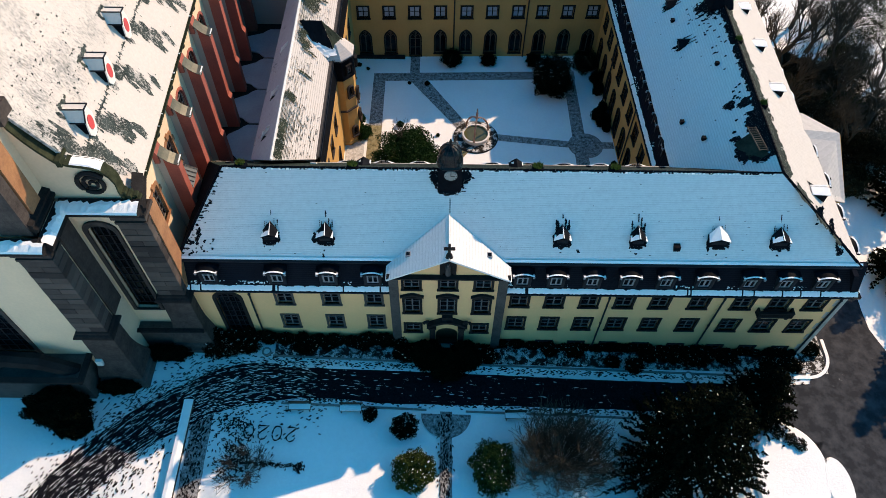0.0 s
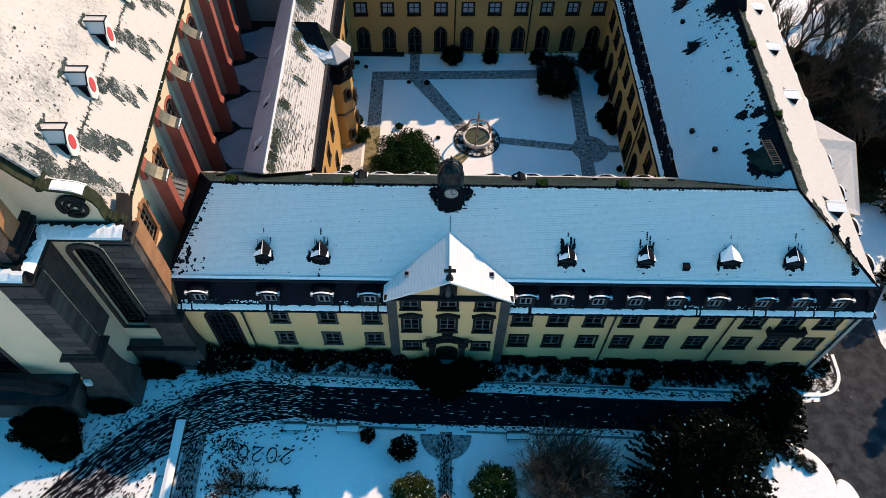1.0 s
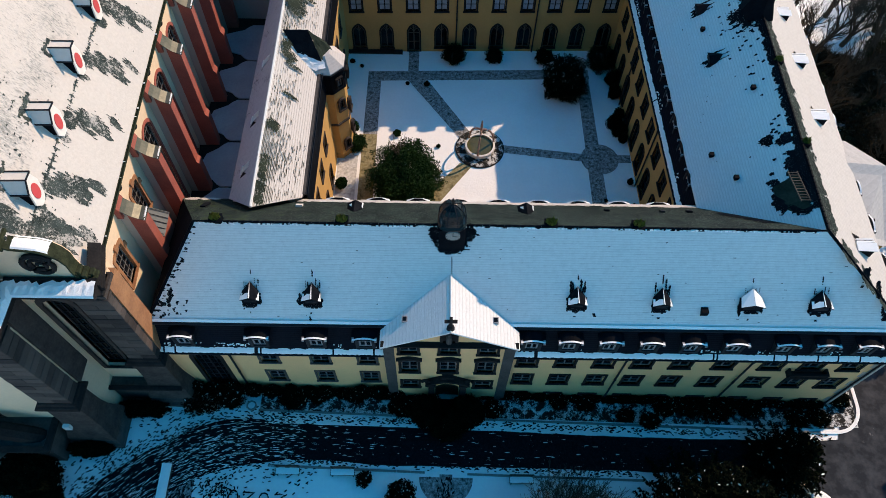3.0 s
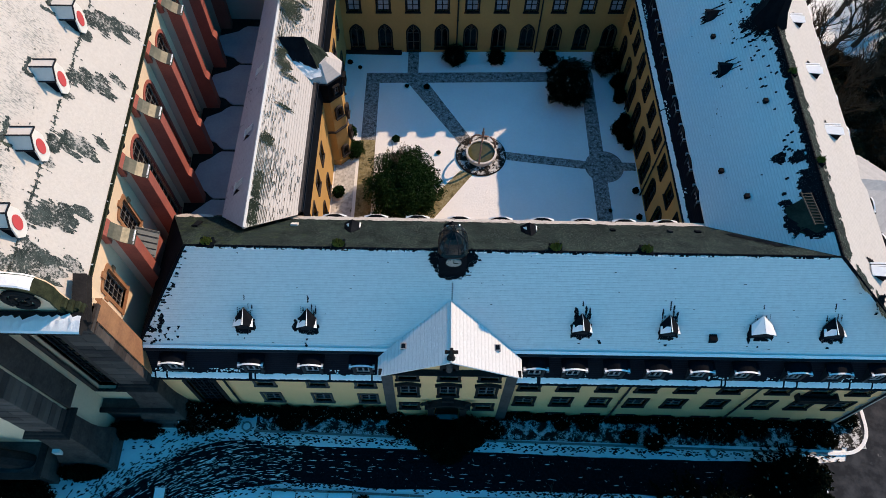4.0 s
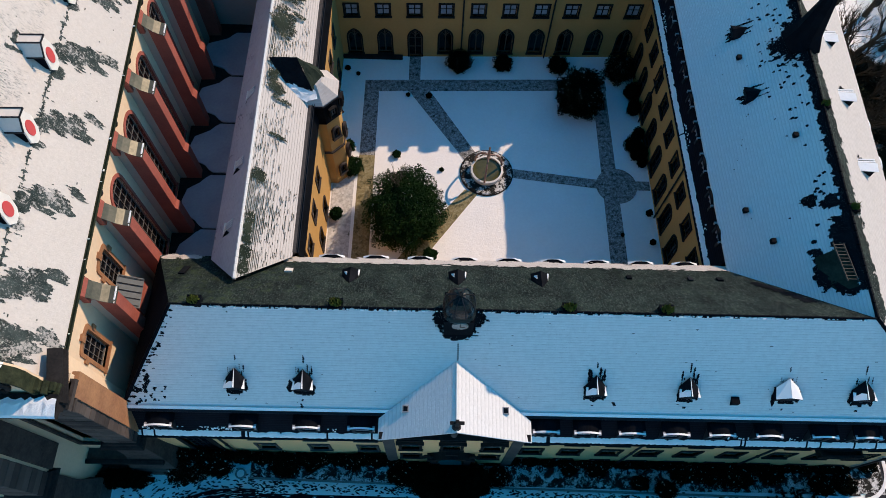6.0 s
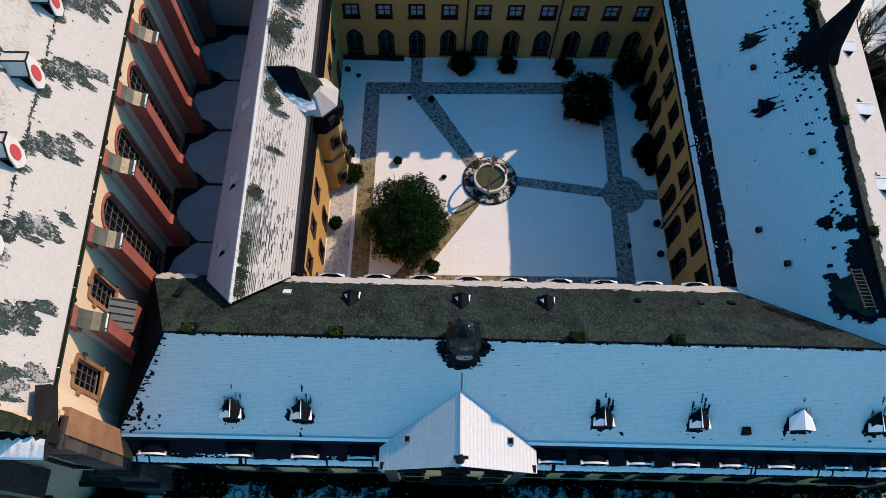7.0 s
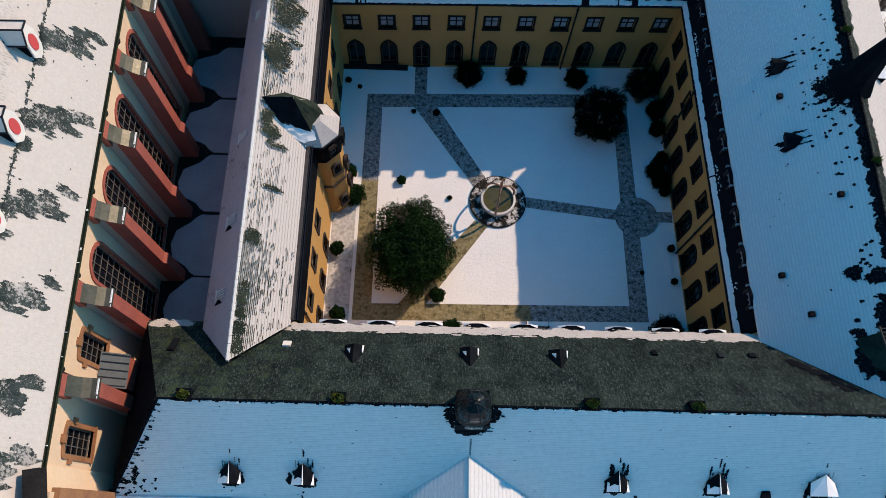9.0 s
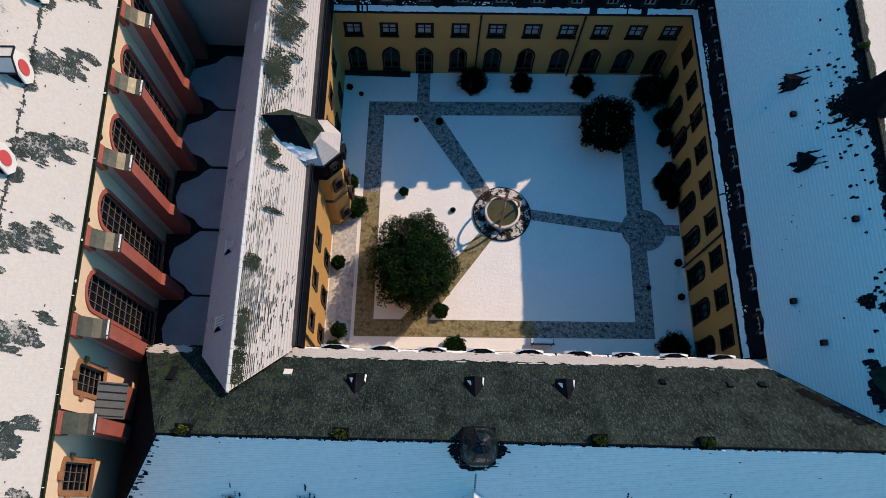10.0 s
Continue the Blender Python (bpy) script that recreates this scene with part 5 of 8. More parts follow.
for sx in (-1, 1):
    tube(bm, [(0, 0.16, -1.05), (sx * 0.12, 0.16, -0.75), (sx * 0.32, 0.16, -0.52)], [0.035, 0.03, 0.03], 5)
    tube(bm, [(sx * 0.55, 0.16, -1.0), (sx * 0.42, 0.16, -0.68), (sx * 0.28, 0.16, -0.56), (sx * 0.14, 0.16, -0.68), (0, 0.16, -1.0)], [0.03] * 5, 5)
tube(bm, [(0.17 * math.cos(t), 0.16, -0.38 + 0.17 * math.sin(t)) for t in np.linspace(0, 6.283, 13)], [0.028] * 13, 5)
tracery_me = mesh_of("tracery", bm)
tracery_me.materials.append(M["tracery"])
for u, v, w, h, k in nholes:
    if k == "pointed":
        wob = window(north, fn, u, v, w, h, "pointed", 0.12, "dark_stone", bars=(2, 1) if v > 0.3 else (2, 3), sash="tracery", sill=v > 0.3)
        link("tracery", tracery_me, None, wob, pose(0, 0, h))
    else:
        window(north, fn, u, v, w, h, "rect", 0.15, "dark_stone", bars=(2, 2), glass="glass_reflecting", sash="dark_stone")
gutter(north, NA, NB, GUT)
for u in (11.1, 18.9):
    q = fn @ Vector((u, -0.14, 0))
    pipe(north, q.x, q.y, 0, GUT)
mansard(north, NA, NB, [x + 9.3 for x in ncols], thin=0.05)
n0, n1 = fn @ Vector((0, 0.7, EAVE)), fn @ Vector((27.7, 0.7, EAVE))
part("roof", slabbed([n0, n1, (24.9, 70.4, RIDGE), (-12, 69.6, RIDGE)]), "roof_snow", north)
part("roof", slabbed([(24.9, 70.4, RIDGE), (31, 76, EAVE), (-14, 75, EAVE), (-12, 69.6, RIDGE)]), "roof_snow", north)
for x in (-5, 2.6, 9.5):
    stub_chimney(north, x, 69.9, 15.6)
part("plinth", boxed(-9.3, 63.2, -0.1, -3.6, 63.6, 0.3), "dark_stone", north)

# ---- shaded wing of the court ----
east = house("abbey_wing", "ochre abbey wing with snow-covered mansard roof and spired ridge turret", "building", (24.3, 50, 0))
EA, EB = (17.75, 64.2), (18.35, 38.3)
fe = wall_frame(EA, EB)
eh = []
for i in range(9):
    u = 1.9 + 2.75 * i
    eh += [(u, 0.7, 1.25, 2.9, "round"), (u, 5.0, 1.15, 1.6, "rect")]
wall("wall", EA, EB, -0.2, GUT, eh, "ochre", east)
for u, v, w, h, k in eh:
    window(east, fe, u, v, w, h, k, 0.13, "dark_stone", bars=(2, 3), sash="lead")
gutter(east, EA, EB, GUT)
for u in (7.4, 17.2):
    q = fe @ Vector((u, -0.14, 0))
    pipe(east, q.x, q.y, 0, GUT)
mansard(east, EA, EB, [1.9 + 2.75 * i for i in range(9)], depth=0.65, thin=0.12, inset=0.28)
E0, E1 = (18.1, 64.0, EAVE), (18.55, 37.45, 10.4)
EN = (24.9, 70.4, RIDGE)
ES = (RR, RY, RIDGE)


def east_slope(y, v):
    """A point of the slightly twisted court-side slope: y along it, v metres up from the ridge (minus: down)."""
    w = max(0.0, -v / 7.3)
    t = (y - 32.55 * (1 - w) - 37.45 * w) / (37.85 * (1 - w) + 26.55 * w)
    return Vector(ES).lerp(Vector(EN), t).lerp(Vector(E1).lerp(Vector(E0), t), w)


bm = bmesh.new()
rows_ = [[Vector(ES).lerp(Vector(EN), i / 16).lerp(Vector(E1).lerp(Vector(E0), i / 16), j / 4) for j in range(5)] for i in range(17)]
up_ = [[bm.verts.new(p) for p in r] for r in rows_]
dn_ = [[bm.verts.new(p - Vector((0, 0, 0.15))) for p in r] for r in rows_]
for i in range(16):
    for j in range(4):
        bm.faces.new((up_[i][j], up_[i + 1][j], up_[i + 1][j + 1], up_[i][j + 1]))
        bm.faces.new((dn_[i][j], dn_[i][j + 1], dn_[i + 1][j + 1], dn_[i + 1][j]))
    bm.faces.new((up_[i][4], up_[i + 1][4], dn_[i + 1][4], dn_[i][4]))
part("roof", bm, "roof_snow_ribbed", east, "snow-covered slate slope in shade")
part("roof", slabbed([ES, EN, (31.3, 70.4, EAVE - 0.4), (30.15, 27.85, EAVE)]), "roof_snow_sunlit", east, "snow-covered slate slope in sun")
ridge_tiles(east, EN, ES)
ridge_tiles(east, ES, (30.15, 27.85, EAVE))
wall("wall", (30.45, 34.5), (31.0, 76), -3, GUT, [(3 + 3.2 * i, z, 1.2, 1.6, "rect") for i in range(12) for z in (2.8, 6)], "ochre", east)
for i in range(12):
    for z in (2.8, 6):
        window(east, wall_frame((30.45, 34.5), (31.0, 76)), 3 + 3.2 * i, z, 1.2, 1.6)
ragged("bare_slate", (0, 0, 0), (0, 1, 0), (1, 0, 1), [(y, -0.15, 0.9, 0.42) for y in np.arange(35, 68, 0.8)] + [(52.5, -1.1, 1.7, 1.2), (53.6, -0.8, 1.1, 0.8), (40.4, -0.9, 0.7, 0.6), (40.6, -1.9, 0.42, 0.5), (37.6, -0.6, 1.5, 0.75), (36.4, -0.7, 2.0, 0.8), (35.0, -1.0, 1.0, 0.9), (38.6, -0.6, 0.8, 0.6), (36.2, -2.2, 1.5, 0.5)] + [(SPECK.uniform(38, 64), -SPECK.uniform(0.5, 1.9), 0.1, 0.13) for i in range(55)] + [(SPECK.uniform(47, 58), -SPECK.uniform(1.2, 3.0), 0.09, 0.1) for i in range(26)] + [(SPECK.uniform(39, 60), -SPECK.uniform(2.0, 6.0), 0.05, 0.05) for i in range(18)], "bare_slate", east, label="patches of bare slate under the ridge", surf=east_slope, lift=0.03, cell=(0.06, 0.06), rough=0.65, freq=(2.4, 1.6))


def outer_slope(y, v):
    """A point of the sunny outer slope: y along it, v metres down from the ridge."""
    w = max(0.0, v / 7.6)
    t = (y - 32.55 * (1 - w) - 27.85 * w) / (37.85 * (1 - w) + 42.55 * w)
    return Vector(ES).lerp(Vector(EN), t).lerp(Vector((30.15, 27.85, EAVE)).lerp(Vector((31.3, 70.4, EAVE - 0.4)), t), w)


ragged("bare_slate", (0, 0, 0), (0, 1, 0), (1, 0, -1), [(y, 0.55, 1.3, 0.85) for y in np.arange(33.5, 68, 1.3)] + [(31.5, 2.0, 1.2, 0.9), (30.2, 3.6, 1.0, 0.8), (29.2, 5.0, 0.8, 0.5)], "mossy_roof", east, rough=0.5, label="bare slate strip along the ridge", surf=outer_slope, lift=0.03, cell=(0.12, 0.1))
for y, z in ((55.4, 11.75), (49.8, 11.55)):
    gablet(east, Matrix.Translation(east_slope(y, -4.2) + Vector((0, 0, 0.1))) @ pose(0, 0, 0, 0, 0, -90) @ Matrix.Scale(0.75, 4), 1.2, bare=True)
    ragged("bare_slate", (0, 0, 0), (0, 1, 0), (1, 0, 1), [(y - 0.2, -4.2, 0.4, 0.5), (y + 0.45, -3.5, 0.07, 0.9), (y - 0.4, -3.7, 0.08, 0.7), (y, -3.4, 0.06, 0.7)], "bare_slate", east, surf=east_slope, lift=0.03, cell=(0.06, 0.1), rough=1.0, freq=(4.0, 0.9))
for v, y in ((-5.6, 41.2), (-4.4, 38.6), (-4.1, 53.1), (-1.9, 45.5)):
    x, _, zz = east_slope(y, v)
    part("roof_vent", boxed(x - 0.15, y - 0.15, zz, x + 0.15, y + 0.15, zz + 0.3), "slate", east)
for y in (55.1, 49.8, 44.1, 33.0):
    d_ = part("vent_dormer", boxed(27.3, y - 0.42, 11.7, 28.3, y + 0.42, 12.95), "slate", east, "small slatted roof vent under snow")
    part("lid", slabbed([(28.45, y - 0.5, 12.95), (28.45, y + 0.1, 13.05), (27.1, y + 0.1, 13.15), (27.1, y - 0.5, 13.05)], 0.07), "snow", d_)
    for i in range(2):
        part("slat", boxed(27.2, y + 0.16 + 0.17 * i, 12.97, 28.35, y + 0.25 + 0.17 * i, 13.05), "snow", d_)
    ragged("bare_slate", (0, 0, 0), (0, 1, 0), (1, 0, -1), [(y + 0.62, 4.3, 0.25, 0.7)], "bare_slate", east, surf=outer_slope, lift=0.03, cell=(0.07, 0.09), rough=0.4)
for y in (39.6, 47.2, 56.5):
    stub_chimney(east, 24.6, y, 14.95, 0.3)
# spired ridge turret
sp = part("ridge_turret", boxed(23.6, 51.9, 12.8, 25.2, 53.7, 15.0), "slate", east, "dark slate ridge turret with a tall spire")
bm = bmesh.new()
lv = [(1.0, 14.8), (0.9, 15.2), (0.66, 16.0), (0.42, 17.8), (0.04, 20.8)]
rings = [[bm.verts.new((24.45 + r * c, 52.8 + r * s, z)) for c, s in ((-1, -1), (0, -1.25), (1, -1), (1.25, 0), (1, 1), (0, 1.25), (-1, 1), (-1.25, 0))] for r, z in lv]
for a, b in zip(rings, rings[1:]):
    for i in range(8):
        bm.faces.new((a[i], a[(i + 1) % 8], b[(i + 1) % 8], b[i]))
bm.faces.new(rings[0][::-1])
bm.faces.new(rings[-1])
part("spire", bm, "slate", sp)
# big roof shaft with a ladder
sh = part("roof_shaft", slabbed([(22.35, 36.9, 13.7), (22.5, 34.4, 13.75), (23.75, 34.6, 14.9), (23.6, 37.2, 14.9)], 0.9), "moss_slate", east, "weathered slate roof shaft")
bm = bmesh.new()
p, q = Vector((23.5, 34.9, 14.95)), Vector((23.2, 37.3, 14.95))
for o in (-0.3, 0.3):
    tube(bm, [p + Vector((o, 0, 0)), q + Vector((o, 0, 0))], [0.045, 0.045], 6)
for i in range(11):
    c = p.lerp(q, (i + 0.5) / 11)
    tube(bm, [c + Vector((-0.3, 0, 0)), c + Vector((0.3, 0, 0))], [0.03, 0.03], 5)
part("ladder", bm, "tracery", sh, "weathered wooden roof ladder")
# hipped stair block on the outer side
blk = house("stair_block", "annex with a snow-covered hipped roof beside the wing", "annex", (33, 40, -2))
part("wall", boxed(30.7, 36.1, -3, 32.7, 43.2, 8.4), "ochre", blk)
part("roof", slabbed([(28.6, 41.3, 11.1), (30.0, 43.8, 10.55), (30.9, 43.8, 10.4), (33.25, 41.5, 10.4)]), "roof_snow_sunlit", blk)
part("roof", slabbed([(28.6, 41.3, 11.1), (33.25, 41.5, 10.4), (32.8, 35.8, 8.3), (30.0, 35.2, 9.6)]), "roof_snow_sunlit", blk)
part("gable", slabbed([(33.1, 41.5, 10.3), (32.6, 36.0, 8.3), (32.6, 43.2, 8.3)], 0.3), "ochre", blk)
part("roof_vent", boxed(31.2, 37.2, 8.9, 31.6, 37.6, 9.5), "slate", blk)


# ---- church ----
church = house("church", "cream baroque abbey church with red buttresses and snow-covered slate roof", "church", (-24, 40, 0))
CA, CB = (-18.68, 27.0), (-20.35, 62.0)
fc = wall_frame(CA, CB)
CZ = 17.3


def cu(y):
    return (y - 27.0) / 0.9989


BUT = [32.85, 37.55, 42.2, 46.9, 51.7, 56.3, 61.0]
ch = [(cu(y), 5.9, 2.0, 9.3, "round") for y in (39.9, 44.55, 49.3, 54.0, 58.7)] + [(cu(y), 11.9, 1.35, 3.0, "segment") for y in (30.5, 35.3)]
wall("wall", CA, CB, 0, CZ, ch, "cream", church, 0.9)
for u, v, w, h, k in ch:
    if h > 5:
        window(church, fc, u, v, w, h, k, 0.2, "red_stone", bars=(4, 12), sash="leading")
    else:
        wob = window(church, fc, u, v, w, h, k, 0.24, "orange_stone", bars=(3, 5), sash="leading")
        for sx in (-1, 1):
            part("ear", boxed(sx * 0.96 - 0.16, -0.1, h - 0.95, sx * 0.96 + 0.16, 0.05, h - 0.55), "orange_stone", wob)
        part("keystone", boxed(-0.2, -0.13, h + 0.0, 0.2, 0.05, h + 0.42), "orange_stone", wob)
CAP = [(0.15, 16.75), (-0.25, 16.45), (-0.55, 16.05), (-0.85, 15.7), (-1.2, 15.45), (-1.55, 15.32)]
bm = bmesh.new()
pr = [(-0.55, 0.0)] + [(-0.55, 15.99)] + [(a, b - 0.06) for a, b in CAP[3:-1]] + [(-1.42, 15.2), (-1.42, 9.0), (-1.6, 8.7), (-1.6, 0.0)]
r = [[bm.verts.new((s, a, b)) for a, b in pr] for s in (-0.36, 0.36)]
k = len(pr)
for i in range(k):
    bm.faces.new((r[0][i], r[0][(i + 1) % k], r[1][(i + 1) % k], r[1][i]))
bm.faces.new(r[0][::-1])
bm.faces.new(r[1])
but_me = mesh_of("buttress", bm)
but_me.materials.append(M["red_stone"])
bm = bmesh.new()
r = [[bm.verts.new((s, a, b + t)) for a, b in CAP] for s, t in ((-0.5, 0), (0.5, 0))]
r2 = [[bm.verts.new((s, a, b + 0.06)) for a, b in CAP] for s in (-0.5, 0.5)]
for i in range(len(CAP) - 1):
    bm.faces.new((r2[0][i], r2[1][i], r2[1][i + 1], r2[0][i + 1]))
    bm.faces.new((r[0][i], r[0][i + 1], r[1][i + 1], r[1][i]))
    bm.faces.new((r[0][i], r2[0][i], r2[0][i + 1], r[0][i + 1]))
    bm.faces.new((r[1][i], r[1][i + 1], r2[1][i + 1], r2[1][i]))
bm.faces.new((r[0][-1], r2[0][-1], r2[1][-1], r[1][-1]))
cap_me = mesh_of("buttress_cap", bm)
bm = bmesh.new()
pw = [(0.1, 0.0), (0.1, 16.7)] + [(a, b - 0.07) for a, b in CAP[1:3]] + [(-0.56, 15.98), (-0.56, 0.0)]
r = [[bm.verts.new((s, a, b)) for a, b in pw] for s in (-0.33, 0.33)]
for i in range(len(pw)):
    bm.faces.new((r[0][i], r[0][(i + 1) % len(pw)], r[1][(i + 1) % len(pw)], r[1][i]))
bm.faces.new(r[0][::-1])
bm.faces.new(r[1])
web_me = mesh_of("buttress_web", bm)
web_me.materials.append(M["grey_plaster"])
cap_me.materials.append(M["sheet_metal"])
bm = bmesh.new()
ps = [(0.02, 15.6), (0.02, 16.98), (-0.12, 16.86), (-0.3, 16.62), (-0.36, 16.4), (-0.36, 15.6)]
r = [[bm.verts.new((s, a, b)) for a, b in ps] for s in (-0.54, 0.54)]
for i in range(len(ps)):
    bm.faces.new((r[0][i], r[0][(i + 1) % len(ps)], r[1][(i + 1) % len(ps)], r[1][i]))
bm.faces.new(r[0][::-1])
bm.faces.new(r[1])
shoulder_me = mesh_of("shoulder", bm)
shoulder_me.materials.append(M["red_stone"])
bm = bmesh.new()
extrude_profile(bm, [(-0.02, 0), (0.09, 0), (0.07, 0.07), (0.0, 0.08)], (0.48, -1.49, 15.36), (-0.3, -1.49, 15.37))
extrude_profile(bm, [(-0.02, 0), (0.09, 0), (0.06, 0.05), (0.0, 0.06)], (-0.38, -1.49, 15.36), (-0.5, -1.49, 15.36))
lip_me = mesh_of("snow_lip", bm)
lip_me.materials.append(M["snow"])
bm = bmesh.new()
tube(bm, [(0.62, -0.5, 17.3), (0.62, -0.45, 17.1), (0.62, -0.25, 16.85), (0.62, -0.14, 16.6), (0.62, -0.14, 6.0)], [0.15, 0.13, 0.08, 0.055, 0.055], 8)
hopper_me = mesh_of("hopper", bm)
hopper_me.materials.append(M["lead"])
for y in BUT:
    ob = link("buttress", but_me, None, church, fc @ pose(cu(y), 0, 0), "red sandstone buttress")
    link("buttress_web", web_me, None, ob, label="plastered inner part of the buttress")
    link("buttress_cap", cap_me, None, ob, label="curved sheet-metal cap")
    link("shoulder", shoulder_me, None, ob, label="red sandstone shoulder")
    link("snow_lip", lip_me, None, ob)
    link("hopper", hopper_me, None, ob)
# eaves and roof
E_L, E_Z = -0.42, 17.45
SL = 1.75
bm = bmesh.new()
extrude_profile(bm, [(0, -0.6), (0.15, -0.5), (0.25, -0.25), (0.42, -0.2), (0.44, 0.02), (0, 0.02)], fc @ Vector((0, 0, CZ)), fc @ Vector((36, 0, CZ)))
part("cornice", bm, "cream", church)
bm = bmesh.new()
extrude_profile(bm, [(0.40, 0.0), (0.42, -0.12), (0.58, -0.12), (0.62, 0.06), (0.57, 0.06), (0.54, -0.03), (0.46, -0.03)], fc @ Vector((0.2, 0, CZ + 0.1)), fc @ Vector((36, 0, CZ + 0.1)))
part("gutter", bm, "mossy_slate", church, "dark green weathered gutter")
CRUMB = random.Random(44)
bm = bmesh.new()
for i in range(14):
    u, l_ = CRUMB.uniform(0.5, 35), CRUMB.uniform(0.03, 0.18) * CRUMB.random()
    box(bm, u, -0.56, CZ + 0.12, u + l_, -0.44 + CRUMB.uniform(-0.04, 0.04), CZ + 0.15 + CRUMB.uniform(0.0, 0.06), fc)
tagged(part("gutter_snow", bm, "snow", church), kind="stuff")
RD = 7.6


def croof(u, d):
    return fc @ Vector((u, d, E_Z + (d - E_L) * SL))


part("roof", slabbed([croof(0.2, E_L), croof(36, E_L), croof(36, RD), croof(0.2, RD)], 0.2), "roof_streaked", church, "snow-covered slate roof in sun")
part("roof", slabbed([croof(0.2, RD), croof(36, RD), fc @ Vector((36, 15.6, E_Z)), fc @ Vector((0.2, 15.6, E_Z))], 0.2), "roof_snow", church)
slope_u, slope_v = fc.to_3x3() @ Vector((1, 0, 0)), fc.to_3x3() @ Vector((0, 1, SL))
DY = [30.07, 34.7, 39.35, 44.05, 48.85, 53.55]
blobs = []
MELT = random.Random(17)
for y in DY:
    u = cu(y)
    blobs += [(u + 1.0, 3.6, 0.7, 0.55), (u + 1.5, 2.85, 0.85, 0.9), (u + 1.75, 2.0, 0.85, 0.95), (u + 2.5 + MELT.uniform(-0.2, 0.3), 1.05, 0.32, 0.75), (u + 1.45, 1.4, 0.3, 0.55), (u - 0.35, 3.7, 0.42, 0.38), (u + 0.2, 3.75, 0.8, 0.12)]
blobs += [(1.5, 3.2, 1.3, 1.3), (1.9, 2.0, 0.9, 1.0), (2.5, 0.9, 0.5, 0.8), (1.0, 5.0, 0.8, 1.6), (4.2, 3.1, 0.5, 0.9)]
ragged("bare_slate", croof(0, E_L), slope_u, slope_v, blobs, "melt_slate", church, cell=(0.04, 0.06), rough=0.6, freq=(3.2, 0.8), drop=0.0, label="grey slate laid bare where snow slid off")
ragged("bare_slate", croof(0, E_L), slope_u, slope_v, [(u, 3.95 + 0.05 * math.sin(u * 3), 0.5, 0.07) for u in np.arange(0.8, 30, 0.75)] + [(u, 3.95, 0.05, 0.2) for u in np.arange(1.0, 30, 0.42)], "worn_slate", church, cell=(0.05, 0.05), rough=1.2, freq=(4.0, 1.5))
ragged("bare_slate", croof(0, E_L), slope_u, slope_v, [(MELT.uniform(0.3, 9), MELT.uniform(4.6, 9.5), 0.07, 0.035) for i in range(150)] + [(MELT.uniform(5, 30), MELT.uniform(4.4, 10.5), 0.04, 0.025) for i in range(90)] + [(MELT.uniform(2, 30), MELT.uniform(0.4, 3.8), 0.05, 0.03) for i in range(40)] + [(cu(y) + 0.1, 6.15, 0.75, 0.16) for y in DY] + [(cu(y) - 0.6, 5.9, 0.12, 0.4) for y in DY], "worn_slate", church, cell=(0.07, 0.06), rough=1.3, freq=(3, 2))
# hooded vents with a red disc
for i, y in enumerate(DY):
    d0 = 1.5
    zb = E_Z + (d0 - E_L) * SL
    hexa = [(-0.55, 0.35), (-0.38, 1.3), (-0.12, 1.75), (0.38, 1.7), (0.62, 0.95), (0.45, 0.2), (0.0, -0.35)]
    base = fc @ pose(cu(y), d0, zb)
    bm = bmesh.new()
    r = [[bm.verts.new((x, q, z)) for x, z in hexa] for q in (0, 2.2)]
    for j in range(7):
        bm.faces.new((r[0][j], r[0][(j + 1) % 7], r[1][(j + 1) % 7], r[1][j]))
    bm.faces.new(r[0])
    ob = part("roof_dormer", bm, "slate", church, "slate dormer with white front and red disc", base)
    bm = bmesh.new()
    r = [[bm.verts.new((x * f, q, 0.7 + (z - 0.7) * f)) for x, z in hexa] for f, q in ((1.08, -0.02), (1.08, -0.1), (0.8, -0.1))]
    for a, b in zip(r, r[1:]):
        for j in range(7):
            bm.faces.new((a[j], a[(j + 1) % 7], b[(j + 1) % 7], b[j]))
    bm.faces.new(r[-1])
    part("front_board", bm, "bright_paint", ob)
    bm = bmesh.new()
    k = 20
    f0 = [bm.verts.new((0.03 + 0.33 * math.cos(2 * math.pi * j / k), -0.13, 0.78 + 0.5 * math.sin(2 * math.pi * j / k))) for j in range(k)]
    f1 = [bm.verts.new((v.co.x, -0.09, v.co.z)) for v in f0]
    bm.faces.new(f0)
    for j in range(k):
        bm.faces.new((f0[j], f1[j], f1[(j + 1) % k], f0[(j + 1) % k]))
    part("red_disc", bm, "signal_red", ob)
    bm = bmesh.new()
    slab(bm, [(-0.62, -0.14, 1.25), (-0.14, -0.14, 1.86), (-0.14, 2.0, 1.92), (-0.62, 1.4, 1.3)], 0.07)
    slab(bm, [(-0.14, -0.14, 1.86), (0.46, -0.14, 1.8), (0.46, 2.0, 1.86), (-0.14, 2.0, 1.92)], 0.07)
    part("sheet_hood", bm, "pale_sheet", ob, "pale sheet-metal hood")
    bm = bmesh.new()
    for pa, pb in (((-0.63, -0.16, 1.26), (-0.63, 1.4, 1.31)), ((-0.14, -0.16, 1.88), (-0.14, 2.0, 1.94)), ((0.47, -0.16, 1.82), (0.47, 2.0, 1.87)), ((-0.63, -0.16, 1.26), (-0.14, -0.16, 1.88)), ((-0.14, -0.16, 1.88), (0.47, -0.16, 1.82))):
        tube(bm, [pa, pb], [0.045, 0.045], 4)
    part("lead_edging", bm, "lead", ob)
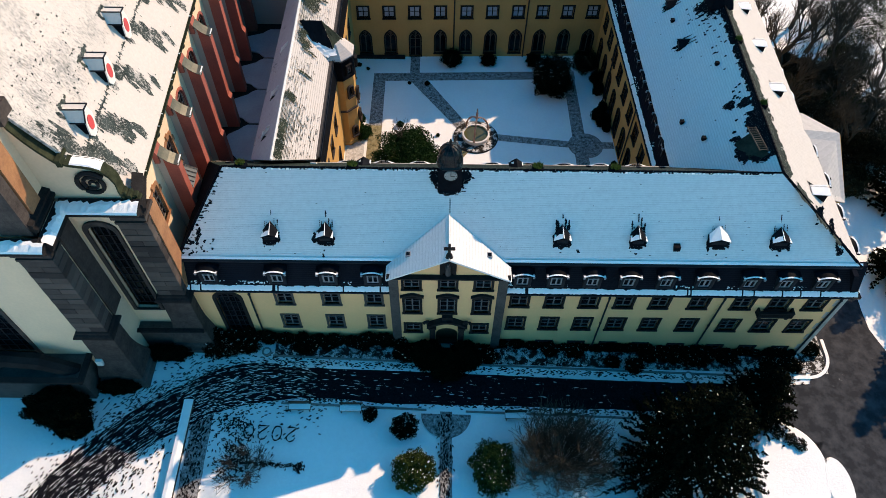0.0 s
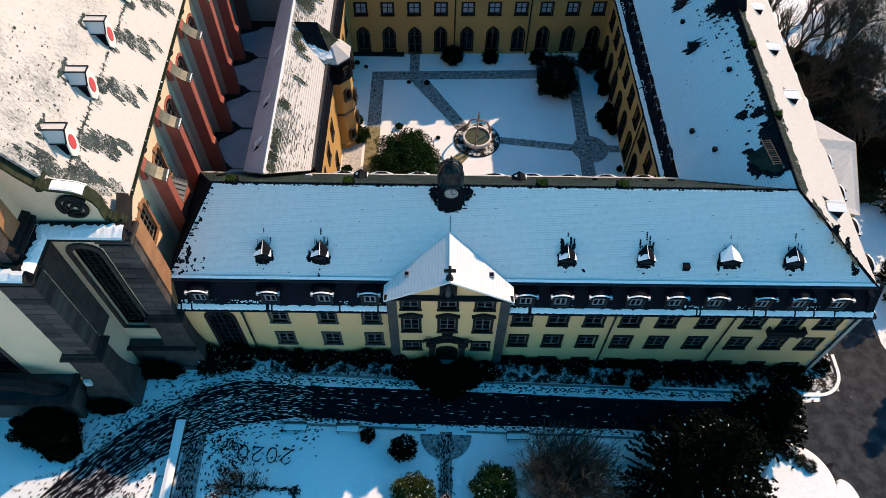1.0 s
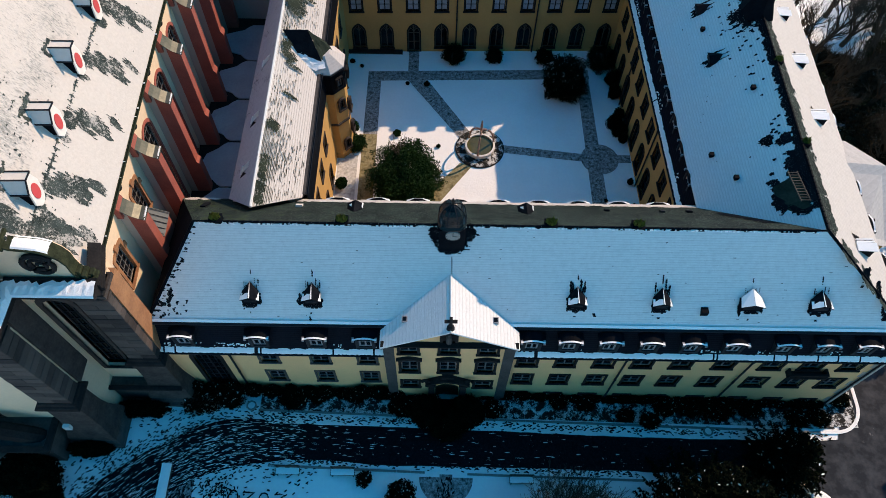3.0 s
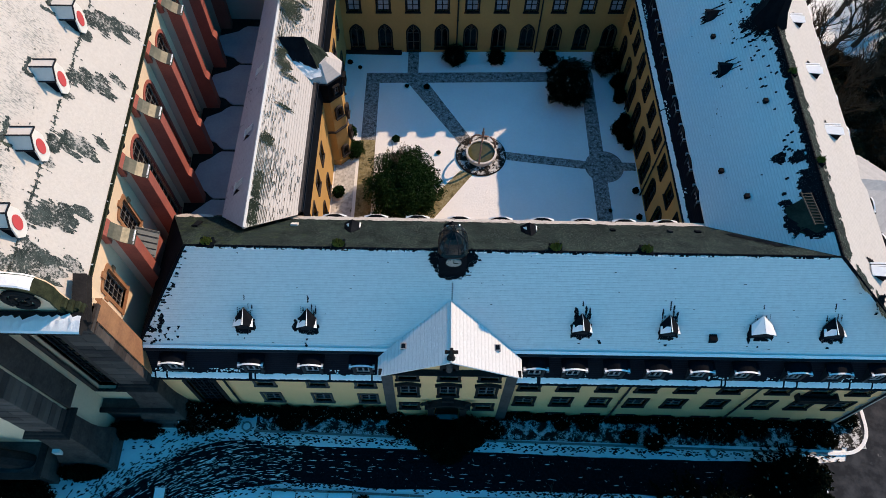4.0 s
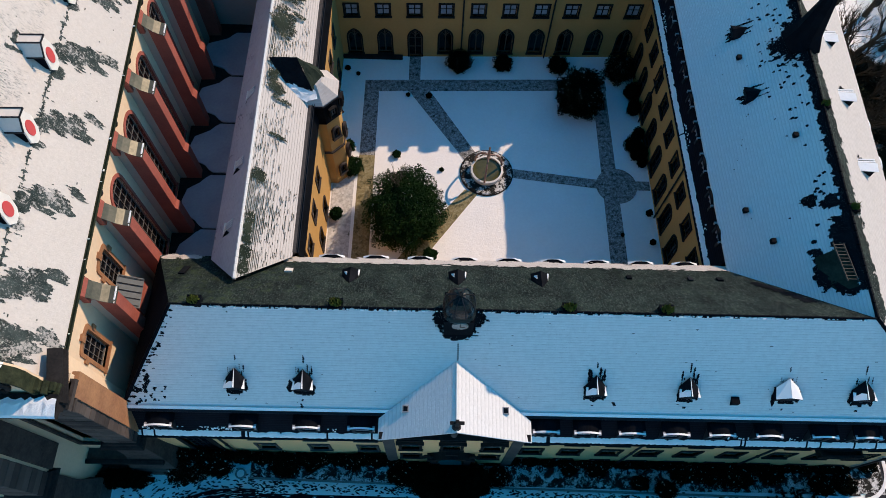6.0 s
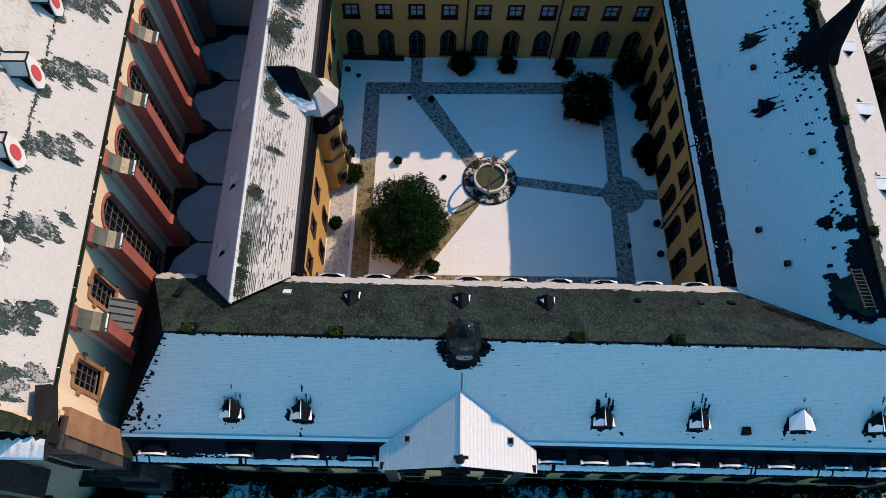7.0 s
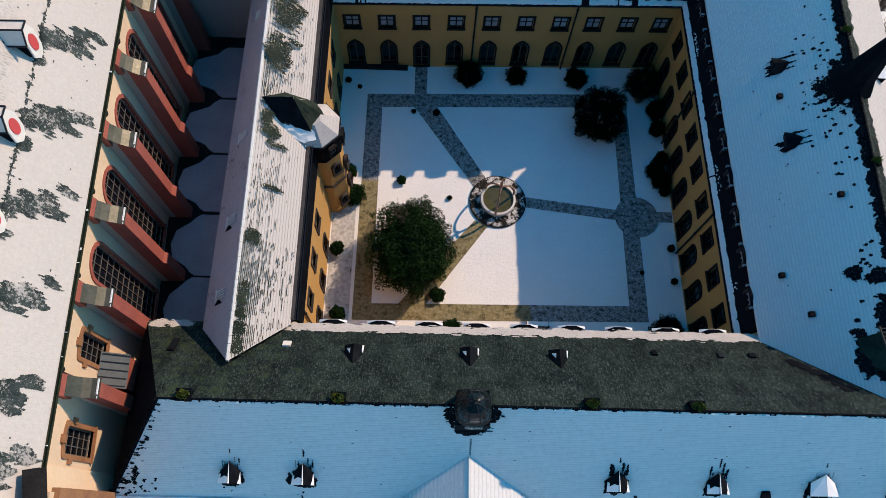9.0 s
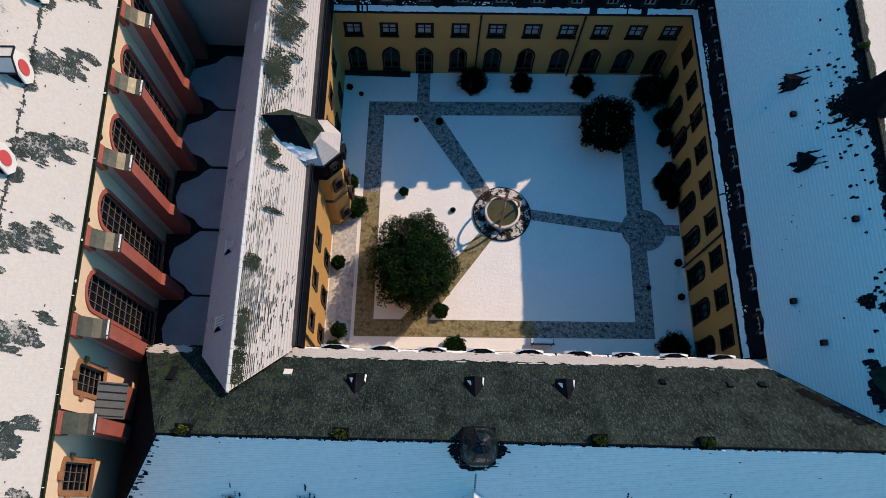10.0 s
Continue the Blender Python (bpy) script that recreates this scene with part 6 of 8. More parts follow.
# west front: recessed side bay, projecting middle
wall("wall", (-22.5, 26.8), (-17.75, 26.8), -1, 17.4, [(1.45, 5.9, 1.75, 10.0, "round")], "cream", church, 1.2)
window(church, wall_frame((-22.5, 26.8), (-17.75, 26.8)) @ pose(0, 0.35, 0), 1.45, 5.9, 1.75, 10.0, "round", 0.2, "grey_stone", bars=(4, 11), sash="lead")
bm = ring([(x * 1.28, z * 1.04 if z > 0 else -0.1) for x, z in arch_pts(1.75, 10.0, "round")], arch_pts(1.75, 10.0, "round"), -0.14, 0.06)
part("window_surround", bm, "brown_stone", church, m=wall_frame((-22.5, 26.8), (-17.75, 26.8)) @ pose(1.45, 0, 5.9))
wall("wall", (-17.75, 26.8), (-18.6, 29.2), -1, 17.4, [], "cream", church, 0.6)
wall("wall", (-22.4, 23.6), (-22.4, 26.9), -1, 17.8, [], "cream", church, 0.6)
wall("wall", (-38, 23.6), (-22.4, 23.6), -1, 17.8, [(8.0, 4.8, 2.6, 8.6, "round")], "cream", church, 1.2)
window(church, wall_frame((-38, 23.6), (-22.4, 23.6)), 8.0, 4.8, 2.6, 8.6, "round", 0.3, "brown_stone", bars=(4, 11), sash="lead")


def loft(x0, y0, x1, y1, prof):
    """A rectangle swept down through levels (height, projection) to a moulded foot."""
    bm = bmesh.new()
    rings = [[bm.verts.new(p) for p in ((x0 - e, y0 - e, z), (x1 + e, y0 - e, z), (x1 + e, y1 + e, z), (x0 - e, y1 + e, z))] for z, e in prof]
    for a, b in zip(rings, rings[1:]):
        for i in range(4):
            bm.faces.new((a[i], a[(i + 1) % 4], b[(i + 1) % 4], b[i]))
    bm.faces.new(rings[0])
    bm.faces.new(rings[-1][::-1])
    return bm


BLOCKS = {}


def block_mesh(w, d, h):
    """A sandstone block with slightly broken edges, its near lower corner at the origin."""
    key = (round(w, 3), round(d, 3), round(h, 3))
    if key not in BLOCKS:
        bm = boxed(0, 0, 0, w, d, h)
        bmesh.ops.bevel(bm, geom=bm.edges[:], offset=0.025, segments=1, affect="EDGES")
        BLOCKS[key] = mesh_of("stone_block", bm)
        BLOCKS[key].materials.append(M["sandstone_block"])
    return BLOCKS[key]


def pilaster(x0, y0, x1, y1, z0, z1, base=8.1, mat_="brown_stone"):
    ob = part("pilaster", boxed(x0 + 0.04, y0 + 0.04, base, x1 - 0.04, y1, z1), "dark_stone", church, "brown sandstone pilaster")
    k = int((z1 - 0.8 - base - 0.3) / 0.58)
    step = (z1 - 0.8 - base - 0.3) / k
    half = (x1 - x0) / 2 - 0.012
    whole = block_mesh(x1 - x0 - 0.02, y1 - y0, step - 0.025)
    part_ = block_mesh(half, y1 - y0, step - 0.025)
    for i in range(k):
        z = base + 0.3 + i * step
        for me, x in ((whole, x0 + 0.01),) if i % 2 else ((part_, x0 + 0.01), (part_, x0 + 0.03 + half)):
            link("stone_block", me, None, ob, pose(x, y0 + 0.012 * math.sin(i * 2.7 + x), z))
    part("base_moulding", loft(x0, y0, x1, y1, [(base + 0.32, 0.02), (base + 0.26, 0.1), (base + 0.1, 0.14), (base + 0.02, 0.26), (base - 0.12, 0.34), (base - 0.26, 0.34), (base - 0.4, 0.24), (base - 0.5, 0.1)]), "dark_stone", ob)
    part("pedestal", loft(x0, y0, x1, y1, [(base - 0.45, 0.06), (base - 1.2, 0.07), (5.2, 0.1), (4.3, 0.18), (3.5, 0.34), (2.9, 0.5), (2.5, 0.56), (2.2, 0.5)]), "brown_stone", ob, "swelling sandstone pedestal")
    part("foot_moulding", loft(x0, y0, x1, y1, [(2.25, 0.5), (2.1, 0.62), (1.85, 0.66), (1.7, 0.58), (1.5, 0.74), (0.9, 0.8), (z0, 0.84)]), "grey_stone", ob)
    bm = bmesh.new()
    for a, b, e in ((z1 - 0.8, z1 - 0.6, 0.06), (z1 - 0.3, z1, 0.14)):
        box(bm, x0 - e, y0 - e, a, x1 + e, y1 + e, b)
    part("capital", bm, mat_, ob)


pilaster(-19.5, 26.35, -17.6, 27.6, -1, 17.35)
part("pilaster", boxed(-17.9, 26.95, 8.2, -17.52, 28.2, 17.0), "orange_stone", church, "warm orange sandstone pilaster side")
pilaster(-24.35, 23.3, -22.25, 24.6, -1, 17.6)
part("pilaster", boxed(-22.6, 24.8, 8.2, -22.2, 26.3, 17.4), "brown_stone", church)
pilaster(-33.6, 23.3, -31.4, 24.6, -1, 17.6)


def entablature(p0, p1, z, out=0.75, snow=True):
    bm = bmesh.new()
    extrude_profile(bm, [(-0.3, -0.9), (0.12, -0.9), (0.16, -0.55), (0.34, -0.5), (0.4, -0.25), (out, -0.18), (out + 0.04, 0.05), (-0.3, 0.32)], (*p0, z), (*p1, z))
    part("entablature", bm, "dark_stone", church, "dark moulded stone entablature")
    if not snow:
        return
    d = Vector((p1[0] - p0[0], p1[1] - p0[1], 0)).normalized()
    s = Vector((d.y, -d.x, 0))
    L = (Vector(p1) - Vector(p0)).length
    verts, faces = [], []
    k = int(L / 0.2)
    for i in range(k + 1):
        q = Vector((*p0, z)) + d * (L * i / k)
        jag = 0.3 * noise.noise(Vector((i * 0.7, z, p0[0]))) + 0.2 * noise.noise(Vector((i * 2.1, z, 1)))
        for o, h in ((out + 0.02, 0.06), (out * 0.9, 0.16), (0.2 + jag, 0.34), (-0.05 + jag, 0.36)):
            c = q + s * o
            verts.append((c.x, c.y, z + h))
        if i:
            for j in range(3):
                a = (i - 1) * 4 + j
                faces.append((a, a + 4, a + 5, a + 1))
    tagged(raw("snow_strip", verts, faces, "snow", church), kind="stuff")


entablature((-22.3, 26.35), (-17.45, 26.35), 18.3)
entablature((-17.6, 26.3), (-18.25, 28.9), 18.3, 0.25, False)
entablature((-22.15, 23.3), (-22.15, 26.4), 18.3, 0.5)
entablature((-38, 23.3), (-22.0, 23.3), 18.3, 0.6)
# volute gable over the side bay
VG = [(-18.3, 18.2), (-18.45, 18.7), (-18.5, 19.3), (-18.46, 19.95), (-18.62, 20.5), (-18.95, 20.95), (-19.4, 21.2), (-19.9, 21.3), (-20.55, 21.4), (-21.2, 21.7), (-21.75, 22.5), (-22.2, 23.3), (-22.6, 24.2), (-22.75, 25.2)]
bm = bmesh.new()
poly = VG + [(-24.6, 25.2), (-24.6, 18.2)]
a = [bm.verts.new((x, 26.75, z)) for x, z in poly]
b = [bm.verts.new((x, 27.45, z)) for x, z in poly]
bm.faces.new(a)
bm.faces.new(b[::-1])
for i in range(len(poly)):
    j = (i + 1) % len(poly)
    bm.faces.new((a[i], b[i], b[j], a[j]))
part("volute_gable", bm, "cream", church, "cream volute gable with spiral")
bm = bmesh.new()
r = [[bm.verts.new((x + o * 0.6, y, z + o)) for x, z in VG[1:]] for y, o in ((26.55, 0.02), (26.55, 0.16), (27.3, 0.18), (27.3, 0.02))]
for i in range(len(VG) - 2):
    for q in range(4):
        bm.faces.new((r[q][i], r[q][i + 1], r[(q + 1) % 4][i + 1], r[(q + 1) % 4][i]))
part("gable_coping", bm, "mossy_slate", church, "mossy stone gable coping")
bm = bmesh.new()
r = [[bm.verts.new((x + 0.12, y, z + o)) for x, z in VG[5:9]] for y, o in ((26.6, 0.17), (26.68, 0.22), (27.1, 0.24), (27.4, 0.12))]
for i in range(3):
    for q in range(3):
        bm.faces.new((r[q][i], r[q][i + 1], r[q + 1][i + 1], r[q + 1][i]))
part("snow_strip", bm, "snow", church)
bm = bmesh.new()
spi = [(-19.75 + (0.95 - 0.85 * i / 60) * math.cos(i * 0.26 + 0.6), 26.62, 19.95 + (0.95 - 0.85 * i / 60) * math.sin(i * 0.26 + 0.6)) for i in range(61)]
tube(bm, spi, [0.16 - 0.08 * i / 60 for i in range(61)], 6)
part("volute_spiral", bm, "dark_stone", church, "dark carved stone spiral")
part("gable_block", boxed(-23.2, 26.4, 24.6, -22.45, 27.7, 25.6), "brown_stone", church)
part("gable_block", boxed(-21.05, 26.45, 21.5, -20.75, 27.5, 22.0), "mossy_slate", church)
bm = bmesh.new()
for q in range(7):
    box(bm, -18.5 + 0.13 * q, 26.6 + 0.1 * (q % 3), 18.5 - 0.05 * q, -18.3 + 0.13 * q, 27.2, 19.1 - 0.09 * q + 0.12 * (q % 2))
part("moss_clump", bm, "mossy_slate", church)
# upper storey of the middle part
wall("wall", (-38, 24.0), (-22.9, 24.0), 18.2, 27.5, [], "cream", church, 0.8)
wall("wall", (-22.9, 24.0), (-22.9, 27.4), 18.2, 27.5, [], "cream", church, 0.8)
part("pilaster", boxed(-24.6, 23.8, 18.6, -22.8, 24.6, 26.0), "brown_stone", church)
part("pilaster", boxed(-23.0, 24.7, 18.6, -22.72, 25.9, 25.6), "orange_stone", church)
entablature((-22.75, 23.9), (-22.75, 27.3), 19.3, 0.2, False)
# portal mass at the foot
part("portal_mass", boxed(-37, 21.6, -1, -25.2, 23.7, 4.6), "grey_stone", church)
bm = bmesh.new()
extrude_profile(bm, [(0, -0.35), (0.2, -0.25), (0.36, 0.0), (0.36, 0.15), (0, 0.3)], (-37, 21.6, 4.5), (-25.0, 21.6, 4.5))
extrude_profile(bm, [(0, -0.35), (0.2, -0.25), (0.36, 0.0), (0.36, 0.15), (0, 0.3)], (-25.2, 21.3, 4.5), (-25.2, 23.7, 4.5))
part("portal_cornice", bm, "dark_stone", church)
bm = bmesh.new()
tube(bm, [(-34.8, 22.4, 4.2), (-32.5, 22.4, 5.6), (-30.2, 22.4, 6.0), (-27.8, 22.4, 5.6), (-25.6, 22.4, 4.2)], [0.55, 0.6, 0.6, 0.6, 0.55], 8)
part("portal_hood", bm, "dark_stone", church)
part("plinth", boxed(-25.6, 22.95, -1, -22.0, 24.8, 1.6), "dark_stone", church)
part("plinth", boxed(-22.4, 26.1, -1, -17.45, 27.0, 3.9), "grey_stone", church)
part("plinth", boxed(-22.4, 25.7, -1, -17.4, 27.0, 1.4), "grey_stone", church)
bm = bmesh.new()
extrude_profile(bm, [(0, -0.2), (0.2, -0.14), (0.3, 0.0), (0.26, 0.12), (0, 0.2)], (-22.4, 26.1, 3.9), (-17.4, 26.1, 3.9))
part("plinth_moulding", bm, "dark_stone", church)
part("sill_block", boxed(-24.45, 22.9, 4.1, -24.0, 23.3, 4.7), "paper_white", church)
part("sill_block", boxed(-24.7, 22.9, 1.9, -24.2, 23.3, 2.4), "paper_white", church)
wall("wall", (-38, 62), (-38, 23.6), -1, 24, [], "cream", church, 0.8)
lean = part("lean_to", slabbed([(-18.95, 33.5, 12.5), (-17.6, 33.5, 11.85), (-17.7, 35.4, 11.85), (-19.05, 35.4, 12.5)], 0.15), "lead_sheet", church, "ribbed grey metal lean-to roof")
bm = bmesh.new()
for i in range(5):
    y = 33.62 + 0.42 * i
    tube(bm, [(-18.95, y, 12.52), (-17.66, y, 11.9)], [0.025, 0.025], 4)
part("standing_seam", bm, "lead", lean)
part("wall", boxed(-18.9, 33.6, 8.0, -17.8, 35.3, 11.75), "red_stone", church)
tr = house("transept", "tall shaded church transept closing the narrow yard", "church", (-16, 66, 0))
part("wall", boxed(-20.4, 62.0, 0, -12.6, 74, 17.0), "grey_plaster", tr)
part("roof", slabbed([(-20.6, 61.7, 17.0), (-12.4, 61.7, 17.0), (-12.4, 68, 23), (-20.6, 68, 23)]), "roof_snow", tr)
part("roof", slabbed([(-20.6, 68, 23), (-12.4, 68, 23), (-12.4, 74.3, 17), (-20.6, 74.3, 17)]), "roof_snow", tr)
# flat roof between church and wing, with rounded snow fields
gar = house("cloister_roof", "flat dark cloister roof with rounded fields of snow", "roof", (-16.5, 50, 5))
part("deck", boxed(-19.6, 38.5, 4.6, -14.0, 64, 5.3), "dark_stone", gar)
for i, y in enumerate((39.9, 44.55, 49.3, 54.0, 58.7)):
    verts = []
    xw = -18.75 - 0.052 * (y - 28)
    prof = [(-14.3, y - 2.25), (-17.2, y - 2.25), (-17.55, y - 2.0), (-17.9, y - 1.6), (xw + 0.75, y - 1.0), (xw + 0.5, y), (xw + 0.75, y + 1.0), (-18.0, y + 1.6), (-17.65, y + 2.0), (-17.3, y + 2.25), (-14.3, y + 2.25)]
    if i == 0:
        prof = [(x, max(q, 38.9)) for x, q in prof]
    # snow coloured dark for the shade between church and wing
    part("snow_field", slabbed([(x, q, 5.42) for x, q in prof[::-1]], 0.12), "snow_shaded", gar)
    part("roof_hatch", boxed(-15.75, y - 1.6, 5.4, -15.1, y - 0.7, 5.9), "slate", gar)

# ---- court: paths and fountain ----
def court_poly(name, pts, material, z, label, category="path", rim="gravel_dark"):
    """A flat path with a darker bare rim along its edges."""
    bm = bmesh.new()
    f = bm.faces.new([bm.verts.new((x, y, z)) for x, y in pts])
    bmesh.ops.inset_individual(bm, faces=[f], thickness=0.15)
    me = bpy.data.meshes.new(name)
    bm.to_mesh(me)
    bm.free()
    me.materials.append(M[material])
    me.materials.append(M[rim])
    for q in me.polygons:
        q.material_index = 0 if len(q.vertices) == len(pts) and min(abs(v) for v in (q.area - max(w.area for w in me.polygons),)) < 1e-6 else 1
    return tagged(link(name, me, None), label, category, kind="structure")


LBL = "gravel courtyard path with thin snow"
court_poly("path", [(-6.9, 59.45), (15.2, 60.2), (15.15, 61.5), (-6.9, 60.75)], "snow_path", 0.010, LBL)
# split at the sun's edge: golden gravel as lit, darker snow-speckled path as shaded
court_poly("path", [(-6.95, 41.0), (-5.55, 41.0), (-5.58, 52.6), (-6.92, 52.6)], "gravel", 0.014, LBL)
court_poly("path", [(-6.92, 52.55), (-5.58, 52.55), (-5.6, 59.6), (-6.9, 59.6)], "snow_path", 0.015, LBL)
court_poly("path", [(-6.9, 40.95), (6.6, 41.19), (6.4, 42.46), (-6.9, 42.25)], "gravel", 0.018, LBL)
court_poly("path", [(6.55, 41.19), (15.4, 41.35), (15.35, 42.6), (6.35, 42.46)], "snow_path", 0.019, LBL)
court_poly("path", [(14.0, 42.0), (15.4, 42.0), (15.1, 60.4), (13.9, 60.4)], "snow_path", 0.022, LBL)
court_poly("path", [(-2.95, 60.4), (-1.9, 60.4), (-1.9, 63.7), (-2.95, 63.7)], "snow_path", 0.026, LBL)
court_poly("path", [(-2.9, 59.6), (-1.0, 59.7), (3.4, 52.6), (2.2, 52.2)], "snow_path", 0.030, LBL)
court_poly("path", [(6.0, 51.5), (14.2, 50.5), (14.2, 49.6), (6.0, 50.6)], "snow_path", 0.034, LBL)
court_poly("path", [(-3.7, 42.1), (-1.6, 42.1), (3.3, 48.9), (2.2, 49.3)], "gravel", 0.038, LBL)
court_poly("path", [(15.15 + 1.75 * math.cos(t), 50.0 + 1.75 * math.sin(t)) for t in np.linspace(0, 2 * math.pi, 28)[:-1]], "snow_path", 0.042, LBL)
court_poly("path", [(16.6, 49.6), (18.0, 49.6), (18.0, 50.5), (16.6, 50.5)], "snow_path", 0.046, LBL)
court_poly("path", [(-9.0, 40.4), (-7.2, 40.4), (-7.2, 50.0), (-9.0, 50.0)], "bed_snow", 0.012, "snowy flower bed along the wall", "bed", "bed_snow")

ft = thing("fountain", "round stone fountain with planted ring and crossed sandstone arches", "fountain", m=pose(4.05, 51.0, 0))


def lathe(prof, k=40):
    bm = bmesh.new()
    rings = [[bm.verts.new((r * math.cos(2 * math.pi * i / k), r * math.sin(2 * math.pi * i / k), z)) for i in range(k)] for r, z in prof]
    for a, b in zip(rings, rings[1:]):
        for i in range(k):
            bm.faces.new((a[i], a[(i + 1) % k], b[(i + 1) % k], b[i]))
    return bm


part("planting_ring", lathe([(2.2, 0), (2.2, 0.12), (2.1, 0.16), (1.3, 0.2)]), "bed", ft, "planted ring with snow patches")
part("kerb_ring", lathe([(2.28, 0), (2.28, 0.1), (2.2, 0.1), (2.2, 0)]), "dark_stone", ft)
part("basin", lathe([(1.38, 0.1), (1.38, 0.6), (1.22, 0.62), (1.22, 0.3), (0.0001, 0.3)]), "bright_paint", ft, "pale stone basin rim")
part("water", lathe([(1.22, 0.45), (0.0001, 0.45)]), "water", ft, "greenish still water")
for t in (20, 140, 260):
    bm = bmesh.new()
    c, s = math.cos(radians(t)), math.sin(radians(t))
    pts = [(1.32 * math.cos(q) * c, 1.32 * math.cos(q) * s, 0.6 + 2.1 * math.sin(q)) for q in np.linspace(0, math.pi / 2, 9)]
    tube(bm, pts, [0.085] * 9, 8)
    part("arch", bm, "pink_stone", ft)
bm = bmesh.new()
tube(bm, [(0, 0, 2.6), (0, 0, 2.85), (0, 0, 3.3), (0, 0, 3.6), (0, 0, 3.72), (0, 0, 3.9)], [0.15, 0.1, 0.12, 0.05, 0.08, 0.04], 8)
part("finial", bm, "pink_stone", ft, "small sandstone figure")
bm = bmesh.new()
tube(bm, [(0, 0, 0.3), (0, 0, 0.75)], [0.05, 0.03], 6)
part("jet", bm, "lead", ft)

# ---- plants ----
LEAF = np.random.RandomState(11)


def leaf_blades(p, size, flat=0.0, rnd=LEAF):
    """Small leaf blades at the places p, as vertices and faces."""
    n = len(p)
    d = rnd.normal(size=(n, 3))
    d[:, 2] *= 1 - flat
    d /= np.linalg.norm(d, axis=1)[:, None] + 1e-6
    e = np.cross(d, rnd.normal(size=(n, 3)))
    e /= np.linalg.norm(e, axis=1)[:, None] + 1e-6
    s = size * rnd.uniform(0.6, 1.4, size=(n, 1))
    v = np.stack((p - d * s, p + e * s * 0.45, p + d * s, p - e * s * 0.45), axis=1).reshape(-1, 3)
    return v, np.arange(4 * n).reshape(n, 4)


def blob_places(n, rx, ry, rz, z0, shell, seed, low=0.02):
    """n places in the uneven outer shell of a rounded crown, above a height."""
    got = []
    while sum(len(g) for g in got) < n:
        d = LEAF.normal(size=(n, 3))
        d /= np.linalg.norm(d, axis=1)[:, None]
        n0 = np.array([1 + 0.38 * noise.noise((x * 2.2 + seed, y * 2.2, z * 2.2)) + 0.2 * noise.noise((x * 5, y * 5 + seed, z * 5)) for x, y, z in d.tolist()])
        r = n0 * (shell + (1 - shell) * LEAF.uniform(size=n) ** 0.6)
        p = d * r[:, None] * np.array((rx, ry, rz)) + np.array((0, 0, z0))
        got.append(p[p[:, 2] > low])
    return np.concatenate(got)[:n]


def mesh_raw(name, verts, faces, material):
    me = bpy.data.meshes.new(name)
    v, f = np.asarray(verts, dtype=np.float32), np.asarray(faces, dtype=np.int32)
    me.vertices.add(len(v))
    me.vertices.foreach_set("co", v.ravel())
    me.loops.add(f.size)
    me.loops.foreach_set("vertex_index", f.ravel())
    me.polygons.add(len(f))
    me.polygons.foreach_set("loop_start", np.arange(0, f.size, 4, dtype=np.int32))
    me.update(calc_edges=True)
    me.materials.append(M[material])
    return me


def branch_tree(bm, p, d, length, r, depth, rnd, spread=0.6, kids=3, up=0.1):
    pts, radii = [p], [r]
    q = p.copy()
    for i in range(3):
        d = (d + Vector((rnd.uniform(-1, 1), rnd.uniform(-1, 1), rnd.uniform(-0.4, 0.8))) * 0.18 + Vector((0, 0, up * 0.3))).normalized()
        q = q + d * length / 3
        pts.append(q.copy())
        radii.append(max(0.012, r * (1 - 0.5 * (i + 1) / 3)))
    tube(bm, pts, radii, 5 if depth > 1 else 3)
    if depth == 0:
        return
    for i in range(kids + (depth > 2)):
        t = rnd.uniform(0.35, 1.0) if i else 1.0
        k = min(2, int(t * 3))
        base = pts[k].lerp(pts[k + 1], t * 3 - k)
        nd = (d + Vector((rnd.uniform(-1, 1), rnd.uniform(-1, 1), rnd.uniform(-0.3, 0.7))) * spread).normalized()
        branch_tree(bm, base, nd, length * rnd.uniform(0.55, 0.8), max(0.012, r * 0.5), depth - 1, rnd, spread, kids, up)


def bush(name, x, y, z, rx, ry, rz, leaves, leaf, material, label, category="shrub", snow=0, seed=0.0, group="", snowsize=0.08):
    ob = thing(name, label, category, group, m=pose(x, y, z))
    bm = bmesh.new()
    rnd = random.Random(int(seed * 100) + 3)
    for i in range(5):
        t = rnd.uniform(0, 6.28)
        tube(bm, [(0, 0, -0.1), (0.3 * rx * math.cos(t), 0.3 * ry * math.sin(t), rz * 0.7), (0.7 * rx * math.cos(t), 0.7 * ry * math.sin(t), rz * 1.2)], [0.06, 0.045, 0.015], 5)
    part("stem", bm, "bark", ob)
    v, f = leaf_blades(blob_places(leaves * 2, rx, ry, rz, rz * 0.85, 0.5, seed), leaf * 0.75)
    link("crown", mesh_raw("crown", v, f, material), None, ob)
    if snow:
        v, f = leaf_blades(blob_places(snow, rx, ry, rz, rz * 0.85, 0.9, seed, rz), snowsize, 0.8)
        tagged(link("snow_cap", mesh_raw("snow_cap", v, f, "snow"), None, ob), kind="stuff")
    return ob


# court plants
bush("round_shrub", -2.6, 46.3, 0, 3.0, 3.6, 2.1, 26000, 0.11, "leaf_green", "large dense evergreen shrub with dark green leaves on the court lawn", seed=1.0)
tw2 = thing("bare_tree", "leafless thin-branched tree rising from the shrub", "tree", m=pose(-2.6, 46.9, 0))
bm = bmesh.new()
branch_tree(bm, Vector((0, 0, 0)), Vector((0, 0, 1)), 2.0, 0.1, 4, random.Random(3), 0.8, 3, 0.3)
part("trunk", bm, "twig", tw2)
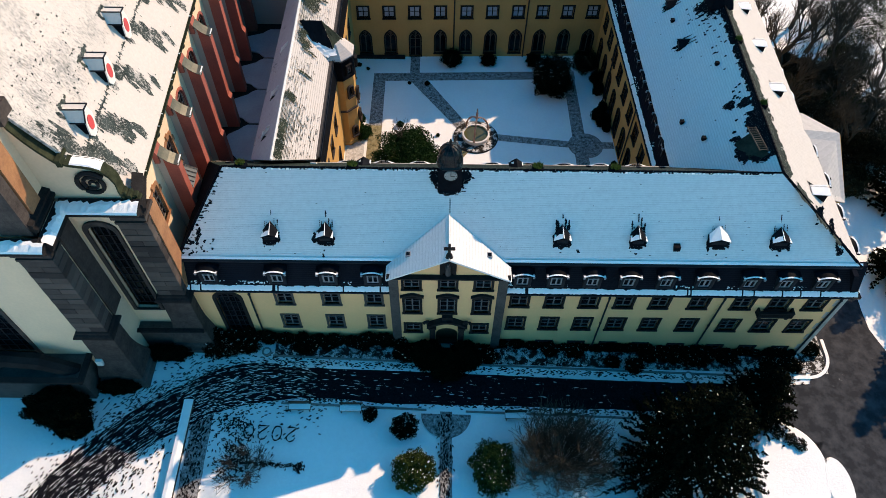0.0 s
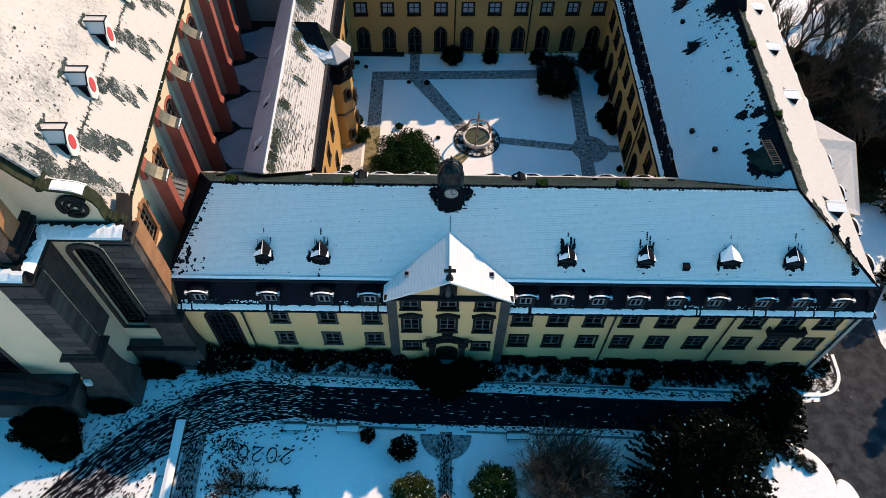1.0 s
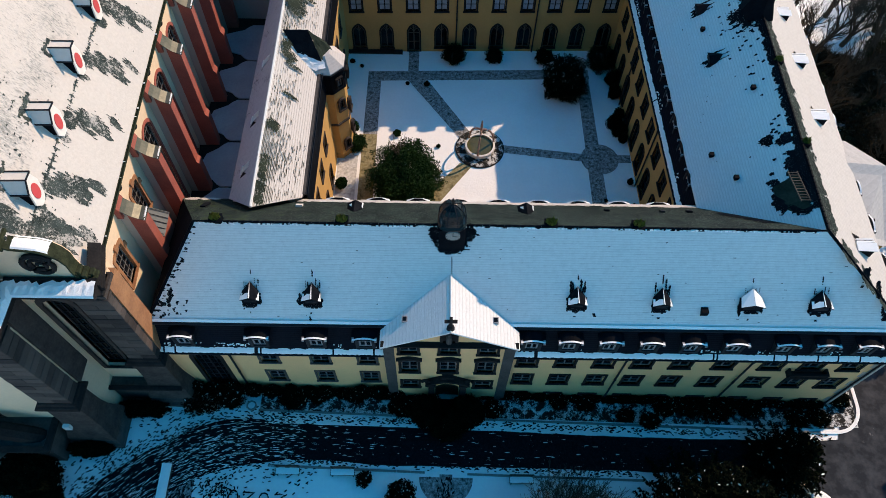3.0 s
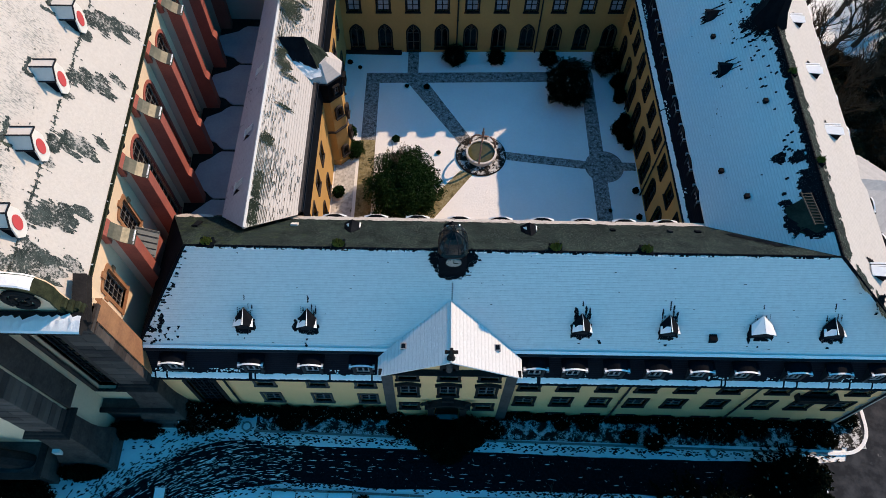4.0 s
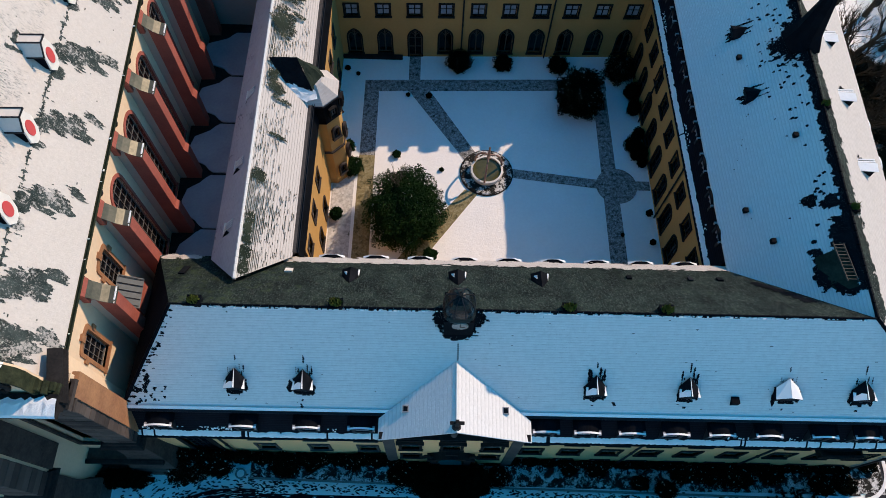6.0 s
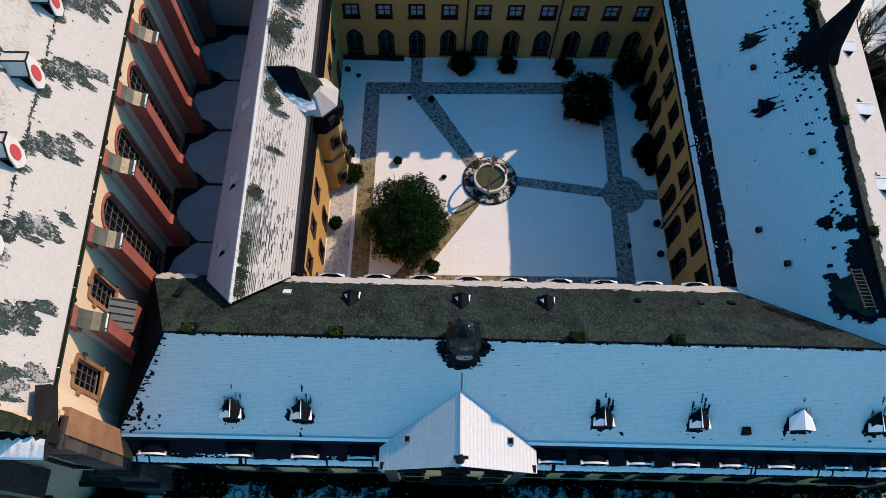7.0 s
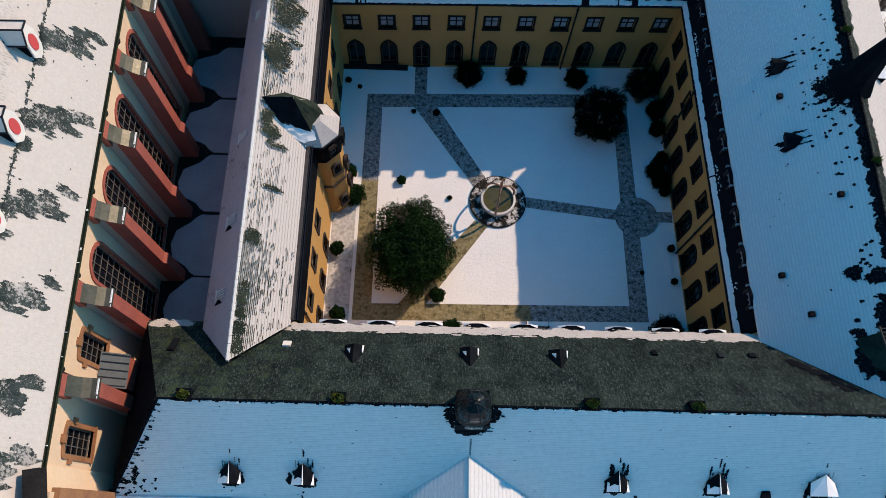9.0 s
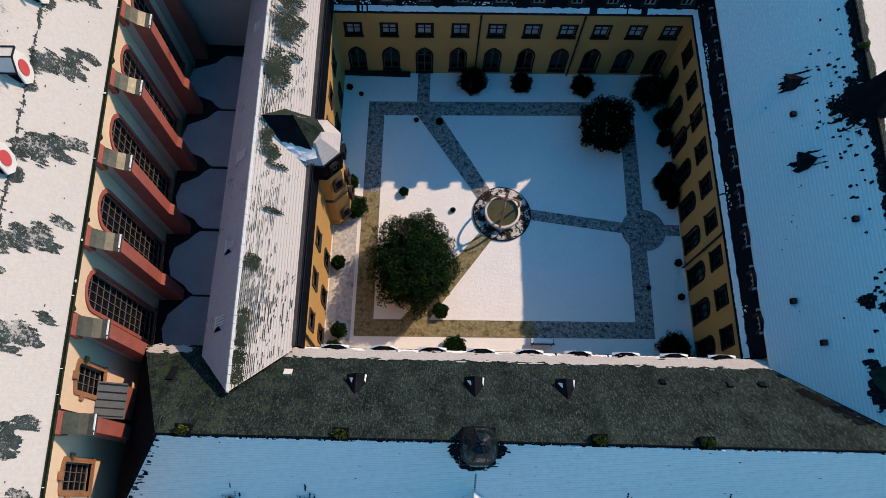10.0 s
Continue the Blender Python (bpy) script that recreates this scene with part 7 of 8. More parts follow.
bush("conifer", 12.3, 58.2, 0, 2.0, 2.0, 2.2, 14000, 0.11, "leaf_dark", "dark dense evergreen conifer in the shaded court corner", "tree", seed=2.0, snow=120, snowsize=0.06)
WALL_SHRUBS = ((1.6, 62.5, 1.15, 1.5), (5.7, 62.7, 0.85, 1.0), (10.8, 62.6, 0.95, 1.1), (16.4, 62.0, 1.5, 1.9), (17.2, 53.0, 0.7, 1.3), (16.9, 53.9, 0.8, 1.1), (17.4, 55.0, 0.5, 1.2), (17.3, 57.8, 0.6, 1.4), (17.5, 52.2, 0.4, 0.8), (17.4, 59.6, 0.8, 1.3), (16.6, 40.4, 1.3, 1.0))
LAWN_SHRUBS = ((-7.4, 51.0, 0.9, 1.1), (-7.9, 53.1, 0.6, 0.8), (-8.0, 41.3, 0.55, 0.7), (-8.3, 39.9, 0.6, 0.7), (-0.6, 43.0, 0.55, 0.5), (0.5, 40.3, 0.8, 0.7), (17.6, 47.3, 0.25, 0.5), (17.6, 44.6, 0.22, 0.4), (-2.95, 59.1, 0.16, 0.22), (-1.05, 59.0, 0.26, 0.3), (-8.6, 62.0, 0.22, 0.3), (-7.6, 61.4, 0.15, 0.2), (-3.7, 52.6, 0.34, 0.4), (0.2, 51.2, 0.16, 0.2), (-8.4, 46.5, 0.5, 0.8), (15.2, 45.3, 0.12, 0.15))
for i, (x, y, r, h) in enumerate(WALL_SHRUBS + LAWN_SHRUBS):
    # leaf colour carries the light: green where sun falls, near-black in the shaded court
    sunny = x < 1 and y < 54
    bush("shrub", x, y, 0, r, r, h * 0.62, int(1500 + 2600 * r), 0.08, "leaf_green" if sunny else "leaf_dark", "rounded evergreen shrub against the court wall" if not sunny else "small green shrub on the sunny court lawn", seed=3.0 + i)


# ---- front garden ----
drape("road", [(28.0, 23.0), (20, 22.9), (5, 23.0), (-6, 23.2), (-9.5, 23.3)], [(1.2, 1.3), (1.2, 1.3), (1.2, 1.2), (1.3, 1.2), (0.5, 0.6)], "wet_asphalt", 0.012, "wet dark drive with trodden snow", "road")
drape("pavement", [(1.1, 26.7), (1.1, 22.2)], [(1.9, 1.9), (1.5, 1.5)], "wet_asphalt", 0.014, "wet dark paving before the portal", "pavement")
CURVE = [(-7, 23.15), (-9, 23.3), (-12, 23.25), (-14.6, 22.9), (-17, 22.0), (-19, 20.9), (-20.8, 19.6), (-22.5, 18.1), (-24, 16.5), (-25.4, 14.8), (-27, 12), (-28.5, 9)]
drape("road", CURVE, [(0.9, 0.9)] + [(1.3, 1.3)] * 4 + [(1.45, 1.45)] * 7, "trodden", 0.010, "trodden snow and slush on the curving drive", "road", 0.4)
TRK = random.Random(12)
for i in range(15):
    o = -1.6 + 3.2 * i / 14
    w = TRK.uniform(0.08, 0.2)
    line = [(26, 22.95), (16, 22.95), (6, 23.0), (-3, 23.1), (-9, 23.3), (-14.6, 22.9), (-19, 20.9), (-22.5, 18.1), (-25.4, 14.8), (-28.5, 9)]
    pts_ = []
    for j, (x, y) in enumerate(line):
        (ax, ay), (bx, by) = line[max(0, j - 1)], line[min(9, j + 1)]
        d_ = math.hypot(bx - ax, by - ay)
        f = o * (0.72 if j < 5 else 1.0) + TRK.uniform(-0.12, 0.12)
        pts_.append((x - (by - ay) / d_ * f, y + (bx - ax) / d_ * f))
    fine_ = []
    for j in range(len(pts_) - 1):
        p_ = [Vector(pts_[max(0, min(9, q))]) for q in (j - 1, j, j + 1, j + 2)]
        for k_ in range(6):
            s_ = k_ / 6
            fine_.append(tuple(0.5 * ((2 * p_[1]) + (p_[2] - p_[0]) * s_ + (2 * p_[0] - 5 * p_[1] + 4 * p_[2] - p_[3]) * s_ ** 2 + (3 * p_[1] - p_[0] - 3 * p_[2] + p_[3]) * s_ ** 3)))
    drape("tyre_track", fine_, [(w, w)] * len(fine_), "tyre_track", 0.014 + 0.0035 * i, "dark wheel track pressed into the snow", "track", 0.5)
drape("pavement", [(28.6, 24.55), (-12, 24.9)], [(0.35, 0.3), (0.35, 0.3)], "snow", 0.02, "narrow trodden snow strip along the drive", "pavement")
drape("pavement", [(15.5, 21.5), (-11, 21.95)], [(0.3, 0.3), (0.3, 0.3)], "snow", 0.022, "narrow trodden snow strip along the lawn", "pavement")


def kerb_line(pts, h=0.12, w=0.14, material="kerb", label="grey stone kerb edging"):
    bm = bmesh.new()
    for (ax, ay), (bx, by) in zip(pts, pts[1:]):
        k = max(1, int(math.hypot(bx - ax, by - ay) / 1.0))
        for i in range(k):
            a = Vector((ax + (bx - ax) * i / k, ay + (by - ay) * i / k, 0))
            b = Vector((ax + (bx - ax) * (i + 0.985) / k, ay + (by - ay) * (i + 0.985) / k, 0))
            a.z, b.z = gz(a.x, a.y) - 0.1, gz(b.x, b.y) - 0.1
            extrude_profile(bm, [(-w / 2, 0), (w / 2, 0), (w / 2, 0.1 + h), (-w / 2, 0.1 + h)], a, b)
    tagged(part("kerb", bm, material, None), label, "kerb", kind="structure")


kerb_line([(29.3, 24.95), (2.9, 25.25)])
kerb_line([(-0.7, 25.3), (-12.6, 25.5)])
kerb_line([(15.4, 21.1), (2.6, 21.25)])
kerb_line([(-0.4, 21.3), (-11.4, 21.55)])
kerb_line([(29.3, 24.95), (30.4, 24.98)] + [(30.6 + 2.2 * math.sin(t), 27.2 - 2.2 * math.cos(t)) for t in np.linspace(0.15, 1.57, 9)] + [(32.8, 28.6)], 0.12, 0.26, "snow", "stone kerb under snow round the corner bed")
# planted beds at the foot of the wall
drape("planting_bed", [(30.5, 26.15), (2.9, 26.25)], [(0.9, 1.0), (0.9, 1.0)], "bed", 0.03, "snowy planting bed at the foot of the facade", "bed")
drape("planting_bed", [(-0.9, 26.3), (-12.5, 26.4)], [(0.9, 1.0), (0.9, 1.0)], "bed", 0.03, "snowy planting bed at the foot of the facade", "bed")
drape("planting_bed", [(31.4, 25.4), (31.6, 33)], [(1.0, 1.0), (1.0, 1.0)], "bed", 0.026, "snowy planting bed at the building corner", "bed")
RB = random.Random(21)
for i in range(36):
    x = -17.0 + i * 1.32
    if -0.9 < x < 3.1:
        continue
    r_ = RB.uniform(0.55, 0.9)
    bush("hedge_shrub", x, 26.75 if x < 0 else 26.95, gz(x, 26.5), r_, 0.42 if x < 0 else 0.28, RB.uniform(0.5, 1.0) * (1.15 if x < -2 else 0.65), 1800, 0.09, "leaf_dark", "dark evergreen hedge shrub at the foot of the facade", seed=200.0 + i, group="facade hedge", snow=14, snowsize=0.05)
# bushes added to fill the portal's black mass of paving, plants and shadow
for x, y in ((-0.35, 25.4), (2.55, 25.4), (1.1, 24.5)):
    bush("yew", x, y, gz(x, y), 1.25, 1.15, 1.3, 9000, 0.10, "leaf_dark", "dark bush added for the planting and shadow before the portal", seed=250.0 + x)
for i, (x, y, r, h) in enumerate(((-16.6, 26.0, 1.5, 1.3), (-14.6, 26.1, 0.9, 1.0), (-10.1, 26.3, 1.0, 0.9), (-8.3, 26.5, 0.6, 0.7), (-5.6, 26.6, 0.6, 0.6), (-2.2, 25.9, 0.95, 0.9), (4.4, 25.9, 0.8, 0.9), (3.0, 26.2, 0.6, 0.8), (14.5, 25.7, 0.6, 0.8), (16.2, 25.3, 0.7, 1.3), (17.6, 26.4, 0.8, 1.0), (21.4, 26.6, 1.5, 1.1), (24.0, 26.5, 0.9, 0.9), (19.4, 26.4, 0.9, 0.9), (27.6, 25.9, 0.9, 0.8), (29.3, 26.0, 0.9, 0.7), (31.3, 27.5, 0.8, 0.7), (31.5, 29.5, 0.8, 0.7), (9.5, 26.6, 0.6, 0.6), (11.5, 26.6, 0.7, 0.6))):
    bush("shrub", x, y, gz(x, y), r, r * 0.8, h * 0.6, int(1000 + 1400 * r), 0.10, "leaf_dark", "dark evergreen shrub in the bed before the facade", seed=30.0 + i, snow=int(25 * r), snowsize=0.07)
# low winter ground cover in the beds: countless small tufts
tv, tf = [], []
for i in range(1500):
    x = RB.uniform(-12.3, 30.5)
    if -0.9 < x < 2.9:
        continue
    y = RB.uniform(25.4, 27.0)
    if noise.noise(Vector((x * 0.6, y * 0.9, 4))) < -0.1:
        continue
    z = gz(x, y)
    for j in range(4):
        a = RB.uniform(0, 6.28)
        h = RB.uniform(0.12, 0.4)
        k = len(tv)
        tv += [(x, y, z), (x + 0.05 * math.cos(a), y + 0.05 * math.sin(a), z), (x + 0.16 * math.cos(a + 0.4), y + 0.16 * math.sin(a + 0.4), z + h)]
        tf.append((k, k + 1, k + 2))
tagged(raw("ground_cover", tv, tf, "leaf_dark"), "low dark winter plants poking through snow", "plants", kind="stuff")

# low garden wall under snow with a trodden path beside it
bm = bmesh.new()
for i in range(9):
    y0, y1 = 21.3 - i * 0.98, 21.3 - (i + 1) * 0.98 + 0.02
    box(bm, -18.35, y1, 0.6, -17.85, y0, 1.75)
gw = tagged(part("garden_wall", bm, "grey_stone", None), "low stone garden wall with a cap of snow", "wall", kind="structure")
bm = bmesh.new()
prof = [(-0.33, 0), (-0.3, 0.14), (0, 0.2), (0.3, 0.14), (0.33, 0)]
extrude_profile(bm, prof, (-18.1, 21.35, 1.75), (-18.05, 12.4, 1.75))
part("snow_cap", bm, "snow", gw)
drape("path", [(-17.0, 21.2), (-16.9, 12.5), (-16.8, 6)], [(0.75, 0.7), (0.75, 0.7), (0.75, 0.7)], "snow_path", 0.02, "trodden snowy garden path", "path")
drape("path", [(1.1, 21.2), (1.1, 12), (1.1, 5)], [(0.45, 0.45), (0.45, 0.45), (0.45, 0.45)], "snow_path", 0.02, "trodden snowy garden path", "path")
plz = [(1.1 + 1.9 * math.cos(t), 21.0 + 1.9 * math.sin(t)) for t in np.linspace(math.pi, 2 * math.pi, 18)]
ob = raw("path", [(x, y, gz(x, y) + 0.055) for x, y in plz], [tuple(range(len(plz)))], "snow_path")
tagged(ob, "half-round trodden apron before the portal", "path", kind="structure")

# small round stone planters on the drive's edge
for x, y in ((-13.1, 25.75), (20.6, 24.75)):
    pl = thing("planter", "small round stone planter ring with snow", "planter", m=pose(x, y, gz(x, y)))
    part("ring", lathe([(0.34, 0), (0.36, 0.3), (0.26, 0.3), (0.26, 0.12), (0.0001, 0.12)], 20), "kerb", pl)
    part("snow_fill", lathe([(0.26, 0.2), (0.0001, 0.24)], 20), "snow", pl)

# benches
bn = thing("bench", "dark slatted garden bench dusted with snow", "bench", "garden benches", m=pose(-9.9, 21.25, gz(-9.9, 21.25)))
for i in range(3):
    part("seat_slat", boxed(-0.85, -0.38 + i * 0.15, 0.42, 0.85, -0.26 + i * 0.15, 0.46), "oak", bn)
for i in range(2):
    part("back_slat", boxed(-0.85, 0.1, 0.6 + i * 0.17, 0.85, 0.14, 0.72 + i * 0.17), "oak", bn)
for x in (-0.75, 0.7):
    part("leg", boxed(x, -0.38, 0, x + 0.06, -0.33, 0.44), "iron", bn)
    part("leg", boxed(x, 0.05, 0, x + 0.06, 0.11, 0.95), "iron", bn)
part("snow_cap", boxed(-0.8, -0.36, 0.46, 0.8, 0.05, 0.52), "snow", bn)
for x, y in ((-6.1, 21.25), (6.4, 21.0), (10.3, 20.9), (6.9, 40.7)):
    copy_thing(bn, pose(x, y, gz(x, y), 0, 0, 0 if y < 30 else 180))

# lawn shrubs
bush("shrub", -4.6, 20.7, gz(-4.6, 20.7), 0.55, 0.55, 0.45, 1400, 0.09, "leaf_dark", "small dark clipped shrub on the lawn", seed=60.0, snow=25, snowsize=0.05)
bush("shrub", -2.0, 19.7, gz(-2, 19.7), 0.95, 0.9, 0.85, 3200, 0.10, "leaf_dark", "rounded dark evergreen shrub on the lawn", seed=61.0, snow=60, snowsize=0.06)
bush("rhododendron", -1.2, 16.3, gz(-1, 16.3), 1.5, 1.45, 1.1, 8000, 0.10, "leaf_olive", "large sunlit olive-green shrub flecked with snow", seed=62.0, snow=140, snowsize=0.07)
bush("rhododendron", 4.5, 16.6, gz(4, 16.4), 1.6, 1.9, 1.2, 8000, 0.11, "leaf_green", "large green shrub flecked with snow", seed=63.0, snow=120, snowsize=0.06)
tb = thing("bare_shrub", "straggling leafless dark shrub on the lawn", "shrub", m=pose(-13.2, 16.3, gz(-13, 16)))
rn = random.Random(5)
bm = bmesh.new()
for i in range(46):
    t, q = rn.uniform(0, 6.28), rn.uniform(0, 0.7)
    branch_tree(bm, Vector((q * math.cos(t) * 1.3, q * math.sin(t), 0)), Vector((math.cos(t) * 0.9, math.sin(t) * 0.8, 0.8)).normalized(), rn.uniform(0.7, 1.15), 0.022, 2, rn, 0.7, 4, 0.05)
part("twig_clump", bm, "bark", tb)
bush("yew", -27.1, 20.3, gz(-20, 20), 2.3, 1.5, 1.5, 9000, 0.14, "leaf_dark", "broad dark yew before the church front", "tree", seed=65.0)
bush("yew", -26.0, 19.2, gz(-20, 18), 1.5, 0.9, 0.8, 4000, 0.13, "leaf_dark", "dark yew before the church front", "tree", seed=66.0)
for x, y, rx in ((-20.6, 25.2, 1.9), (-23.6, 22.3, 1.5)):
    bush("yew", x, y, gz(x, y), rx, 0.6, 0.7, 4000, 0.12, "leaf_dark", "low dark yew at the foot of the church front", seed=67.0 + x)
# bare thicket
th = thing("bare_shrub", "tall leafless grey-brown thicket on the lawn", "shrub", m=pose(9.6, 17.6, gz(9.6, 17)))
rn = random.Random(8)
for clump in range(6):
    bm = bmesh.new()
    for i in range(70):
        t, q = clump * 1.047 + rn.uniform(-0.6, 0.6), rn.uniform(0, 2.6)
        d = Vector((math.cos(t) * 0.55, math.sin(t) * 0.5, 1)).normalized()
        branch_tree(bm, Vector((q * math.cos(t), q * math.sin(t), 0)), d, rn.uniform(1.2, 2.1), 0.02, 2, rn, 0.5, 4, 0.15)
    part("twig_clump", bm, "twig", th)


def conifer(x, y, h, r, n, label, seed):
    ob = thing("conifer", label, "tree", m=pose(x, y, gz(x, y)))
    bm = bmesh.new()
    tube(bm, [(0, 0, -0.2), (0, 0, h * 0.5), (0, 0, h)], [r * 0.09, r * 0.06, 0.03], 8)
    part("trunk", bm, "bark", ob)
    rnd = np.random.RandomState(seed)
    spots, ways, caps = [], [], []
    tiers = int(h / 0.42)
    for i in range(tiers):
        f = i / tiers
        z = 0.5 + (h - 0.5) * f
        rr = r * (1 - f) ** 0.8 + 0.1
        for a in range(int(9 + 17 * (1 - f))):
            t = rnd.uniform(0, 6.283)
            ln = rr * rnd.uniform(0.7, 1.15)
            k = max(3, int(ln / 0.16))
            s = (np.arange(k) + 0.6) / k * ln
            dz = -0.3 * s / r + 0.12 * np.sin(np.arange(k) * 1.3)
            row = np.stack((math.cos(t) * s, math.sin(t) * s, z + dz), axis=1)
            spots.append(row)
            ways.append(np.tile((math.cos(t), math.sin(t), -0.3), (k, 1)))
            caps.append(row[k // 2:][rnd.uniform(size=k - k // 2) < 0.06])
    base, way = np.repeat(np.concatenate(spots), 9, axis=0), np.repeat(np.concatenate(ways), 9, axis=0)
    n_ = len(base)
    d = rnd.normal(size=(n_, 3)) * np.array((1, 1, 0.45)) + way * 0.8
    d /= np.linalg.norm(d, axis=1)[:, None]
    w = np.cross(d, rnd.normal(size=(n_, 3)))
    w /= np.linalg.norm(w, axis=1)[:, None]
    ll = 0.19 * rnd.uniform(0.6, 1.4, size=(n_, 1))
    v = np.stack((base, base + d * ll * 0.5 + w * ll * 0.3, base + d * ll, base + d * ll * 0.5 - w * ll * 0.3), axis=1).reshape(-1, 3)
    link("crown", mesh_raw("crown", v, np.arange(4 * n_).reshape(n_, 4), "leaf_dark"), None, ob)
    top = np.concatenate(caps) + np.array((0, 0, 0.1))
    if len(top):
        v, f = leaf_blades(top, 0.11, 0.8, rnd)
        tagged(link("snow_cap", mesh_raw("snow_cap", v, f, "snow"), None, ob), kind="stuff")
    return ob


conifer(18.3, 17.3, 13.0, 5.7, 0, "large dark conifer flecked with snow beside the drive", 4)
conifer(25.3, 22.2, 6.5, 3.0, 0, "smaller dark green conifer beside the drive", 5)

# ---- forecourt to the east ----
drape("road", [(36.2, 60), (36, 40), (35.2, 30), (34.5, 24), (34.5, 16), (35.0, 4)], [(1.6, 1.8), (1.6, 1.8), (2.2, 2.4), (5.0, 4.0), (5.0, 5.0), (5.0, 5.0)], "asphalt", 0.016, "grey asphalt forecourt with frost", "road")

drape("road", [(24.0, 22.6), (28, 22.5), (31.5, 20.5), (32.0, 14), (32.0, 5)], [(1.2, 1.2), (1.6, 1.2), (2.5, 3.0), (2.5, 7.0), (2.5, 9.0)], "asphalt", 0.02, "grey asphalt apron where the drive meets the forecourt", "road")

drape("road", [(28.2, 23.5), (31.0, 23.6), (34, 23.9)], [(0.7, 1.0), (0.9, 1.0), (1.6, 1.0)], "asphalt", 0.024, "grey asphalt apron beside the corner bed", "road")


def island(pts, label):
    verts = [(x, y, gz(x, y) + 0.08) for x, y in pts]
    cx, cy = sum(p[0] for p in pts) / len(pts), sum(p[1] for p in pts) / len(pts)
    top = [(cx + (x - cx) * 0.94, cy + (y - cy) * 0.94, gz(x, y) + 0.3) for x, y in pts]
    k = len(pts)
    faces = [(i, (i + 1) % k, k + (i + 1) % k, k + i) for i in range(k)] + [tuple(range(k, 2 * k))]
    ob = raw("island", verts + top, faces, "snow")
    return tagged(ob, label, "island", kind="structure")


island([(26.8 + 2.9 * math.cos(t) * (1 + 0.12 * math.sin(2 * t)), 16.8 + 4.3 * math.sin(t)) for t in np.linspace(0, 6.283, 60)[:-1]], "snow-covered traffic island on the forecourt")
island([(30.2 + 1.0 * math.cos(t), 16.2 + 2.2 * math.sin(t)) for t in np.linspace(0, 6.283, 40)[:-1]], "small snowy island with stone edge")
kerb_line([(28.9, 14.2), (29.1, 16.0), (29.7, 18.2)], 0.25, 0.25)
for i, (x, y) in enumerate(((27.4, 19.6), (28.0, 19.2), (26.5, 20.2))):
    bush("shrub", x, y, gz(x, y), 0.5, 0.5, 0.4, 900, 0.09, "leaf_brown", "low brown shrub at the edge of the island", seed=80.0 + i, snow=30)

# ---- wooded garden to the east ----
def bare_tree(x, y, h, seed, label="leafless spreading deciduous tree in the snowy garden"):
    ob = thing("bare_tree", label, "tree", "garden trees", m=pose(x, y, gz(x, y)))
    bm = bmesh.new()
    branch_tree(bm, Vector((0, 0, -0.2)), Vector((0, 0, 1)), h * 0.36, h * 0.035, 5, random.Random(seed), 0.75, 3, 0.15)
    part("trunk", bm, "twig", ob)


for i, (x, y, h) in enumerate(((38.5, 62.5, 9), (42.5, 57.5, 10), (37.5, 70, 8), (46, 66, 9), (41.5, 50, 8.5), (47.5, 58, 9), (40.5, 66.5, 9), (44.5, 63, 8), (38.0, 56, 7.5), (50, 62, 9), (43.0, 72, 9), (39.5, 60.0, 8.5), (41.0, 54.5, 8), (45.5, 54.0, 8.5), (43.5, 67.5, 9), (48.0, 70.0, 9.5), (36.8, 65.5, 7.5), (46.5, 49.5, 8))):
    bare_tree(x, y, h, 40 + i)
for i, (x, y, r, h, m_) in enumerate(((41.5, 53.5, 2.6, 3.0, "leaf_brown"), (45, 61, 3.0, 3.4, "leaf_brown"), (42.2, 48.2, 3.0, 4.2, "leaf_dark"), (38, 52.5, 1.8, 2.2, "leaf_garden"), (39.5, 57.5, 2.0, 2.6, "leaf_brown"), (47.5, 51, 2.4, 3.0, "leaf_garden"), (50, 72, 5.0, 5.0, "leaf_garden"), (42.0, 31.5, 2.2, 2.4, "leaf_garden"), (43.5, 28.0, 2.6, 2.6, "leaf_garden"), (37.6, 47.6, 1.6, 1.8, "leaf_garden"), (44.0, 37.5, 0.8, 0.6, "leaf_brown"), (42.5, 60.5, 2.4, 2.4, "leaf_brown"), (47, 56, 2.6, 2.6, "leaf_brown"), (39.5, 64.5, 1.8, 1.6, "leaf_brown"), (44.5, 51.0, 2.2, 2.2, "leaf_brown"), (38.4, 60.2, 1.8, 2.0, "leaf_garden"), (43.6, 56.6, 2.4, 2.6, "leaf_garden"), (41.0, 62.8, 2.0, 2.2, "leaf_brown"), (47.0, 65.0, 2.6, 2.8, "leaf_garden"), (36.6, 55.0, 1.2, 1.6, "leaf_brown"), (40.8, 46.2, 1.8, 2.2, "leaf_garden"))):
    bush("thicket", x, y, gz(x, y), r, r, h * 0.55, int(4200 + 1000 * r), 0.12, m_, "dense dark evergreen thicket in the garden" if m_ != "leaf_brown" else "brown leafless thicket in the garden", seed=90.0 + i)
conifer(45.0, 44.5, 9.0, 2.8, 0, "dark conifer in the snowy garden", 9)
conifer(47.5, 33.5, 13.0, 3.4, 0, "tall dark conifer at the edge of the garden", 10)
conifer(50.5, 28.0, 14.5, 3.8, 0, "tall dark conifer at the edge of the garden", 11)

for i, (x, y, h, r) in enumerate(((41.2, 35.6, 6.5, 2.4), (45.2, 31.0, 11.0, 3.4), (50.8, 34.0, 14.0, 4.0), (51.0, 23.5, 13.0, 4.0), (47.2, 22.6, 11.0, 3.6))):
    conifer(x, y, h, r, 0, "tall dark conifer at the edge of the garden", 21 + i)

# ---- footprints and writing in the snow ----
FR = random.Random(77)
fv, ff = [], []


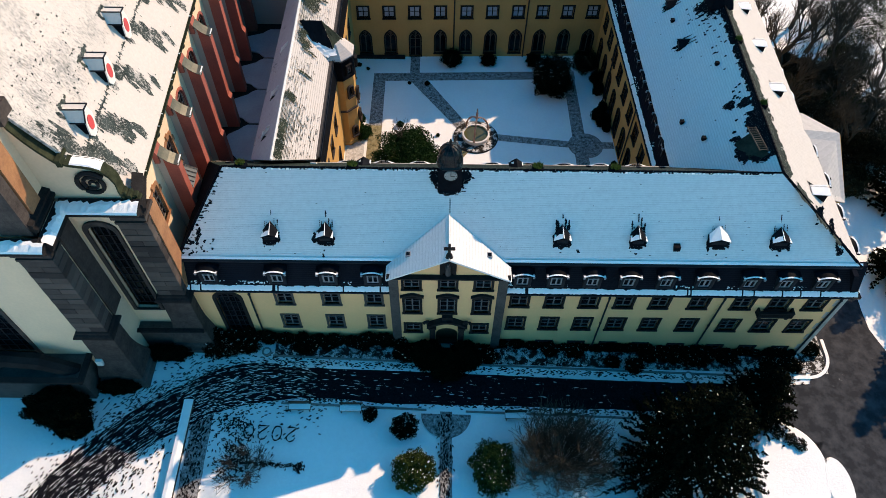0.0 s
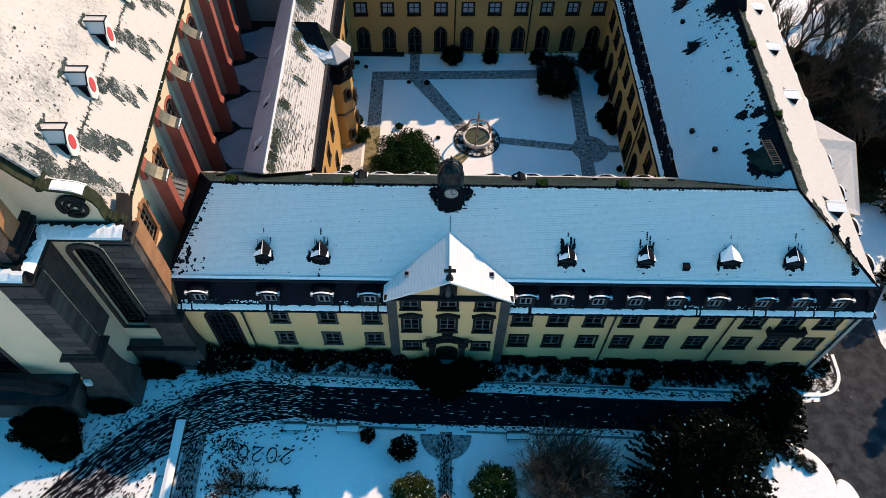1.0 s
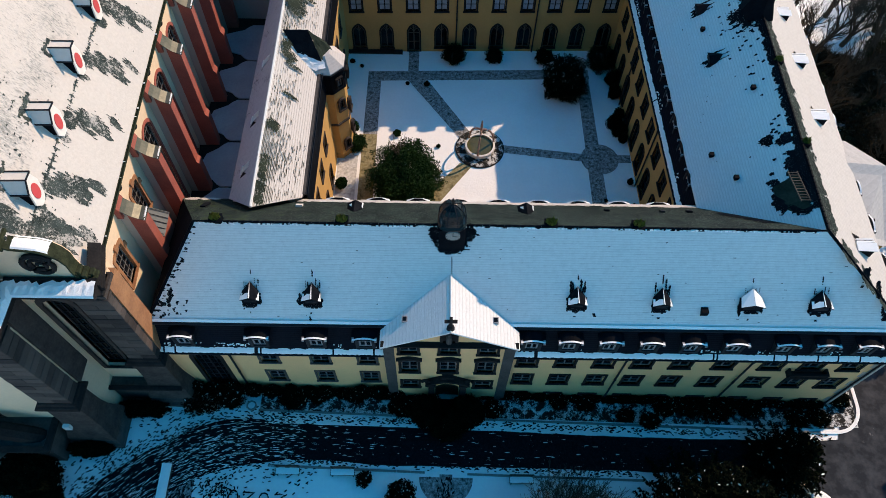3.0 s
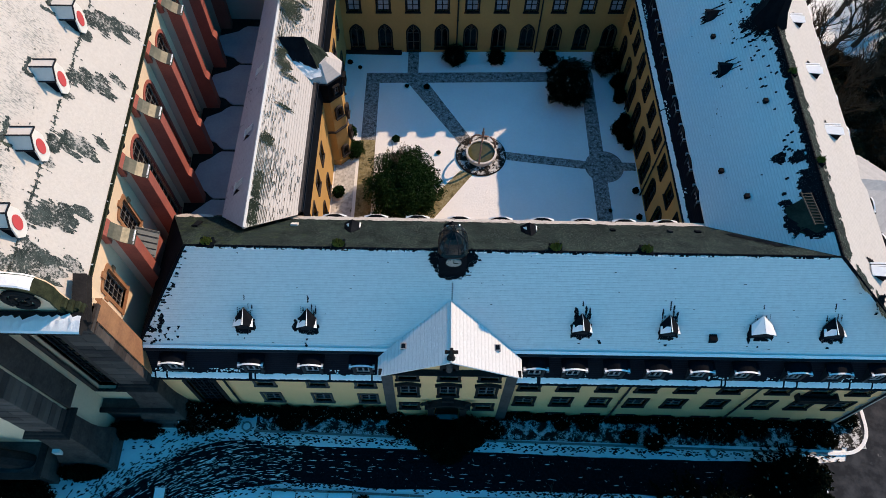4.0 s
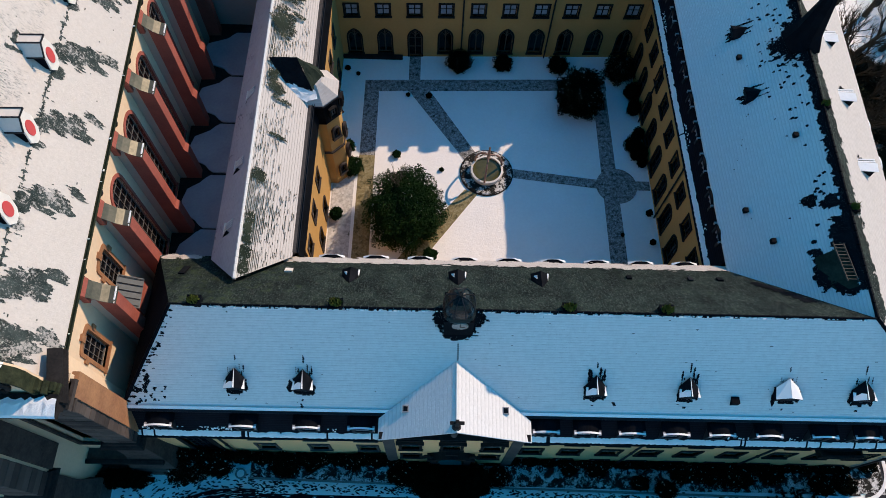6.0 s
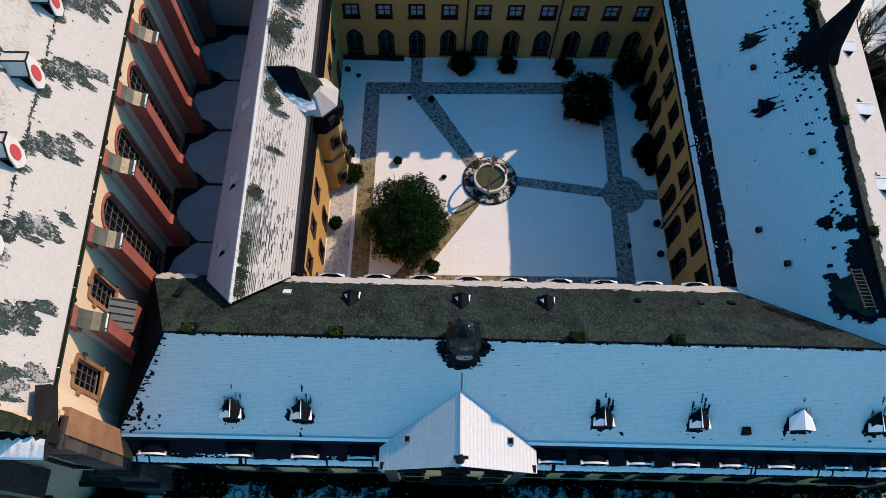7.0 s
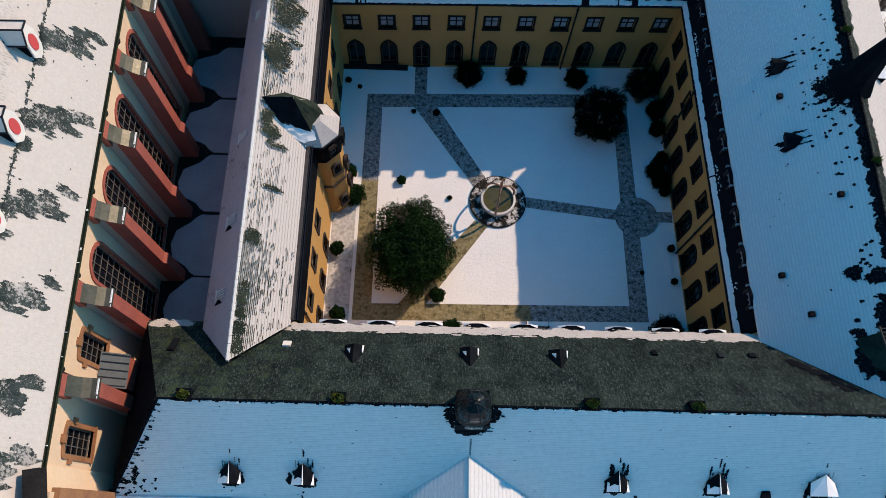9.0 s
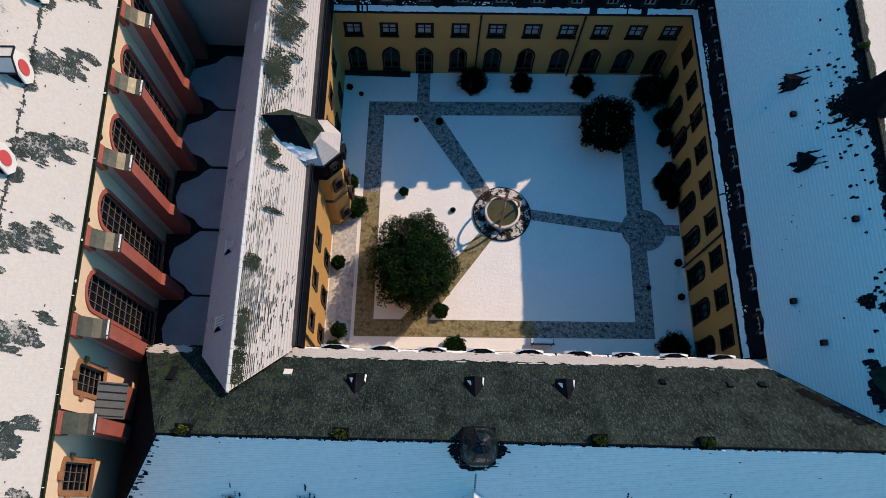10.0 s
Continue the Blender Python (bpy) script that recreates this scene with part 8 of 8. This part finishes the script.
def step_mark(x, y, a, s=1.0):
    z = gz(x, y) + 0.088
    c, sn = math.cos(a), math.sin(a)
    k = len(fv)
    pts = [(-0.16, -0.05), (0.0, -0.075), (0.16, -0.045), (0.17, 0.04), (0.0, 0.07), (-0.16, 0.05)]
    fv.extend([(x + (px * c - py * sn) * s, y + (px * sn + py * c) * s, z) for px, py in pts])
    ff.append(tuple(range(k, k + 6)))


def trail(pts, n, spread, jitter=0.35):
    seg = [(a, b, math.hypot(b[0] - a[0], b[1] - a[1])) for a, b in zip(pts, pts[1:])]
    total = sum(q[2] for q in seg)
    for i in range(n):
        d = FR.uniform(0, total)
        for a, b, ln in seg:
            if d <= ln:
                break
            d -= ln
        t = d / ln
        ang = math.atan2(b[1] - a[1], b[0] - a[0])
        o = FR.gauss(0, spread)
        step_mark(a[0] + (b[0] - a[0]) * t - math.sin(ang) * o, a[1] + (b[1] - a[1]) * t + math.cos(ang) * o, ang + FR.gauss(0, jitter), FR.uniform(0.45, 0.72))


def single(pts, stride=0.55):
    for a, b in zip(pts, pts[1:]):
        ln = math.hypot(b[0] - a[0], b[1] - a[1])
        ang = math.atan2(b[1] - a[1], b[0] - a[0])
        for i in range(int(ln / stride)):
            t = (i + FR.uniform(-0.1, 0.1)) * stride / ln
            o = 0.13 if i % 2 else -0.13
            step_mark(a[0] + (b[0] - a[0]) * t - math.sin(ang) * o, a[1] + (b[1] - a[1]) * t + math.cos(ang) * o, ang, 0.7)


trail([(15, 21.55), (-10, 21.95)], 420, 0.14)
trail([(30, 24.6), (-12, 24.95)], 620, 0.16)
trail([(-8, 23.6), (-14, 23.6), (-19, 21.2), (-22.8, 18.0), (-27, 12)], 2600, 1.5, 0.25)
trail([(-10, 24.3), (-16, 24.0), (-20, 22.4), (-25.5, 18.5)], 700, 1.0)
trail([(-21, 19), (-23, 14), (-25, 9)], 260, 1.2)
trail([(-14.8, 20.6), (-14.0, 18.0), (-14.4, 15.5)], 420, 0.7, 1.5)
trail([(-24, 23.2), (-28, 21)], 60, 0.8)
trail([(-17.0, 21), (-16.9, 12)], 330, 0.35)
trail([(1.1, 21), (1.1, 12)], 330, 0.28)
trail([(-15.6, 16.9), (-9.4, 16.75)], 150, 0.1, 0.8)
trail([(-9.7, 16.9), (-9.2, 16.4)], 40, 0.2, 2)
single([(-8.2, 20.9), (-11.4, 18.0), (-12.0, 16.8)])
single([(-8.8, 21.0), (-11.8, 18.4), (-12.6, 17.2)])
single([(-15.4, 21.0), (-15.8, 16)])
single([(-19.0, 20), (-19.6, 12)])
single([(-20.4, 19), (-21.6, 11)])
single([(-22.0, 18), (-23.2, 10)])
single([(-22.8, 22.5), (-21.5, 18.5), (-22, 13)])
SLIVER = random.Random(9)
sv, sf = [], []
way_ = [Vector(p) for p in ((24, 22.95), (6, 23.0), (-3, 23.1), (-9, 23.3), (-12, 23.25), (-14.6, 22.9), (-17, 22.0), (-19, 20.9), (-22.5, 18.1), (-25.4, 14.8), (-28.5, 9))]
for i in range(1500):
    f = SLIVER.random() ** 0.75 * (len(way_) - 1.001)
    a, b = way_[int(f)], way_[int(f) + 1]
    d = (b - a).normalized()
    side = Vector((-d.y, d.x))
    o = SLIVER.uniform(-1.75, 1.75) * (0.68 if f < 3 else 1.0)
    if f < 3 and SLIVER.random() < 0.72:
        continue
    c = a.lerp(b, f - int(f)) + side * o
    l_, w_ = SLIVER.uniform(0.06, 0.32), SLIVER.uniform(0.008, 0.028)
    z = gz(c.x, c.y) + 0.125
    k = len(sv)
    bend = SLIVER.gauss(0, 0.06)
    for e, g in ((-l_, 0), (-l_ * 0.3, w_), (l_ * 0.5, w_ * 0.8), (l_, 0), (l_ * 0.2, -w_)):
        q = c + d * e + side * (g + bend * e)
        sv.append((q.x, q.y, z))
    sf.append(tuple(range(k, k + 5)))
tagged(raw("snow_slivers", sv, sf, "snow"), "slivers of trodden snow left between the wheel tracks", "snow", kind="stuff")
tagged(raw("footprints", fv, ff, "earth"), "countless dark footprints trodden into the snow", "footprints", kind="stuff")
bm = bmesh.new()
TWO = [(0.0, 0.95), (0.12, 1.22), (0.42, 1.32), (0.7, 1.2), (0.78, 0.95), (0.62, 0.65), (0.3, 0.35), (0.0, 0.05), (0.4, 0.02), (0.85, 0.06)]
NOUGHT = [(0.4 + 0.42 * math.cos(t), 0.66 + 0.66 * math.sin(t)) for t in np.linspace(0.3, 6.45, 17)]
for i, glyph in enumerate((TWO, NOUGHT, TWO, NOUGHT)):
    line_ = [(x * 0.82 + i * 1.05 + 0.04 * noise.noise(Vector((x * 5, y * 5, i))), y * 0.82 + 0.06 * noise.noise(Vector((y * 4, x * 4, i + 7))), 0) for x, y in glyph]
    tube(bm, line_, [0.05 + 0.02 * noise.noise(Vector((k * 0.9, i, 3))) for k in range(len(line_))], 6)
wr = part("snow_writing", bm, "earth", None, m=pose(-9.95, 19.55, gz(-13, 19) + 0.09, 0, 0, 176))
tagged(wr, "the year 2020 trodden into the snow", "writing")
